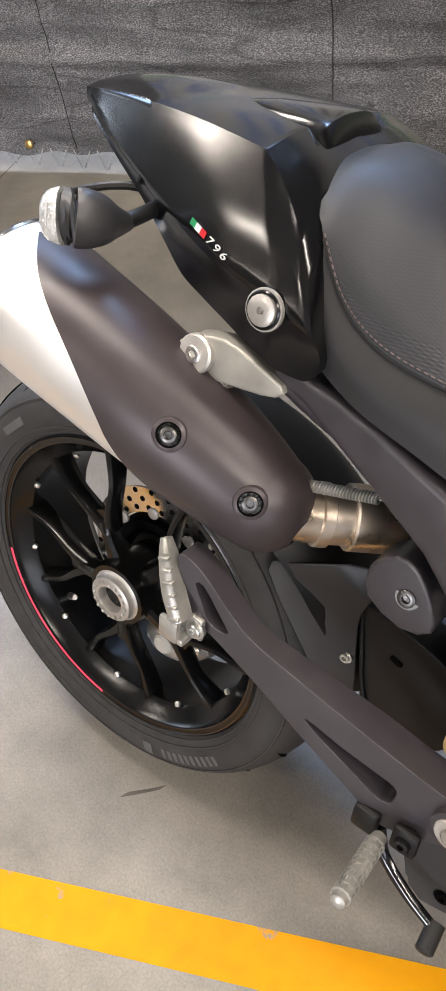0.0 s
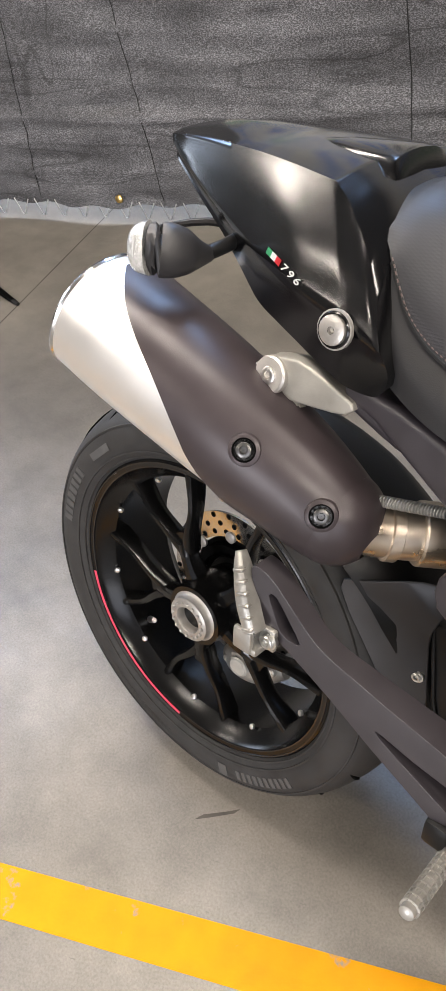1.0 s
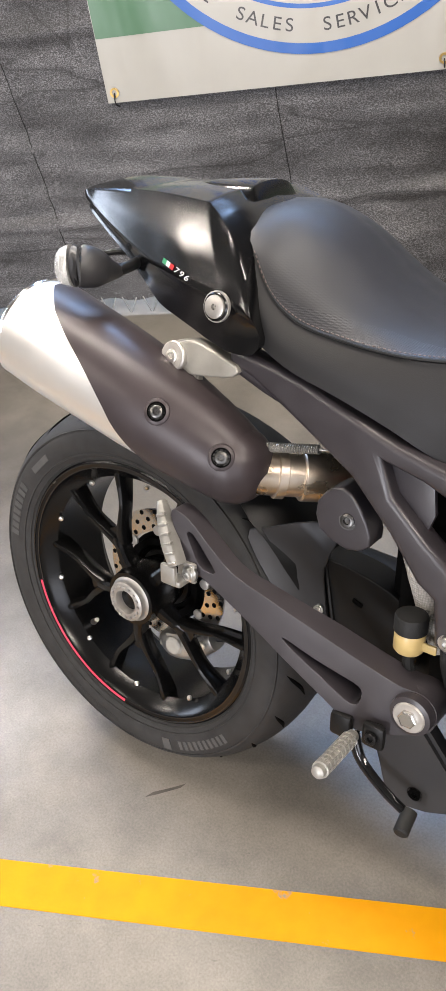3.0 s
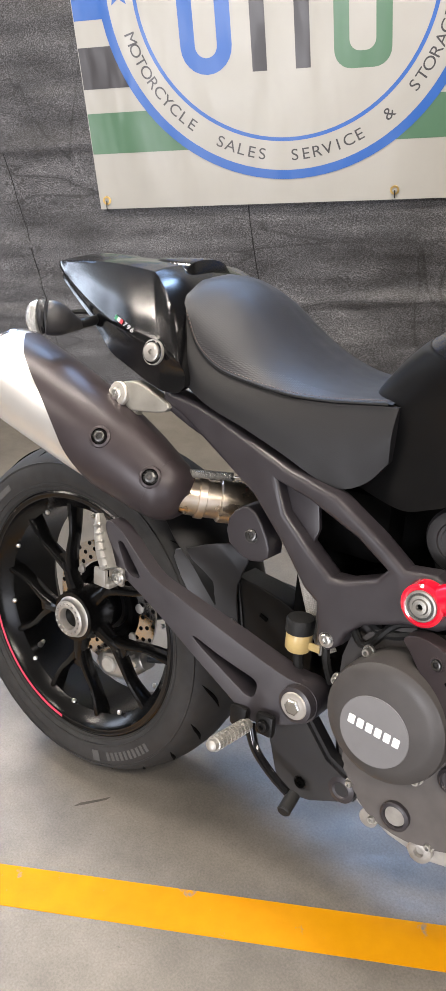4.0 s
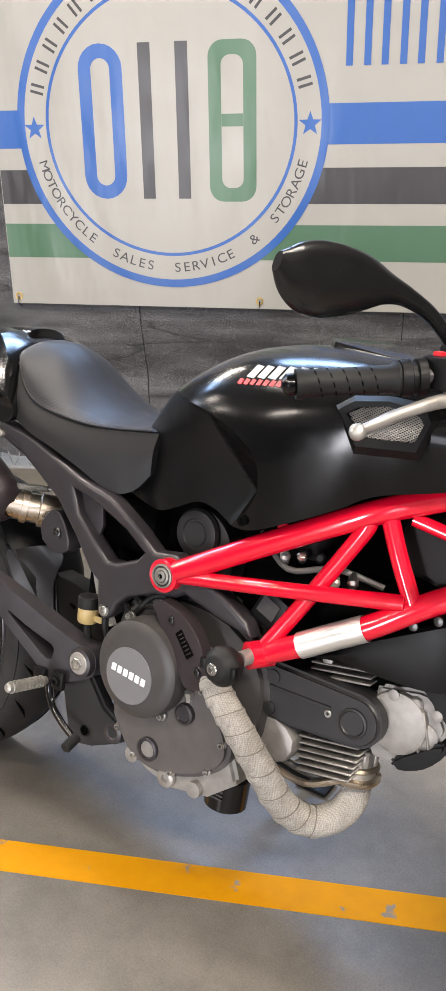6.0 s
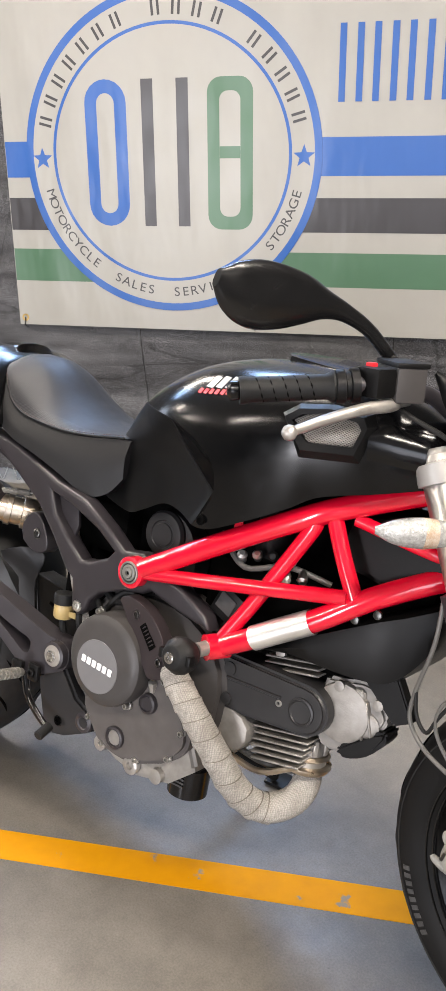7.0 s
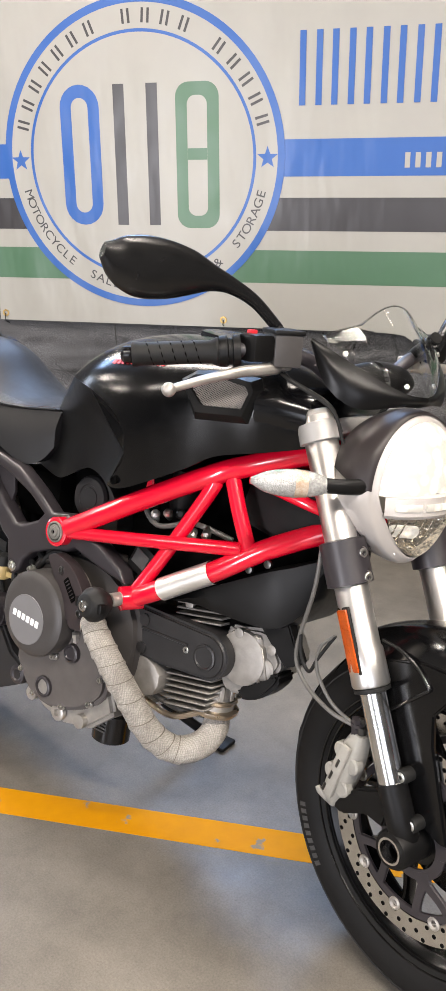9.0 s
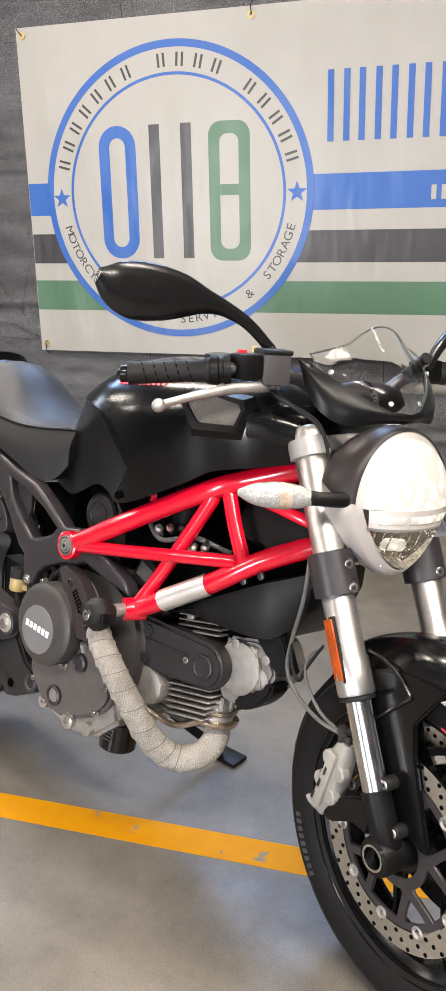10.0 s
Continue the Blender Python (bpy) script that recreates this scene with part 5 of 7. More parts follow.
def hugger():
    """Rear mudguard over the tyre, running forward to the swingarm."""
    def sheet(u, v):
        a = radians(80 - 74 * u)
        r = 0.340 + 0.024 * u
        w = lerp([(0, 0.046), (0.12, 0.062), (0.3, 0.080), (0.5, 0.094), (0.7, 0.080), (0.85, 0.060), (1, 0.052)], u)
        q = -1 + 2 * v
        rr = r - lerp([(0, 0.022), (0.5, 0.030), (1, 0.036)], u) * abs(q) ** 3
        return V((rr * math.cos(a) + 0.002, q * w, 0.315 + rr * math.sin(a)))

    hg = grid_part("rear_mudguard", sheet, 36, 24, M_PLASTIC, bike, "dark grey plastic rear mudguard", 0.004, 60)
    part("side_sheet", casting(closed_spline([(0.232, 0.505), (0.262, 0.528), (0.315, 0.545), (0.350, 0.530), (0.334, 0.476), (0.338, 0.420), (0.345, 0.362), (0.330, 0.340), (0.312, 0.352), (0.290, 0.405)], 3), [], 0.0, 0.004, 0.001, 1, lambda x: lerp([(0.23, -0.091), (0.29, -0.080), (0.335, -0.054), (0.36, -0.050)], x)), M_HUG, hg)
    cap_bolt(hg, out(0.330, -0.058, 0.4112), 0.006, 0.004)
    cov = part("swingarm_cover", casting(closed_spline([(0.328, 0.484), (0.345, 0.487), (0.395, 0.480), (0.445, 0.462), (0.475, 0.425), (0.470, 0.360), (0.430, 0.322), (0.375, 0.318), (0.352, 0.360), (0.340, 0.420)], 3), [], -0.048, 0.0, 0.010, 3), M_PLASTIC, bike, "black plastic swingarm cover panel")
    part("cover_rib", tube([(0.333, -0.047, 0.478), (0.343, -0.049, 0.430), (0.354, -0.049, 0.375), (0.372, -0.049, 0.335)], 0.003, 8, 4), M_PLASTIC, cov)
    part("cover_vent", block((0.016, 0.004, 0.007), Matrix.Translation((0.385, -0.049, 0.437)) @ Matrix.Rotation(radians(20), 4, "Y"), 0.0015, 1), M_HOLE, cov)


rear_wheel()
disc_holes([o for o in bike.children if o.name.startswith("rear_brake_disc")][0])
silencer()
tail()
rear_frame()
hugger()


def engine():
    case = part("engine", joined(plate(closed_spline([(0.56, 0.38), (0.57, 0.50), (0.66, 0.56), (0.80, 0.55), (0.88, 0.47), (0.87, 0.34), (0.80, 0.27), (0.66, 0.245), (0.58, 0.29)], 3), -0.125, 0.13, 0.012)), M_ENGINE, bike, "dark grey twin-cylinder engine")
    c = (0.664, 0.0, 0.434)
    cl = part("clutch_cover", lathe([(-0.06, 0.078), (0.0, 0.084), (0.028, 0.084), (0.036, 0.082), (0.040, 0.075), (0.042, 0.062), (0.042, 0.0005)], out(c[0], -0.148, c[2]), 64), M_ENGINE, case, "round dark grey clutch cover", 25)
    disc = part("emblem_disc", lathe([(0.0, 0.049), (0.0012, 0.0485), (0.0012, 0.0005)], out(0.655, -0.1902, 0.421), 56), M_LOGO, cl, "grey emblem disc with a plain white bar")
    for k in range(6):
        part("emblem_bar", block((0.0095, 0.0012, 0.013), Matrix.Translation((0.623 + k * 0.0128, -0.1922, 0.428 - k * 0.0016)) @ Matrix.Rotation(radians(7), 4, "Y"), 0.001, 1), M_WHITE, disc)
    for a in (12, 58, 122, 168, 200, 300):
        q = radians(a)
        cap_bolt(cl, out(c[0] + 0.088 * math.cos(q), -0.156, c[2] + 0.088 * math.sin(q)), 0.006, 0.009)
    sc = part("side_cover", plate(closed_spline([(0.592, 0.345), (0.625, 0.275), (0.665, 0.252), (0.72, 0.250), (0.79, 0.275), (0.835, 0.310), (0.842, 0.35), (0.81, 0.405), (0.77, 0.45), (0.70, 0.42)], 3), -0.150, -0.11, 0.008), M_COVER, case, "dark grey lower engine cover")
    part("sight_glass", lathe([(0.0, 0.021), (0.008, 0.021), (0.010, 0.018), (0.010, 0.016), (0.004, 0.015), (0.004, 0.0005)], out(0.685, -0.148, 0.287), 32), M_CAST, sc)
    part("sight_pane", lathe([(0.0, 0.0145), (0.001, 0.0145), (0.001, 0.0004)], out(0.685, -0.1526, 0.287), 24), M_ALU, sc)
    part("filler_cap", lathe([(0.0, 0.019), (0.01, 0.018), (0.012, 0.014), (0.009, 0.012), (0.009, 0.0005)], out(0.752, -0.148, 0.377), 28), M_CAST, sc)
    part("oil_sender", joined(lathe([(0, 0.006), (0.012, 0.006)], toward((0.755, -0.150, 0.40), (0.1, -0.3, 1)), 6), lathe([(0.012, 0.008), (0.02, 0.008), (0.022, 0.005)], toward((0.755, -0.150, 0.40), (0.1, -0.3, 1)), 6)), M_ALU, sc)
    for x, z in ((0.612, 0.300), (0.652, 0.262), (0.735, 0.262), (0.806, 0.292), (0.828, 0.348), (0.778, 0.425)):
        cap_bolt(sc, out(x, -0.148, z), 0.0055, 0.006)
    part("cast_flange", casting(closed_spline([(0.842, 0.352), (0.885, 0.335), (0.925, 0.345), (0.935, 0.385), (0.90, 0.41), (0.85, 0.40)], 2), [], -0.112, -0.05, 0.006), M_FIN, case, "bare aluminium crankcase flange")
    sump = part("sump", plate([(0.600, 0.290), (0.612, 0.262), (0.668, 0.232), (0.725, 0.221), (0.800, 0.236), (0.86, 0.285), (0.84, 0.33), (0.62, 0.31)], -0.134, 0.10, 0.008), M_ALU, case, "bare aluminium sump")
    part("drain_plug", lathe([(0, 0.017), (0.008, 0.017), (0.010, 0.014), (0.010, 0.007), (0.004, 0.006), (0.004, 0.0005)], out(0.722, -0.136, 0.244), 24), M_ALU, sump)
    for k, (x, z) in enumerate(((0.645, 0.258), (0.782, 0.248))):
        part("sump_lug", lathe([(0, 0.014), (0.012, 0.014), (0.013, 0.006)], out(x, -0.134, z), 18), M_ALU, sump)
    of = part("oil_filter", lathe([(0.0, 0.032), (0.004, 0.0375), (0.058, 0.0375), (0.062, 0.034)], toward((0.806, -0.075, 0.205), (0.05, 0.0, 1)), 40), M_GLOSS, bike, "gloss black canister oil filter")
    for k in range(4):
        part("label_bar", block((0.026, 0.001, 0.003), Matrix.Translation((0.808, -0.1128, 0.232 + 0.007 * k)), 0), M_LETTER, of, smooth=False)
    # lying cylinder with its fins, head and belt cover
    # the core is near-black, so the shade between the fins is in its colour
    cyl = part("cylinder", lathe([(0.0, 0.056), (0.22, 0.056)], toward((0.84, -0.005, 0.40), (0.985, 0, 0.16)), 32), M_HOLE, bike, "front cylinder with aluminium fins, core blackened as shade between them")
    for k in range(9):
        part("fin", block((0.118 - 0.006 * abs(k - 4), 0.17, 0.0040), Matrix.Translation((0.982, -0.005, 0.338 + 0.0115 * k)) @ Matrix.Rotation(radians(-9), 4, "Y"), 0.0015, 1), M_FIN, cyl)
    # black filler box added to darken the gap above the cylinder
    part("shade_filler", block((0.19, 0.12, 0.075), Matrix.Translation((1.00, 0.0, 0.524)) @ Matrix.Rotation(radians(-6), 4, "Y"), 0.01), M_HOLE, cyl)
    for k in range(4):
        part("fin", block((0.105, 0.15, 0.0038), Matrix.Translation((0.985, -0.012, 0.500 + 0.0105 * k)) @ Matrix.Rotation(radians(-9), 4, "Y"), 0.0015, 1), M_FIN, cyl)
    head = part("cylinder_head", joined(plate(closed_spline([(1.045, 0.40), (1.04, 0.50), (1.075, 0.515), (1.125, 0.522), (1.152, 0.49), (1.158, 0.462), (1.105, 0.402)], 3), -0.074, 0.03, 0.006, 2), lathe([(0, 0.05), (0.008, 0.048), (0.010, 0.042)], out(1.085, -0.074, 0.463), 28)), M_FIN, bike, "bare aluminium cylinder head")
    for x, z, r, h in ((1.128, 0.455, 0.018, 0.004), (1.108, 0.500, 0.010, 0.005)):
        part("head_boss", lathe([(0, r * 1.25), (h * 0.7, r), (h, r * 0.8), (h, 0.0005)], out(x, -0.076, z), 20), M_FIN, head)
    for k in range(4):
        part("head_rib", block((0.004, 0.012, 0.070), Matrix.Translation((1.080 + 0.018 * k, -0.077, 0.462)) @ Matrix.Rotation(radians(-18), 4, "Y"), 0.0015, 1), M_FIN, head)
    part("valve_cover", plate(closed_spline([(1.088, 0.408), (1.100, 0.392), (1.138, 0.408), (1.166, 0.442), (1.156, 0.458)], 3), -0.084, -0.03, 0.006), M_PLASTIC, head)
    for x, z in ((1.075, 0.506), (1.145, 0.497), (0.96, 0.524)):
        part("stud", lathe([(0, 0.009), (0.007, 0.009), (0.008, 0.005)], out(x, -0.078, z), 14), M_FIN, head)
    # long rounded belt cover
    a, b = V((0.865, -0.105, 0.452)), V((1.030, -0.105, 0.454))
    pts = []
    for k in range(13):
        q = radians(100 + 160 * k / 12)
        pts.append((a.x + 0.052 * math.cos(q), a.z + 0.052 * math.sin(q)))
    for k in range(13):
        q = radians(-85 + 170 * k / 12)
        pts.append((b.x + 0.045 * math.cos(q), b.z + 0.043 * math.sin(q)))
    belt = part("belt_cover", plate(pts, -0.112, -0.05, 0.007, 3), M_BELT, bike, "dark grey timing belt cover")
    part("belt_boss", lathe([(0, 0.024), (0.004, 0.0235), (0.005, 0.020), (0.003, 0.018), (0.003, 0.0005)], out(1.030, -0.111, 0.452), 32), M_BELT, belt)
    part("belt_boss", lathe([(0, 0.012), (0.004, 0.0115), (0.004, 0.0005)], out(0.885, -0.111, 0.478), 24), M_BELT, belt)
    part("belt_boss", lathe([(0, 0.011), (0.004, 0.0105), (0.004, 0.0005)], out(0.885, -0.111, 0.425), 24), M_BELT, belt)
    part("belt_rib", tube([(0.88, -0.112, 0.462), (0.99, -0.112, 0.462)], 0.003, 6), M_BELT, belt)
    cap_bolt(belt, out(0.987, -0.110, 0.452), 0.006, 0.004)
    # vertical cylinder's cover, high behind the frame
    kn = part("rear_belt_cover", casting(closed_spline([(0.652, 0.665), (0.662, 0.694), (0.69, 0.707), (0.725, 0.694), (0.752, 0.660), (0.758, 0.60), (0.70, 0.585), (0.662, 0.615)], 3), [], -0.084, -0.04, 0.006), M_BELT, bike, "dark grey rear belt cover")
    part("belt_boss", lathe([(0, 0.045), (0.034, 0.044), (0.040, 0.040), (0.041, 0.034), (0.041, 0.027), (0.039, 0.0255), (0.039, 0.0215), (0.0408, 0.0205), (0.0408, 0.0005)], out(0.688, -0.055, 0.663), 44), M_BELT, kn, sharp=28)
    port = part("exhaust_port", lathe([(0, 0.034), (0.02, 0.034), (0.022, 0.030), (0.05, 0.030)], toward((1.012, -0.03, 0.332), (0.02, 0.0, 1)), 28), M_ALU, bike, "aluminium exhaust port with ribs")
    for k in range(7):
        q = radians(160 + 40 * k)
        part("port_rib", block((0.005, 0.010, 0.03), Matrix.Translation((1.012 + 0.033 * math.cos(q), -0.03 + 0.033 * math.sin(q), 0.372)) @ Matrix.Rotation(q, 4, "Z"), 0.002, 1), M_ALU, port)
    part("port_flange", lathe([(0, 0.040), (0.006, 0.044), (0.010, 0.044), (0.012, 0.038)], toward((1.012, -0.03, 0.326), (0.02, 0, 1)), 32), M_TITAN, port)
    part("port_flange", lathe([(0, 0.036), (0.004, 0.040), (0.008, 0.036)], toward((1.012, -0.03, 0.348), (0.02, 0, 1)), 32), M_TITAN, port)
    # wrapped header pipe from the port, down, round and up behind the engine cover
    hp = [(1.011, -0.022, 0.330), (1.018, -0.030, 0.294), (1.004, -0.050, 0.262), (0.968, -0.080, 0.248), (0.935, -0.118, 0.280), (0.902, -0.156, 0.350), (0.866, -0.174, 0.404), (0.824, -0.174, 0.446), (0.788, -0.156, 0.470), (0.745, -0.138, 0.500), (0.700, -0.115, 0.530)]
    rad = [0.0245, 0.025, 0.0255, 0.0255, 0.025, 0.0245, 0.024, 0.0235, 0.021, 0.017, 0.015]
    hd = part("exhaust_header", tube(hp, rad, 24, 8), M_WRAP, bike, "front exhaust header wound in pale woven wrap", 60)
    rows = [V([float(c) for c in q[:3]]) for q in spline(hp, 12)]
    rr = [float(q[0]) for q in spline([(r,) for r in rad], 12)]
    for k in range(34, 104, 6):
        d = (rows[k + 1] - rows[k - 1]).normalized()
        tilt = (d + V((0.12, 0.1, 0.20))).normalized()
        part("wrap_overlap", lathe([(-0.010, rr[k] + 0.0002), (-0.007, rr[k] + 0.0012), (0.003, rr[k] + 0.0016), (0.0034, rr[k] + 0.0002)], toward(rows[k], tilt), 28, False), M_WRAP, hd)
        part("wrap_seam", ring_lathe([(0.0030, rr[k] - 0.001), (0.0030, rr[k] + 0.0010), (0.0046, rr[k] + 0.0010), (0.0046, rr[k] - 0.001)], toward(rows[k], tilt), 28), M_SEAM, hd)
    over = lambda x: lerp([(0.655, -0.158), (0.72, -0.174), (0.765, -0.182), (0.81, -0.186)], x)
    sh = part("header_shield", casting(closed_spline([(0.664, 0.545), (0.680, 0.556), (0.700, 0.558), (0.745, 0.548), (0.778, 0.524), (0.796, 0.494), (0.808, 0.456), (0.800, 0.444), (0.768, 0.435), (0.752, 0.446), (0.711, 0.492), (0.678, 0.530)], 3), [], 0.0, 0.026, 0.009, 3, over), M_SHIELD, bike, "dark bronze header heat shield with slots")
    for x, z in ((0.716, 0.534), (0.785, 0.470)):
        part("screw_well", ring_lathe([(-0.004, 0.0078), (0.0012, 0.0078), (0.0014, 0.0092), (-0.004, 0.0115)], toward((x, over(x), z), (-0.15, -1, 0.05)), 24), M_SHIELD, sh)
        cap_bolt(sh, toward((x, over(x), z), (-0.15, -1, 0.05)), 0.0068, 0.003, material=M_DULL)
    part("slot", tube([(0.736, over(0.736) - 0.0004, 0.522), (0.768, over(0.768) - 0.0004, 0.489)], 0.0085, 14, flat=0.0016), M_HOLE, sh)
    for k in range(6):
        f = (k + 0.5) / 6
        p = V((0.738, over(0.738) - 0.0018, 0.520)).lerp(V((0.766, over(0.766) - 0.0018, 0.491)), f)
        part("slot_bar", tube([p + V((-0.006, 0.002, -0.005)), p + V((0.006, -0.002, 0.005))], 0.0011, 5), M_SHIELD, sh)
    # crash bobbin on its spacer
    bob = part("crash_bobbin", lathe([(-0.036, 0.0135), (-0.030, 0.020), (-0.016, 0.029), (-0.004, 0.0315), (0.004, 0.0300), (0.010, 0.0245), (0.016, 0.0215), (0.018, 0.018), (0.0175, 0.0005)], toward((0.853, -0.222, 0.5125), (-0.10, -1, 0.02)), 36), M_RUBBER, bike, "black nylon crash bobbin with a steel bolt")
    for sx in (-1, 1):
        part("flat", block((0.010, 0.016, 0.018), Matrix.Translation((0.853 + 0.0275 * sx, -0.226, 0.5125)), 0.003), M_PLASTIC, bob)
    part("spacer", tube([(0.872, -0.152, 0.522), (0.864, -0.190, 0.519)], 0.0125, 18), M_ALU, bob)
    cap_bolt(bob, toward((0.8512, -0.2385, 0.5125), (-0.1, -1, 0)), 0.0098, 0.007, material=M_STEEL)
    # small blocks and pipes seen through the frame
    reg = part("relay_box", block((0.05, 0.03, 0.055), Matrix.Translation((0.862, -0.105, 0.585)) @ Matrix.Rotation(radians(25), 4, "Y"), 0.004), M_PLASTIC, bike, "small black relay box with a grey label")
    part("relay_label", block((0.034, 0.002, 0.03), Matrix.Translation((0.862, -0.121, 0.587)) @ Matrix.Rotation(radians(25), 4, "Y"), 0.001), M_LETTER, reg)
    inj = part("throttle_body", lathe([(0, 0.03), (0.05, 0.034), (0.09, 0.03)], toward((0.90, -0.06, 0.68), (0.2, -0.2, 1)), 24), M_PLASTIC, bike, "black throttle body")
    for k in range(5):
        part("fitting", lathe([(0, 0.007), (0.02, 0.009), (0.025, 0.005)], toward((0.865 + 0.03 * k, -0.095, 0.66 + 0.012 * (k % 3)), (0.3, -0.6, 0.7 - 0.3 * k)), 10), (M_ALU, M_BOLT, M_PLASTIC)[k % 3], inj)
    for k, pts in enumerate(((
        (0.58, -0.115, 0.54), (0.62, -0.125, 0.525), (0.66, -0.12, 0.535), (0.70, -0.11, 0.56)),
        ((0.57, -0.12, 0.52), (0.60, -0.13, 0.50), (0.64, -0.125, 0.545), (0.69, -0.115, 0.55)),
        ((0.54, -0.12, 0.52), (0.545, -0.135, 0.47), (0.55, -0.12, 0.42)),
        ((0.82, -0.10, 0.70), (0.88, -0.11, 0.655), (0.96, -0.105, 0.675), (1.03, -0.08, 0.66)),
        ((0.88, -0.07, 0.33), (0.95, -0.06, 0.315), (1.01, -0.06, 0.325)),
        ((0.88, -0.08, 0.315), (0.95, -0.075, 0.305), (1.02, -0.07, 0.34)))):
        part("hose", tube(pts, (0.007, 0.006, 0.006, 0.005, 0.006, 0.006)[k], 8, 5), (M_RUBBER, M_RUBBER, M_RUBBER, M_CABLE, M_CABLE, M_TITAN)[k], bike)
    # plain near-black boxes added to put shade into the gaps behind the frame
    part("engine_shadow_block", joined(block((0.36, 0.10, 0.20), Matrix.Translation((1.0, 0.04, 0.69)), 0.02), block((0.10, 0.12, 0.16), Matrix.Translation((0.84, 0.03, 0.66)), 0.02), block((0.24, 0.12, 0.20), Matrix.Translation((0.70, 0.02, 0.63)), 0.02), block((0.30, 0.16, 0.14), Matrix.Translation((0.92, 0.02, 0.58)), 0.02), block((0.2, 0.20, 0.12), Matrix.Translation((0.56, 0.0, 0.50)), 0.02), block((0.14, 0.2, 0.10), Matrix.Translation((0.52, 0.02, 0.64)), 0.02)), M_HOLE, bike, "near-black filler blocks standing in for shade behind the frame")
    st = part("side_stand", tube([(0.66, 0.12, 0.25), (0.72, 0.22, 0.165), (0.77, 0.315, 0.092)], [0.012, 0.011, 0.012], 10, 3), M_PLASTIC, bike, "black steel side stand, folded out")
    part("stand_foot", block((0.075, 0.05, 0.010), Matrix.Translation((0.785, 0.330, 0.0795)) @ Matrix.Rotation(radians(14.3), 4, "X"), 0.004), M_PLASTIC, st)


def trellis():
    boss = (0.684, 0.0, 0.600)
    fr = part("trellis_frame", ring_lathe([(-0.018, 0.0005), (0.010, 0.0005), (0.010, 0.017), (0.012, 0.024), (0.010, 0.028), (-0.018, 0.029)], out(boss[0], -0.158, boss[2]), 36), M_RED, bike, "red tubular steel trellis frame")
    fb = part("frame_bolt", lathe([(0, 0.0205), (0.003, 0.0200), (0.0035, 0.0175), (0.0015, 0.0168), (0.0015, 0.0148), (0.0035, 0.0142), (0.004, 0.0105), (0.0025, 0.0098), (0.0065, 0.0090), (0.0070, 0.0045), (0.003, 0.0040), (0.003, 0.0005)], out(boss[0], -0.1685, boss[2]), 36), M_PEG, fr, "bright steel frame bolt", 25)
    part("bolt_groove", ring_lathe([(0.0, 0.0147), (0.0019, 0.0147), (0.0019, 0.0169), (0.0, 0.0169)], out(boss[0], -0.1685, boss[2]), 36), M_DULL, fb)
    part("hex_socket", lathe([(0.0026, 0.0040), (0.0034, 0.0040), (0.0034, 0.0004)], out(boss[0], -0.1685, boss[2]), 6), M_HOLE, fb)
    runs = [
        ([(0.705, -0.155, 0.611), (0.853, -0.146, 0.692), (0.999, -0.130, 0.769), (1.064, -0.108, 0.799), (1.164, -0.075, 0.838), (1.215, -0.03, 0.852)], 0.0190),
        ([(0.700, -0.155, 0.602), (0.89, -0.146, 0.631), (1.085, -0.128, 0.661)], 0.0125),
        ([(0.868, -0.142, 0.518), (0.925, -0.132, 0.612), (1.000, -0.128, 0.738), (1.012, -0.127, 0.765)], 0.0135),
        ([(0.866, -0.142, 0.516), (0.941, -0.140, 0.556), (1.038, -0.130, 0.612), (1.120, -0.110, 0.668), (1.201, -0.075, 0.712), (1.26, -0.035, 0.735)], 0.0185),
        ([(1.038, -0.118, 0.772), (1.062, -0.120, 0.72), (1.096, -0.120, 0.654)], 0.0135),
        ([(1.068, -0.105, 0.778), (1.187, -0.085, 0.752), (1.25, -0.04, 0.735)], 0.0105),
    ]
    for pts, r in runs:
        for s in (1, -1):
            part("tube", tube([(x, y * s, z) for x, y, z in pts], r, 18, 6), M_RED, fr)
    part("steering_head", tube([(1.165, 0, 0.87), (1.235, 0, 0.70)], 0.036, 24), M_RED, fr)
    part("tube_end", lathe([(-0.02, 0.022), (0.02, 0.022), (0.022, 0.017)], toward((0.872, -0.146, 0.520), (-0.5, -0.86, -0.1)), 24), M_RED, fr)
    part("lug", plate([(0.865, 0.712), (0.885, 0.722), (0.882, 0.742), (0.870, 0.738)], -0.14, -0.134, 0.002), M_RED, fr)
    a, b = V((0.938, -0.1408, 0.554)), V((1.034, -0.1305, 0.609))
    part("label_sleeve", tube([a, a.lerp(b, 0.5) + V((0, 0, 0.0005)), b], 0.0206, 20, caps=False), M_SILVER, fr, "silver foil label round a frame tube")
    # black panels behind and below the tubes
    low = part("belly_panel", loft(belly_rings()), M_PLASTIC, bike, "black plastic panel below the frame", 40)
    part("panel_fin", plate([(1.10, 0.545), (1.165, 0.56), (1.205, 0.49), (1.175, 0.475)], -0.085, -0.06, 0.003), M_PLASTIC, low)
    part("airbox", plate([(1.03, 0.70), (1.05, 0.775), (1.20, 0.80), (1.26, 0.72), (1.12, 0.68)], -0.085, 0.085, 0.01), M_PLASTIC, bike, "black plastic airbox side")
    for x in (1.135, 1.10):
        part("fastener", lathe([(0, 0.007), (0.006, 0.007), (0.007, 0.003)], out(x, -0.118, 0.648 - 0.5 * (1.135 - x)), 12), M_DULL, low)


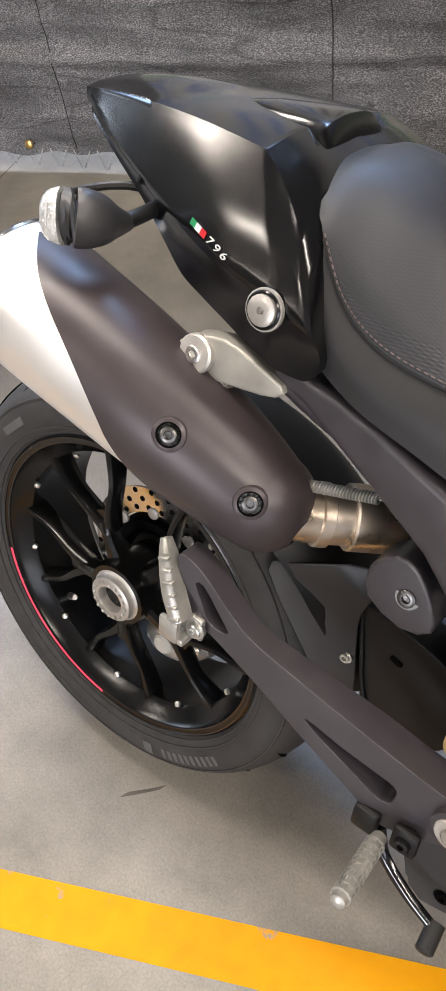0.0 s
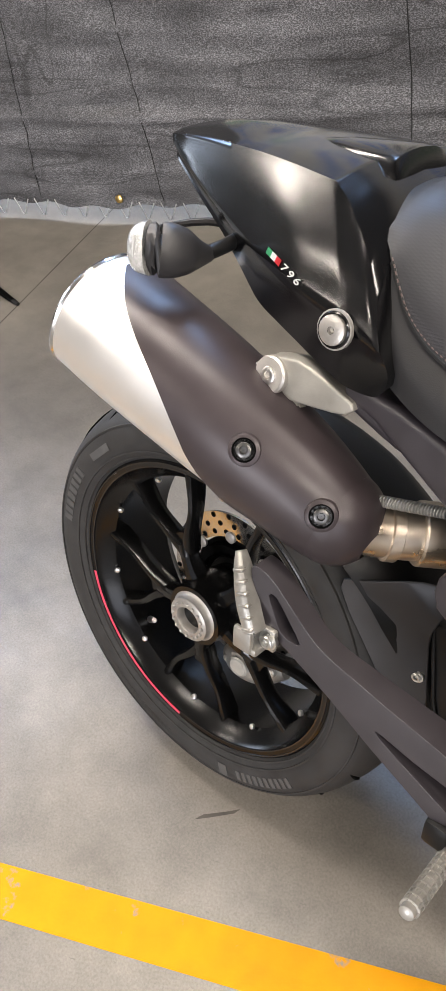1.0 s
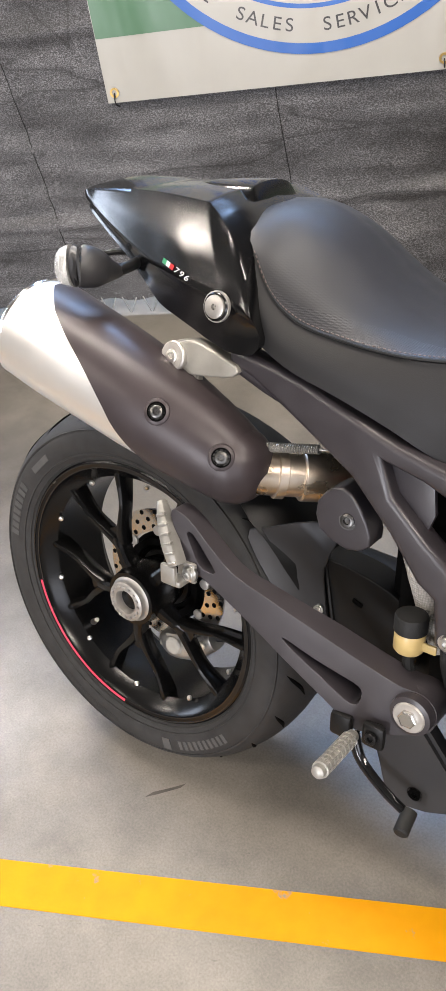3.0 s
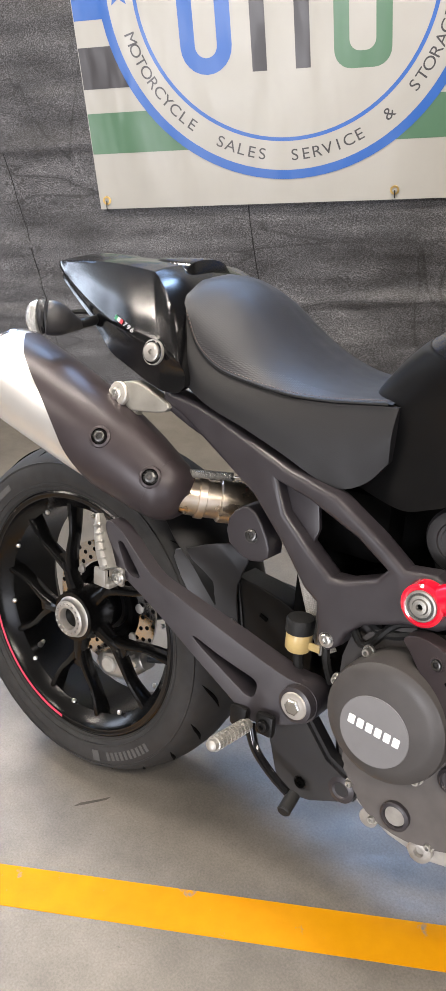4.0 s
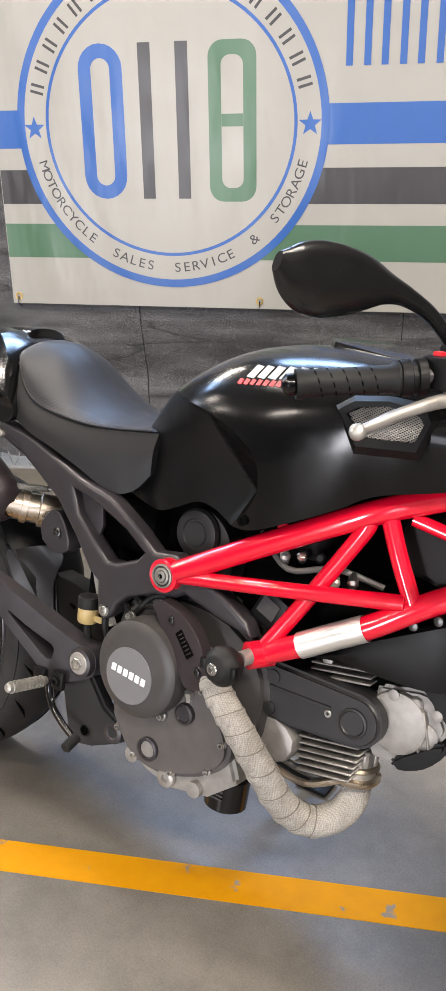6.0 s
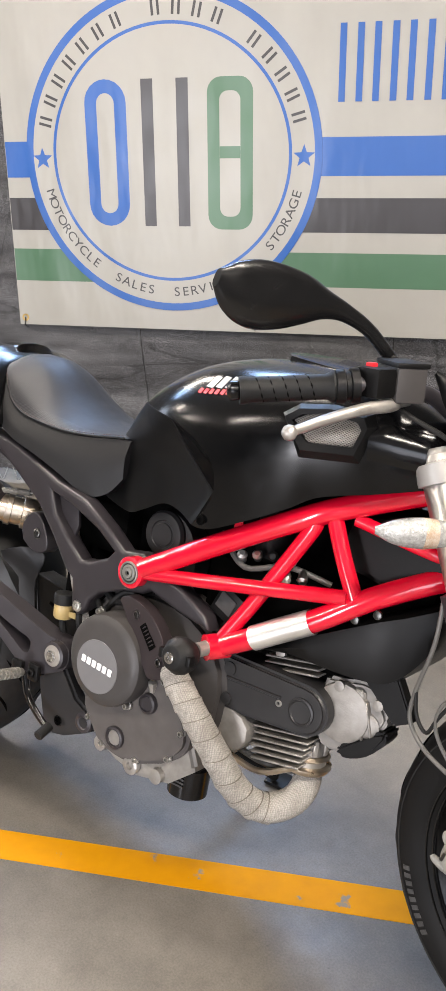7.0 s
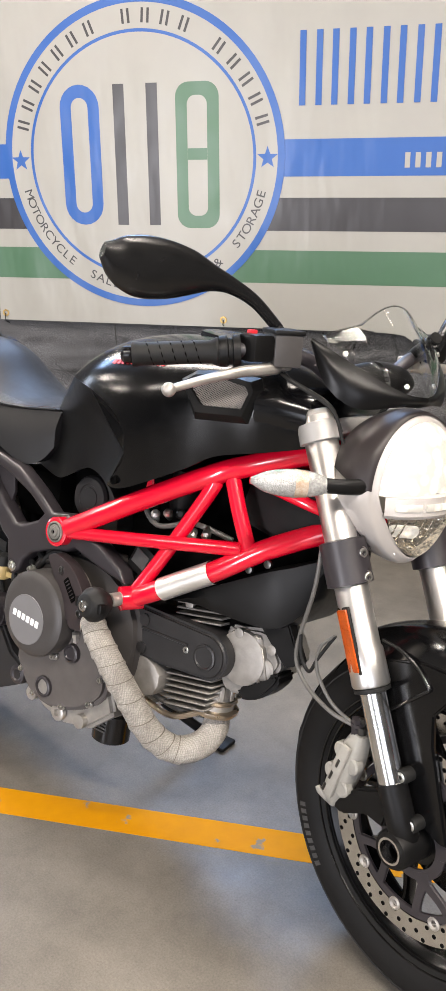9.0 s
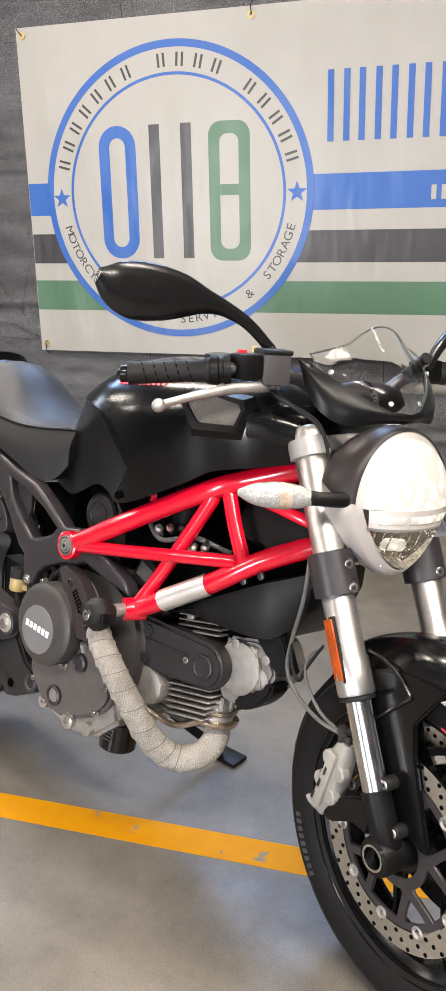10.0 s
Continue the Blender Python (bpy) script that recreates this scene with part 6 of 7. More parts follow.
def belly_rings():
    rows = []
    for x, zt, zb, y in ((0.945, 0.540, 0.528, -0.118), (1.00, 0.572, 0.535, -0.118), (1.06, 0.603, 0.532, -0.115), (1.13, 0.638, 0.532, -0.108), (1.17, 0.655, 0.545, -0.098), (1.205, 0.672, 0.590, -0.085), (1.225, 0.680, 0.640, -0.075)):
        rows.append([(x, y + 0.03, zt), (x, y, zt - 0.006), (x, y - 0.006, (zt + zb) / 2), (x, y + 0.004, zb + 0.004), (x, y + 0.035, zb), (x, 0.06, zb), (x, 0.06, zt)])
    return [[tuple(float(c) for c in p) for p in q] for q in zip(*[spline(col, 4) for col in zip(*rows)])]


# ---- tank ----
TOP = [(0.50, 0.785), (0.515, 0.802), (0.537, 0.840), (0.589, 0.896), (0.657, 0.945), (0.734, 0.981), (0.809, 0.999), (0.87, 1.004), (0.95, 1.003), (1.05, 0.993), (1.13, 0.972), (1.18, 0.945)]
LOW = [(0.50, 0.705), (0.536, 0.697), (0.613, 0.690), (0.66, 0.706), (0.714, 0.729), (0.761, 0.728), (0.808, 0.716), (0.848, 0.718), (0.914, 0.746), (0.981, 0.780), (1.03, 0.808), (1.113, 0.829), (1.18, 0.848)]
TOP_S, LOW_S = ([(float(a), float(b)) for a, b in spline(t, 6)] for t in (TOP, LOW))


def knee_edge(z):
    return lerp(KNEE, z)


KNEE = [(float(a), float(b)) for a, b in spline([(0.690, 0.785), (0.719, 0.812), (0.750, 0.842), (0.780, 0.858), (0.816, 0.857), (0.845, 0.834), (0.868, 0.790), (0.885, 0.729), (0.896, 0.640), (0.915, 0.595), (1.01, 0.55)], 5)]
WIDE = [(float(a), float(b)) for a, b in spline([(0.50, 0.07), (0.56, 0.115), (0.64, 0.155), (0.75, 0.190), (0.86, 0.207), (0.95, 0.202), (1.03, 0.188), (1.10, 0.170), (1.18, 0.135)], 5)]


def tank_point(x, v):
    """v from 0 at the top centre to 1 at the lower edge of the right flank."""
    zt, zl = lerp(TOP_S, x), lerp(LOW_S, x)
    if v < 0.62:
        q = v / 0.62 * math.pi / 2
        y0 = math.sin(q) ** 0.80
        z = zt - (zt - zl) * 0.50 * (1 - max(0.0, math.cos(q)) ** 0.9)
    else:
        k = (v - 0.62) / 0.38
        y0 = 1 - 0.12 * k**1.7
        z = zt - (zt - zl) * (0.50 + 0.50 * k)
    w = lerp(WIDE, x)
    e = knee_edge(z)
    if x < e:
        # behind the edge the flank is cut away towards the seat
        w = min(w, lerp(WIDE, e) - 0.40 * (e - x) - 0.004 * smoothstep((e - x) / 0.02))
    return V((x, -y0 * max(w, 0.03), z))


def edge_x(v):
    x = 0.87
    while x > 0.56 and x > knee_edge(tank_point(x, v).z):
        x -= 0.001
    return x


def tank():
    vs = [j / 48 for j in range(49)]
    ex = [edge_x(v) for v in vs]

    def skin(lo, hi, n):
        rows = []
        for i in range(n + 1):
            half = []
            for v, e in zip(vs, ex):
                a, b = lo(e), hi(e)
                half.append(tank_point(a + (b - a) * i / n, v))
            foot = half[-1]
            ring = half + [V((foot.x, foot.y * 0.45, foot.z + 0.02))]
            rows.append(ring + [V((p.x, -p.y, p.z)) for p in ring[:0:-1]])
        return rows

    tk = part("fuel_tank", loft(skin(lambda e: e + 0.0004, lambda e: 1.18, 70), True, True), M_SATIN, bike, "satin black fuel tank with a mesh side intake", 70)
    part("knee_panel", loft(skin(lambda e: 0.50, lambda e: e, 50), True, True), M_KNEE, tk, "hollowed knee panel in tank paint with reflections dimmed", 70)
    part("tank_screw", lathe([(0, 0.008), (0.004, 0.008), (0.005, 0.005), (0.002, 0.004), (0.002, 0.0004)], out(0.834, -0.186, 0.730), 18), M_HOLE, tk)
    # intake: frame, recessed mesh, lower lip
    fr = [(0.964, 0.925), (0.985, 0.942), (1.035, 0.948), (1.094, 0.944), (1.106, 0.926), (1.088, 0.870), (1.000, 0.864)]
    inn = [(0.984, 0.917), (0.998, 0.928), (1.037, 0.935), (1.080, 0.928), (1.088, 0.918), (1.080, 0.892), (1.012, 0.888)]

    def flank(x, z, d):
        v = min(np.linspace(0.12, 1, 240), key=lambda q: abs(tank_point(x, q).z - z))
        return V((x, tank_point(x, v).y - d, z))

    mid = [((a + c2) / 2, (b + d2) / 2) for (a, b), (c2, d2) in zip(fr, inn)]
    rings = [[flank(x, z, d) for x, z in o] for o, d in ((fr, -0.006), (fr, 0.003), (mid, 0.013), (inn, 0.009), (inn, -0.002))]
    it = part("intake_frame", loft(rings, True, False), M_PLASTIC, tk, "black intake surround", 20)
    wires = None
    poly = inn

    def inside(x, z):
        r = False
        for (x1, z1), (x2, z2) in zip(poly, poly[1:] + poly[:1]):
            if (z1 > z) != (z2 > z) and x < (x2 - x1) * (z - z1) / (z2 - z1) + x1:
                r = not r
        return r

    for s in (1, -1):
        for k in range(-34, 50):
            run = []
            for j in range(60):
                x = 0.98 + 0.12 * j / 59
                z = 0.89 + s * (x - 1.03) * 0.62 + k * 0.0034
                if inside(x, z):
                    run.append(flank(x, z, 0.003))
            if len(run) > 1:
                t = tube([run[0], run[-1]], 0.00075, 4, caps=False)
                wires = t if wires is None else joined(wires, t)
    part("mesh", wires, M_ALU, it, "fine steel intake mesh")
    bm = bmesh.new()
    bm.faces.new([bm.verts.new(flank(x, z, 0.0005)) for x, z in inn])
    part("backing", bm, M_HOLE, it, smooth=False)
    part("side_trim", loft([[flank(x, z + d, e) for d, e in ((0.030, -0.002), (0.022, 0.004), (0.0, 0.006), (-0.022, 0.004), (-0.032, -0.002))] for x, z in ((1.098, 0.905), (1.12, 0.905), (1.145, 0.902), (1.175, 0.90))], False, False), M_GLOSS, tk)
    # lettering on the flank, kept to plain bars
    for n, x0, step, z0, w, h, m, nm in ((6, 0.797, 0.0200, 0.9425, 0.0150, 0.0190, M_PALE, "white_bar"), (11, 0.786, 0.0120, 0.9310, 0.0080, 0.0080, M_REDPRINT, "red_bar")):
        for k in range(n):
            x, z = x0 + step * k, z0 + 0.08 * step * k
            quad4 = ((0, 0), (w, -0.001), (w + 0.25 * h, h - 0.001), (0.25 * h, h))
            part(nm, loft([[flank(x + dx, z + dz, d) for dx, dz in quad4] for d in (0.001, 0.0018)]), m, tk, smooth=False)
    part("tank_cap_panel", loft([[(x, y, lerp(TOP, x) + h - 3 * y * y) for y, h in ((-w, 0.0), (-w * 0.9, 0.012), (0, 0.014), (w * 0.9, 0.012), (w, 0.0))] for x, w in ((0.845, 0.01), (0.87, 0.05), (0.95, 0.075), (1.05, 0.08), (1.13, 0.07))], False, False), M_GLOSS, tk, "gloss black panel along the tank top")


FORK = V((math.sin(radians(24)), 0, -math.cos(radians(24))))


def fork_at(z, y):
    """A point on a fork leg's centre line at height z."""
    return V((1.2640 + (0.775 - z) * math.tan(radians(24)), y, z))


def front_end():
    # bridges
    low = fpart("lower_clamp", tube([fork_at(0.722, -0.105), fork_at(0.728, -0.05), fork_at(0.728, 0.05), fork_at(0.722, 0.105)], [0.026, 0.024, 0.024, 0.026], 14, 3, flat=0.020, up=(-0.4, 0, 0.9), power=4), M_CAST, label="dark grey lower fork clamp")
    upc = fpart("upper_clamp", tube([fork_at(0.885, -0.105), fork_at(0.885, 0) + V((-0.03, 0, 0)), fork_at(0.885, 0.105)], [0.026, 0.03, 0.026], 14, 3, flat=0.016, up=(-0.4, 0, 0.9), power=4), M_FORKGREY, label="grey upper fork clamp")
    for s in (-1, 1):
        y = 0.10 * s
        leg = fpart("fork_leg", lathe([(0.006, 0.0225), (0.012, 0.0265), (0.373, 0.0265), (0.378, 0.0290), (0.428, 0.0300), (0.433, 0.0285), (0.435, 0.024)], toward(fork_at(0.920, y), FORK), 36), M_FORK, label="brushed silver upside-down fork leg")
        fpart("inner_tube", tube([fork_at(0.53, y), fork_at(0.345, y)], 0.0205, 28), M_STEEL, leg, "polished steel slider tube")
        fpart("dust_seal", lathe([(0, 0.0285), (0.006, 0.0285), (0.008, 0.022)], toward(fork_at(0.523, y), FORK), 32), M_RUBBER, leg)
        fpart("fork_top", lathe([(-0.012, 0.0005), (-0.012, 0.0075), (-0.006, 0.0085), (-0.005, 0.022), (-0.002, 0.0250), (0.02, 0.0272), (0.028, 0.0272)], toward(fork_at(0.914, y), FORK), 32), M_ALU, leg, sharp=30)
        fpart("clamp_ring", lathe([(0.0, 0.0290), (0.001, 0.0335), (0.030, 0.0335), (0.031, 0.0290)], toward(fork_at(0.900, y), FORK), 32), M_FORKGREY, upc)
        fpart("clamp_ring", lathe([(0.0, 0.028), (0.002, 0.0365), (0.070, 0.0365), (0.072, 0.028)], toward(fork_at(0.731, y), FORK), 32), M_CAST, low)
        foot = fpart("axle_foot", joined(tube([fork_at(0.392, y), fork_at(0.33, y * 0.97), (1.462, y * 0.82, 0.297)], [0.0235, 0.0230, 0.022], 18, 3), lathe([(-0.04, 0.031), (0.014, 0.031), (0.019, 0.0280), (0.019, 0.0205), (-0.012, 0.020), (-0.012, 0.0005)], toward((1.462, y, 0.297), (0, s, 0)), 32)), M_PLASTIC, leg)
        fpart("axle_bore", ring_lathe([(-0.012, 0.0175), (-0.012, 0.021), (0.022, 0.021), (0.022, 0.0175)], toward((1.462, y, 0.297), (0, s, 0)), 32), M_STEEL, leg)
        fpart("caliper_lug", plate([(1.446, 0.350), (1.424, 0.378), (1.380, 0.356), (1.338, 0.318), (1.334, 0.300), (1.352, 0.296), (1.400, 0.322), (1.438, 0.318)], y * 1.05 - 0.009, y * 1.05 + 0.009, 0.004), M_PLASTIC, leg)
        if s < 0:
            for z, d in ((0.686, 0.03), (0.652, 0.03)):
                p = fork_at(z + 0.035, y) + V((0.036, 0.004, 0.0))
                cb = cap_bolt(bike, toward(p, (1, -0.2, 0.1)), 0.0075, 0.006, "clamp_bolt")
                cb.data.transform(STEER)
        else:
            cb = cap_bolt(bike, toward(fork_at(0.69, y) + V((0.036, 0, 0)), (1, -0.3, 0.2)), 0.0075, 0.006, "clamp_bolt")
            cb.data.transform(STEER)
        a = fork_at(0.632, y) + V((-0.003, s * 0.0268, 0))
        b = fork_at(0.548, y) + V((-0.003, s * 0.0268, 0))
        fpart("reflector", block((0.025, 0.005, 0.096), Matrix.Translation((a + b) / 2) @ Matrix.Rotation(radians(-24), 4, "Y") @ Matrix.Rotation(radians(12 * s), 4, "Z"), 0.002), M_AMBER, leg, "amber side reflector")
        fpart("reflector_base", block((0.031, 0.005, 0.104), Matrix.Translation((a + b) / 2 - V((0, s * 0.003, 0))) @ Matrix.Rotation(radians(-24), 4, "Y") @ Matrix.Rotation(radians(12 * s), 4, "Z"), 0.002), M_RUBBER, leg)

    # wheel
    c = (1.462, 0, 0.297)
    wh = fpart("front_wheel", joined(rim_mesh(0.052, c, 0.232), lathe([(-0.06, 0.022), (-0.06, 0.04), (0, 0.03), (0.06, 0.04), (0.06, 0.022)], wheel_axis(c), 32)), M_RIM, label="black alloy front wheel")
    for r, y in ((0.2285, -0.0535), (0.2215, -0.0510), (0.2120, -0.0455)):
        fpart("rim_lip", ring_lathe([(y - 0.0016, r - 0.0010), (y - 0.0016, r + 0.0010), (y + 0.003, r + 0.0016), (y + 0.003, r - 0.0016)], wheel_axis(c), 112), M_MIRROR, wh)
    fty = fpart("tyre", tyre_mesh(0.300, 0.061, c), M_TYRE, wh, "black rubber sport tyre")
    for r, y in ((0.2355, -0.0545), (0.2430, -0.0588), (0.2705, -0.0592)):
        fpart("sidewall_rib", ring_lathe([(y - 0.0009, r - 0.0010), (y - 0.0009, r + 0.0010), (y + 0.004, r + 0.0016), (y + 0.004, r - 0.0016)], wheel_axis(c), 96), M_DUSTY, fty)
    fpart("maker_lettering", arc_bars(c, 0.249, 0.262, -0.0606, 196, 222, 9, 0.4), M_LETTER, wh)
    tagged(fpart("tread", tread_cuts(0.300, 0.061, c, 20), M_HOLE, wh), kind="stuff")
    for k in range(5):
        fpart("spoke", forked_spoke(c, 20 + 72 * k, 0.0, 17.5, 0.028, 0.203), M_RIM, wh)
    fpart("rim_stripe", tube([polar(c, 0.2235, a, -0.0536) for a in np.linspace(40, 78, 24)], 0.0028, 6, flat=0.0007), M_PINK, wh, "thin red rim stripe")
    for s in (-1, 1):
        HOLES.clear()
        bm = drilled_disc(c, 0.160, 0.126, 0.066 * s, 0.005, 26, 2, 0.0036)
        dk = fpart("front_brake_disc", bm, M_STEEL, label="drilled floating front brake disc")
        disc_holes(dk, True)
        carrier = ring_lathe([(0.064 * s, 0.045), (0.064 * s, 0.062), (0.069 * s, 0.062), (0.069 * s, 0.045)], wheel_axis(c), 40)
        rim = ring_lathe([(0.0635 * s, 0.112), (0.0635 * s, 0.124), (0.0685 * s, 0.124), (0.0685 * s, 0.112)], wheel_axis(c), 56)
        arms = []
        for a in range(10, 370, 72):
            arms.append(tube([polar(c, 0.048, a, 0.066 * s), polar(c, 0.075, a, 0.066 * s)], [0.016, 0.013], 8, flat=0.004, power=4))
            for t in (-1, 1):
                arms.append(tube([polar(c, 0.068, a + 3 * t, 0.066 * s), polar(c, 0.092, a + 13 * t, 0.066 * s), polar(c, 0.118, a + 17 * t, 0.066 * s)], [0.009, 0.0075, 0.009], 8, 3, flat=0.004, power=4))
        fpart("carrier", joined(carrier, rim, *arms), M_CAST, dk, "black disc carrier")
        for k in range(10):
            fpart("button", lathe([(0, 0.0105), (0.003, 0.0105), (0.004, 0.008), (0.001, 0.005), (0.001, 0.0004)], toward(polar(c, 0.124, 36 * k + 10, 0.0675 * s), (0, s, 0)), 16), M_ALU, dk)
        cal = fpart("front_caliper", tube([(1.366, 0.098 * s, 0.440), (1.356, 0.100 * s, 0.405), (1.342, 0.100 * s, 0.360), (1.328, 0.100 * s, 0.322), (1.322, 0.098 * s, 0.300)], [0.012, 0.020, 0.022, 0.020, 0.012], 14, 4, flat=[0.014, 0.019, 0.021, 0.019, 0.014], power=3.4), M_CALIPER, label="grey four-piston front brake caliper")
        for p in ((1.366, 0.114 * s, 0.388), (1.352, 0.116 * s, 0.342), (1.342, 0.114 * s, 0.404), (1.326, 0.114 * s, 0.360)):
            fpart("piston_boss", lathe([(-0.01, 0.0145), (0.002, 0.0145), (0.0045, 0.0115), (0.0045, 0.0005)], toward(p, (0, s, 0)), 22), M_CALIPER, cal)
        fpart("rib", block((0.017, 0.007, 0.105), Matrix.Translation((1.346, 0.125 * s, 0.372)) @ Matrix.Rotation(radians(17), 4, "Y"), 0.003), M_CALIPER, cal)
        for k in range(3):
            fpart("slot", tube([(1.352 - 0.012 * k, 0.1292 * s, 0.396 - 0.026 * k), (1.347 - 0.012 * k, 0.1292 * s, 0.382 - 0.026 * k)], 0.0026, 6, flat=0.0012), M_DULL, cal)
        fpart("bleed_nipple", tube([(1.318, 0.108 * s, 0.306), (1.302, 0.112 * s, 0.312), (1.296, 0.112 * s, 0.316)], [0.008, 0.006, 0.004], 10, 2), M_CALIPER, cal)
        fpart("hose_banjo", joined(lathe([(0, 0.009), (0.012, 0.009), (0.013, 0.006)], toward((1.366, 0.100 * s, 0.440), (0, -0.1, 1)), 12), lathe([(0.013, 0.006), (0.024, 0.006), (0.026, 0.004)], toward((1.366, 0.100 * s, 0.440), (0, -0.1, 1)), 6)), M_DULL, cal)
        b1 = cap_bolt(cal, toward((1.378, 0.108 * s, 0.335), (0, s, 0)), 0.008, 0.005)
        b1.data.transform(STEER)

    # front mudguard: a hood over the tyre with side skirts to the fork feet
    def hood(u, v):
        a = radians(124 - 104 * u)
        q = -1 + 2 * v
        r = 0.322 + 0.006 * math.sin(math.pi * u)
        w = lerp([(0, 0.064), (0.3, 0.074), (0.7, 0.074), (1, 0.05)], u)
        rr = r - 0.055 * abs(q) ** 2.6
        return V((c[0] + rr * math.cos(a), q * w, c[2] + rr * math.sin(a)))

    bm = bmesh.new()
    P = [[bm.verts.new(hood(i / 40, j / 28)) for j in range(29)] for i in range(41)]
    for i in range(40):
        for j in range(28):
            bm.faces.new((P[i][j], P[i + 1][j], P[i + 1][j + 1], P[i][j + 1]))
    bmesh.ops.recalc_face_normals(bm, faces=bm.faces)
    bmesh.ops.solidify(bm, geom=list(bm.faces), thickness=0.003)
    fen = fpart("front_mudguard", bm, M_GLOSS, label="gloss black front mudguard", sharp=60)
    for s in (-1, 1):
        fpart("skirt", plate([(1.365, 0.560), (1.45, 0.585), (1.535, 0.588), (1.478, 0.512), (1.484, 0.464), (1.530, 0.325), (1.515, 0.322), (1.430, 0.352), (1.424, 0.384), (1.398, 0.478)], 0.068 * s, 0.078 * s, 0.003), M_SATIN, fen)
        fpart("edge_bead", tube([(1.366, 0.074 * s, 0.590), (1.402, 0.077 * s, 0.5885), (1.439, 0.080 * s, 0.576), (1.462, 0.0805 * s, 0.557), (1.466, 0.0805 * s, 0.549), (1.456, 0.0805 * s, 0.540), (1.425, 0.0805 * s, 0.512), (1.398, 0.0805 * s, 0.487), (1.395, 0.0805 * s, 0.480), (1.408, 0.0805 * s, 0.445), (1.419, 0.0805 * s, 0.394)], 0.0030, 8, 3), M_MIRROR, fen)
        for x, z in ((1.4500, 0.4075), (1.4780, 0.3415)):
            b1 = cap_bolt(fen, toward((x, 0.0995 * s, z), (0.15, s, 0)), 0.0080, 0.003)
            b1.data.transform(STEER)
            fpart("spacer", lathe([(0, 0.0115), (0.022, 0.0120), (0.0245, 0.0105)], toward((x, 0.076 * s, z), (0, s, 0)), 18), M_RUBBER, fen)

    # headlamp
    hc = V((1.325, 0, 0.812))
    fwd = V((1.0, 0, 0.02)).normalized()

    def hl_ring(d, w, h, dz=0.0, n=40, narrow=0.22):
        upv = V((-0.02, 0, 1.0))
        pts = []
        for k in range(n):
            q = 2 * math.pi * k / n
            cs, sn = math.cos(q), math.sin(q)
            taper = 1 - narrow * max(0, -sn)
            pts.append(hc + fwd * d + V((0, 1, 0)) * (w * cs * taper) + upv * (h * sn + dz))
        return pts

    shell = [hl_ring(-0.115, 0.03, 0.035), hl_ring(-0.10, 0.078, 0.078), hl_ring(-0.055, 0.113, 0.110), hl_ring(-0.015, 0.116, 0.120), hl_ring(0.004, 0.107, 0.119), hl_ring(0.010, 0.098, 0.114), hl_ring(0.016, 0.091, 0.107, 0.0, 40, 0.42), hl_ring(0.008, 0.087, 0.103, 0.0, 40, 0.45)]
    shell = [[V([float(c2) for c2 in p]) for p in q] for q in zip(*[spline(col, 3) for col in zip(*shell)])]
    hl = fpart("headlight", loft(shell, True, False), M_HLSHELL, label="silver headlight with the upper lamp lit")
    hood_rows = []
    top_dir = V((-0.02, 0, 1.0))
    for d, w, h, a0 in ((-0.112, 0.062, 0.060, 22), (-0.085, 0.098, 0.096, 20), (-0.06, 0.1145, 0.1125, 16), (-0.03, 0.120, 0.1225, 10), (-0.015, 0.1185, 0.1225, 7), (0.004, 0.1095, 0.1212, 4), (0.010, 0.1010, 0.1165, 3)):
        row = []
        for k in range(31):
            q = radians(a0 + (180 - 2 * a0) * k / 30)
            row.append(hc + fwd * d + V((0, w * math.cos(q), 0)) + top_dir * (h * math.sin(q)))
        hood_rows.append(row)
    hood_rows = [[V([float(c2) for c2 in p]) for p in q] for q in zip(*[spline(col, 3) for col in zip(*hood_rows)])]
    fpart("hood", loft(hood_rows, False, False), M_HLTOP, hl, "dark headlight hood")
    lens = [hl_ring(d, w, h, 0.0, 40, 0.45) for d, w, h in ((0.004, 0.0955, 0.1125), (0.028, 0.086, 0.102), (0.047, 0.066, 0.079), (0.056, 0.036, 0.043), (0.059, 0.011, 0.013))]
    lens = [[V([float(c2) for c2 in p]) for p in q] for q in zip(*[spline(col, 3) for col in zip(*lens)])]
    lz = fpart("lens", loft(lens, True, True), M_LENS, hl, "clear headlight lens", 60)
    lz.visible_shadow = False
    upv = V((-0.02, 0, 1.0))

    def dome(d, w, h, k0, k1, n=48):
        return [q for k, q in enumerate(hl_ring(d, w, h, 0.0, n)) if k0 <= k <= k1]

    upper = [dome(0.006, 0.092, 0.108, 0, 24), dome(0.024, 0.082, 0.097, 0, 24), dome(0.038, 0.062, 0.075, 0, 24), dome(0.046, 0.036, 0.04, 0, 24), dome(0.048, 0.004, 0.004, 0, 24)]
    fpart("upper_lamp", loft(upper, False, False), M_BULB, hl, "lit upper headlamp")
    lower = [[q - upv * 0.034 for q in dome(d, w, h, 24, 47)] for d, w, h in ((0.018, 0.070, 0.067), (0.0, 0.056, 0.053), (-0.02, 0.03, 0.03), (-0.026, 0.004, 0.004))]
    low_l = fpart("lower_reflector", loft(lower, False, False), M_REFL, hl, "chromed lower reflector with cut facets")
    for k in range(7):
        yy = -0.054 + 0.018 * k
        fpart("facet", tube([hc + fwd * 0.012 + V((0, yy, 0)) - upv * 0.040, hc + fwd * 0.000 + V((0, yy * 0.9, 0)) - upv * 0.075, hc + fwd * 0.012 + V((0, yy * 0.7, 0)) - upv * 0.098], 0.0011, 6, 3), M_REFL, low_l)
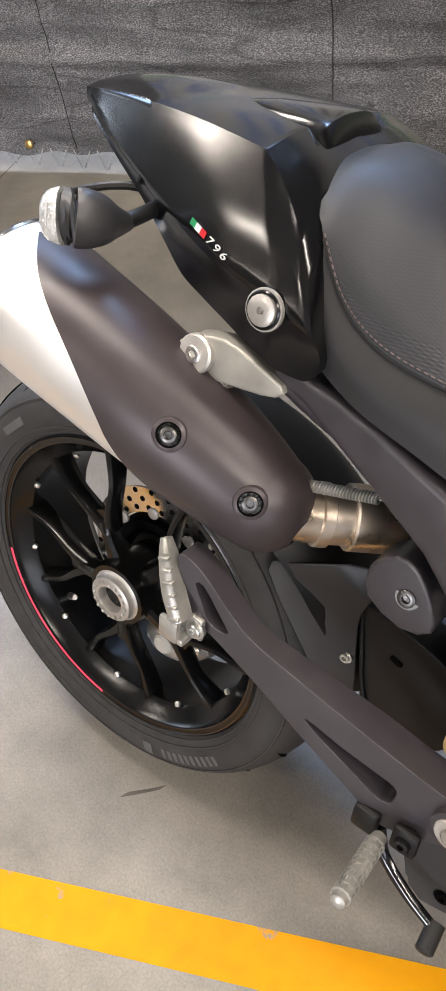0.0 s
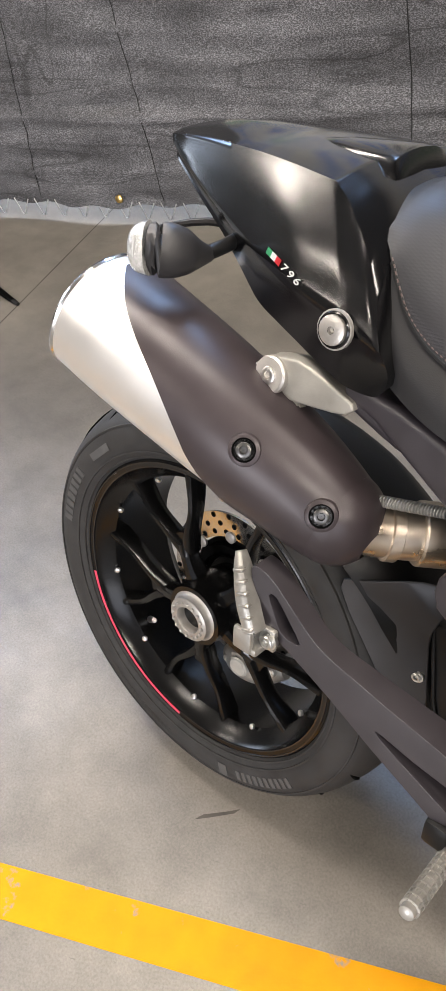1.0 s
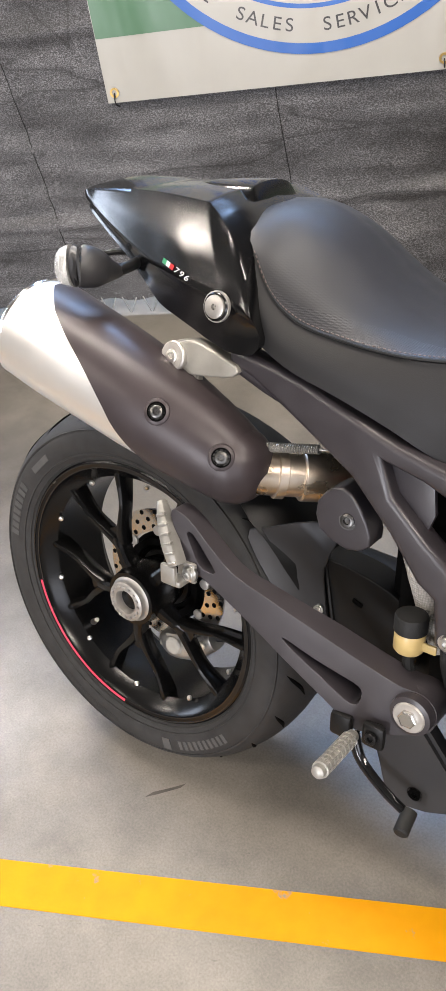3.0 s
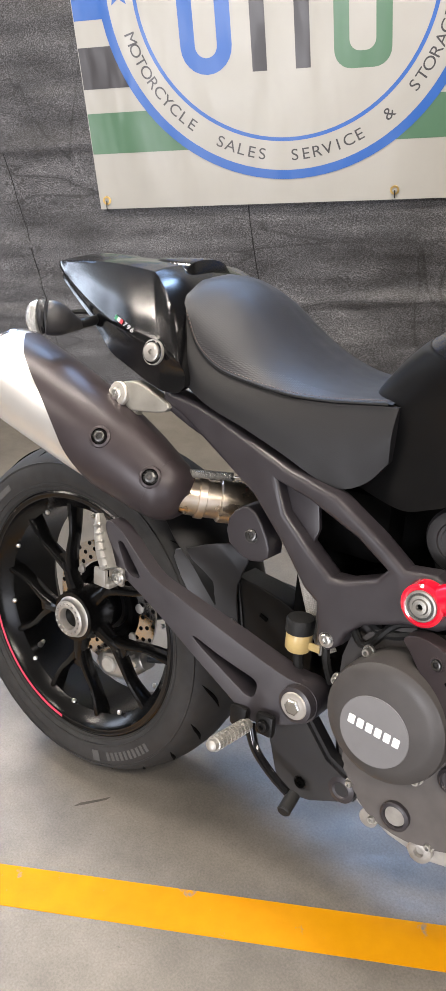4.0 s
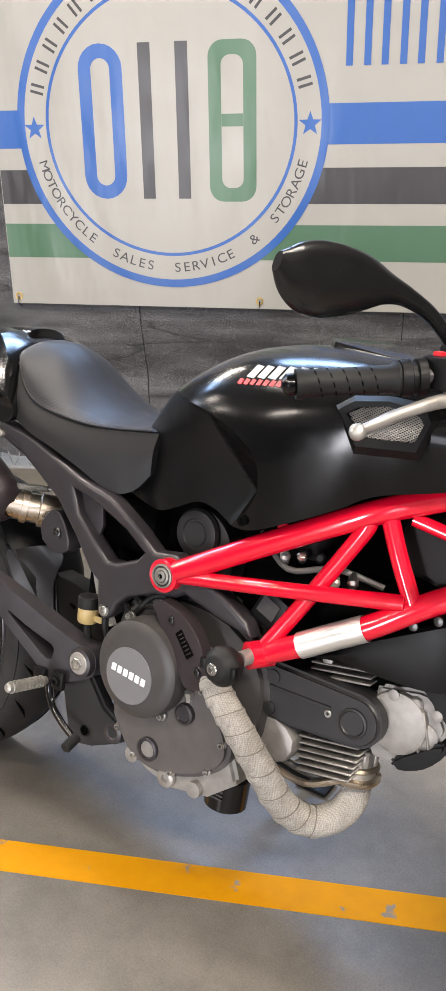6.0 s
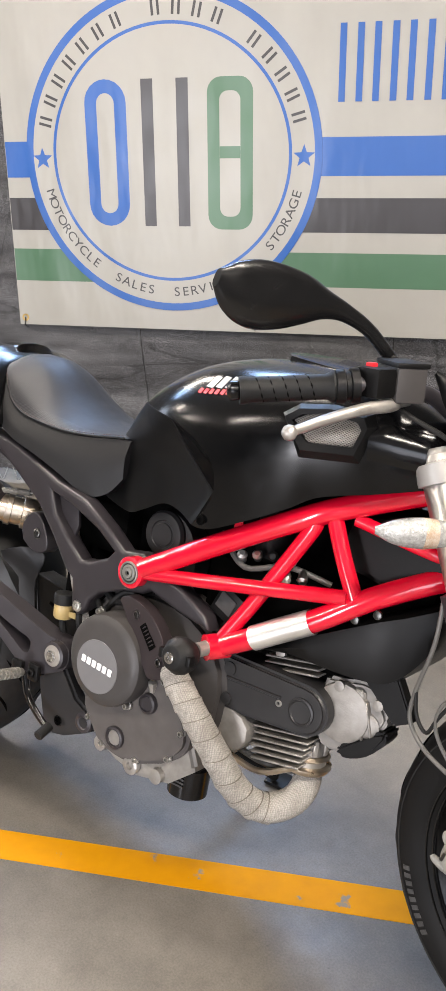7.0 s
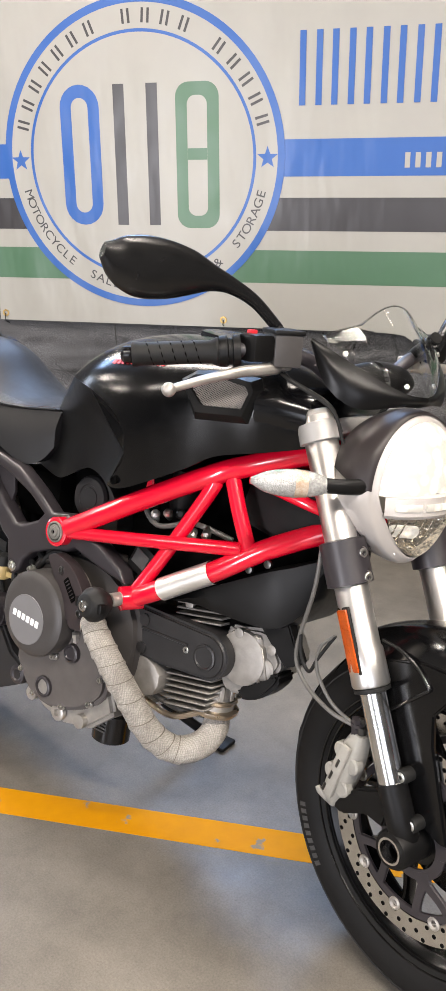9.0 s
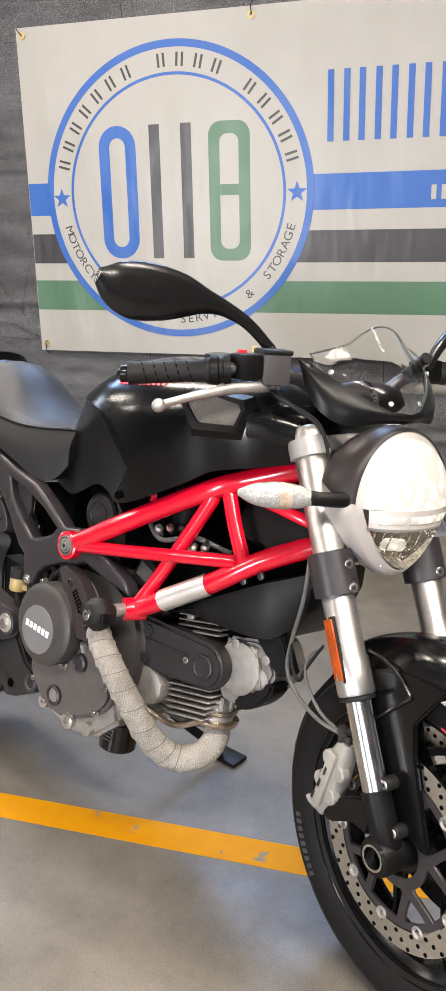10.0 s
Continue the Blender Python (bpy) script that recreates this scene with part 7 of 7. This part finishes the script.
    # added glow inside the lower reflector, to brighten it
    fpart("bulb", lathe([(0, 0.010), (0.02, 0.010), (0.026, 0.004)], toward(hc - fwd * 0.01 - upv * 0.062, fwd), 14), M_BULB, low_l, "glowing bulb added to brighten the lower reflector")
    bar = []
    for yy in np.linspace(-0.083, 0.083, 25):
        d = lerp([(0.0, 0.060), (0.027, 0.057), (0.05, 0.048), (0.068, 0.036), (0.086, 0.020)], abs(yy))
        bar.append([hc + fwd * (d + e) + V((0, float(yy) * w, 0)) - upv * dz for dz, e, w in ((-0.002, -0.012, 1.0), (0.001, 0.0, 1.0), (0.030, -0.002, 0.97), (0.036, -0.014, 0.95))])
    fpart("divider", loft(bar, False, False), M_HLSHELL, hl, "silver bar between the two lamps")
    for pts in (((-0.072, 0.034), (-0.060, 0.043), (-0.045, 0.051), (-0.036, 0.055)), ((-0.029, 0.057), (0.0, 0.061), (0.029, 0.057)), ((0.036, 0.055), (0.045, 0.051), (0.060, 0.043), (0.072, 0.034))):
        fpart("position_light", tube([hc + fwd * d + V((0, y, 0)) - upv * 0.016 for y, d in pts], 0.0058, 6, 3, flat=0.002, up=(1, 0, 0)), M_BULB, hl, "lit position light strip")

    # fly screen
    lo = [(0.0, 1.322, 0.0, 0.938), (0.3, 1.314, 0.04, 0.939), (0.6, 1.287, 0.102, 0.935), (0.8, 1.247, 0.131, 0.967), (1.0, 1.210, 0.132, 1.027)]
    hi = [(0.0, 1.336, 0.0, 0.955), (0.3, 1.322, 0.036, 0.961), (0.6, 1.286, 0.085, 0.989), (0.8, 1.255, 0.111, 1.010), (1.0, 1.212, 0.131, 1.033)]
    lo, hi = ([tuple(float(c2) for c2 in q) for q in spline(t, 4)] for t in (lo, hi))

    def cowl_fn(u, v):
        q = -1 + 2 * v
        a = [lerp([(t[0], t[k]) for t in lo], abs(q)) for k in (1, 2, 3)]
        b = [lerp([(t[0], t[k]) for t in hi], abs(q)) for k in (1, 2, 3)]
        bulge = 0.006 * math.sin(math.pi * u)
        return V((a[0] + (b[0] - a[0]) * u + bulge, math.copysign(a[1] + (b[1] - a[1]) * u + bulge * abs(q), q), a[2] + (b[2] - a[2]) * u))

    bm = bmesh.new()
    P = [[bm.verts.new(cowl_fn(i / 8, j / 36)) for j in range(37)] for i in range(9)]
    for i in range(8):
        for j in range(36):
            bm.faces.new((P[i][j], P[i + 1][j], P[i + 1][j + 1], P[i][j + 1]))
    bmesh.ops.recalc_face_normals(bm, faces=bm.faces)
    bmesh.ops.solidify(bm, geom=list(bm.faces), thickness=0.004)
    fly = fpart("fly_screen", bm, M_KNEE, label="gloss black fly screen with clear shield", sharp=60)

    def shield(u, v):
        q = -1 + 2 * v
        a = [lerp([(t[0], t[k]) for t in hi], abs(q) * 0.92) for k in (1, 2, 3)]
        q2 = abs(q)
        top = (1.254 - 0.030 * q2 * q2, 0.122 * q2, 1.087 - 0.030 * min(1.0, q2 / 0.5) ** 2 - 0.018 * max(0.0, q2 - 0.5) / 0.5)
        u2 = u
        return V((a[0] + (top[0] - a[0]) * u2 + 0.010 * math.sin(math.pi * u), math.copysign(a[1] + (top[1] - a[1]) * u2, q), a[2] - 0.004 + (top[2] - a[2] + 0.004) * u2))

    bm = bmesh.new()
    P = [[bm.verts.new(shield(i / 16, j / 32)) for j in range(33)] for i in range(17)]
    for i in range(16):
        for j in range(32):
            bm.faces.new((P[i][j], P[i + 1][j], P[i + 1][j + 1], P[i][j + 1]))
    bmesh.ops.recalc_face_normals(bm, faces=bm.faces)
    bmesh.ops.solidify(bm, geom=list(bm.faces), thickness=0.003)
    ws = fpart("windshield", bm, M_CLEAR, fly, "clear plastic windshield", 60)
    ws.visible_shadow = False
    rim = [shield(u, 0.0) for u in np.linspace(0, 1, 9)] + [shield(1, v) for v in np.linspace(0.05, 0.95, 16)] + [shield(u, 1.0) for u in np.linspace(1, 0, 9)]
    fpart("shield_edge", tube(rim, 0.0013, 6), M_CLEAR, fly)
    for v, u in ((0.08, 0.25), (0.92, 0.25), (0.36, 0.12), (0.64, 0.12)):
        p = shield(u, v)
        fpart("screw", lathe([(0, 0.0042), (0.0025, 0.004), (0.003, 0.0015)], toward(p, (0.7, (v - 0.5) * 2.4, 0.4)), 14), M_BOLT, fly)
    fpart("gauge_pod", tube([(1.222, -0.095, 0.960), (1.228, -0.06, 0.966), (1.232, 0, 0.970), (1.228, 0.06, 0.966), (1.222, 0.095, 0.960)], [0.006, 0.024, 0.030, 0.024, 0.006], 20, 6, flat=[0.006, 0.020, 0.024, 0.020, 0.006], power=2.4), M_PLASTIC, label="black instrument pod behind the screen")
    for s in (-1, 1):
        ind = fpart("front_indicator", tube([(1.236, 0.252 * s, 0.828), (1.254, 0.235 * s, 0.828), (1.272, 0.205 * s, 0.827), (1.290, 0.175 * s, 0.826), (1.304, 0.156 * s, 0.825)], [0.005, 0.0165, 0.0212, 0.0178, 0.009], 18, 5, flat=[0.005, 0.014, 0.017, 0.014, 0.009], up=(0.8, 0.5, 0)), M_LENSCAP, label="clear front indicator on a black stalk")
        fpart("bulb_holder", tube([(1.262, 0.236 * s, 0.828), (1.276, 0.205 * s, 0.827), (1.298, 0.168 * s, 0.826)], [0.010, 0.015, 0.010], 12, 3, flat=[0.006, 0.008, 0.006], up=(0.8, 0.5, 0)), M_REFL, ind)
        fpart("bulb", lathe([(0, 0.004), (0.006, 0.008), (0.012, 0.006), (0.015, 0.001)], toward((1.262, 0.200 * s, 0.832), (-0.6, s, 0.3)), 12), M_AMBER, ind)
        fpart("amber_window", tube([(1.2740, 0.2020 * s, 0.8269), (1.2840, 0.1855 * s, 0.8264)], [0.0217, 0.0198], 18, flat=[0.0173, 0.0158], up=(0.8, 0.5, 0)), M_AMBERGLASS, ind, "amber bulb behind the lens")
        fpart("stalk", tube([(1.300, 0.163 * s, 0.826), (1.314, 0.135 * s, 0.824), (1.320, 0.09 * s, 0.822)], [0.012, 0.012, 0.014], 12, 3, flat=[0.010, 0.010, 0.013]), M_PLASTIC, ind)

        # handlebar side
        ga, gb = V((1.056, 0.360 * s, 0.991)), V((1.136, 0.248 * s, 1.004))
        d = (ga - gb).normalized()
        gr = fpart("handlebar_grip", lathe([(0, 0.0205), (0.004, 0.0215), (0.012, 0.0175), (0.118, 0.0175), (0.124, 0.0195), (0.130, 0.019)], toward(gb, d), 28), M_RUBBER, label="black rubber handlebar grip")
        for k in range(5):
            q0 = 0.022 + 0.019 * k
            pts = []
            n1 = d.orthogonal().normalized()
            n2 = d.cross(n1)
            for j in range(7):
                q = radians(40 * j + 20 * k)
                pts.append(gb + d * (q0 + 0.003 * j) + (n1 * math.cos(q) + n2 * math.sin(q)) * 0.0174)
            fpart("grip_groove", tube(pts, 0.0012, 5), M_HOLE, gr)
        fpart("bar_end", lathe([(0.128, 0.012), (0.132, 0.0135), (0.142, 0.0135), (0.147, 0.008)], toward(gb, d), 22), M_GLOSS, gr)
        fpart("bar", tube([gb, gb - d * 0.06, (1.192, 0.12 * s, 0.998), (1.195, 0.06 * s, 0.967), (1.19, 0, 0.957)], 0.0112, 14, 5), M_CAST, gr)
        sw = fpart("switchgear", joined(lathe([(0, 0.023), (0.012, 0.024), (0.014, 0.020), (0.02, 0.020), (0.021, 0.024), (0.032, 0.024)], toward(gb, -d), 28), block((0.045, 0.04, 0.042), Matrix.Translation(gb - d * 0.055 + V((0, 0, 0.004))), 0.008)), M_PLASTIC, label="black switch housing")
        if s < 0:
            fpart("red_switch", block((0.013, 0.011, 0.008), Matrix.Translation(gb - d * 0.048 + V((0, 0, 0.027))), 0.002), M_REDPRINT, sw, "red stop switch")
            res = fpart("fluid_reservoir", block((0.070, 0.045, 0.052), Matrix.Translation((1.170, -0.152, 1.012)) @ Matrix.Rotation(radians(-25), 4, "Z"), 0.006), M_ENGINE, label="dark grey square brake fluid reservoir")
            fpart("lid", block((0.074, 0.049, 0.008), Matrix.Translation((1.170, -0.152, 1.038)) @ Matrix.Rotation(radians(-25), 4, "Z"), 0.003), M_PLASTIC, res)
        lv = fpart("lever", tube([(1.165, 0.150 * s, 0.984), (1.180, 0.19 * s, 0.982), (1.182, 0.24 * s, 0.979), (1.176, 0.30 * s, 0.968), (1.174, 0.358 * s, 0.955)], [0.013, 0.013, 0.0100, 0.008, 0.0062], 12, 5, flat=[0.011, 0.010, 0.0085, 0.007, 0.0062], up=(0, 0, 1)), M_ALU, label="silver ball-ended hand lever")
        fpart("pivot_bolt", lathe([(0, 0.011), (0.006, 0.011), (0.008, 0.009), (0.008, 0.0005)], toward((1.170, 0.166 * s, 0.990), (0, 0, 1)), 20), M_STEEL, lv, "bright lever pivot bolt")
        fpart("ball", lathe([(-0.0105, 0.001), (-0.0085, 0.006), (-0.004, 0.0098), (0, 0.0105), (0.004, 0.0098), (0.0085, 0.006), (0.0105, 0.001)], toward((1.174, 0.362 * s, 0.954), (0, s, 0)), 20), M_ALU, lv)
        fpart("perch", joined(block((0.04, 0.03, 0.022), Matrix.Translation((1.165, 0.155 * s, 0.990)), 0.006), lathe([(0, 0.012), (0.014, 0.012), (0.016, 0.008)], toward((1.172, 0.165 * s, 0.990), (0, 0, 1)), 16)), M_ALU, lv)
        # mirror: bowed stem flowing into a pointed head
        ahead = 0.125 if s > 0 else 0.0
        mir = fpart("mirror", tube([(x + ahead, y * s, z - 0.15 * ahead) for x, y, z in ((1.120, 0.118, 1.038), (1.108, 0.160, 1.078), (1.098, 0.200, 1.100), (1.092, 0.235, 1.110), (1.088, 0.275, 1.116), (1.086, 0.320, 1.118), (1.086, 0.365, 1.120), (1.088, 0.400, 1.128), (1.090, 0.426, 1.138))], [0.009, 0.010, 0.013, 0.020, 0.034, 0.043, 0.044, 0.033, 0.012], 22, 6, flat=[0.008, 0.009, 0.010, 0.013, 0.017, 0.019, 0.018, 0.014, 0.006], up=(1, 0, 0), power=2.3), M_MIRROR, label="satin black teardrop mirror")
        fpart("stem_base", tube([(1.120 + ahead, 0.118 * s, 1.040), (1.135 + ahead * 0.3, 0.140 * s, 0.998)], 0.010, 12), M_PLASTIC, mir)
    # hoses and cables
    for pts, r, m2 in (
        (((1.16, -0.14, 0.975), (1.20, -0.15, 0.965), (1.245, -0.115, 0.935), (1.262, -0.10, 0.895)), 0.0030, M_RUBBER),
        (((1.15, -0.15, 0.985), (1.20, -0.16, 0.968), (1.255, -0.12, 0.93), (1.272, -0.105, 0.88)), 0.0028, M_RUBBER),
        (((1.268, -0.125, 0.72), (1.265, -0.13, 0.648), (1.242, -0.13, 0.564), (1.239, -0.13, 0.519), (1.268, -0.13, 0.486), (1.319, -0.125, 0.463), (1.355, -0.11, 0.452)), 0.0035, M_CABLE),
        (((1.243, -0.13, 0.57), (1.250, -0.13, 0.53), (1.270, -0.13, 0.512), (1.285, -0.128, 0.54), (1.31, -0.12, 0.585)), 0.003, M_RUBBER),
        (((1.31, -0.12, 0.585), (1.288, -0.128, 0.56), (1.285, -0.128, 0.52), (1.315, -0.12, 0.475), (1.358, -0.108, 0.452)), 0.003, M_CABLE),
    ):
        fpart("cable", tube(pts, r, 8, 7), m2, label="front brake hose or cable")
    fpart("hose_union", joined(lathe([(0, 0.008), (0.03, 0.008)], toward((1.360, -0.105, 0.435), (0, -0.1, 1)), 6), lathe([(0, 0.011), (0.006, 0.011)], toward((1.360, -0.105, 0.452), (0, -0.1, 1)), 10)), M_CAST)


engine()
trellis()
tank()
front_end()
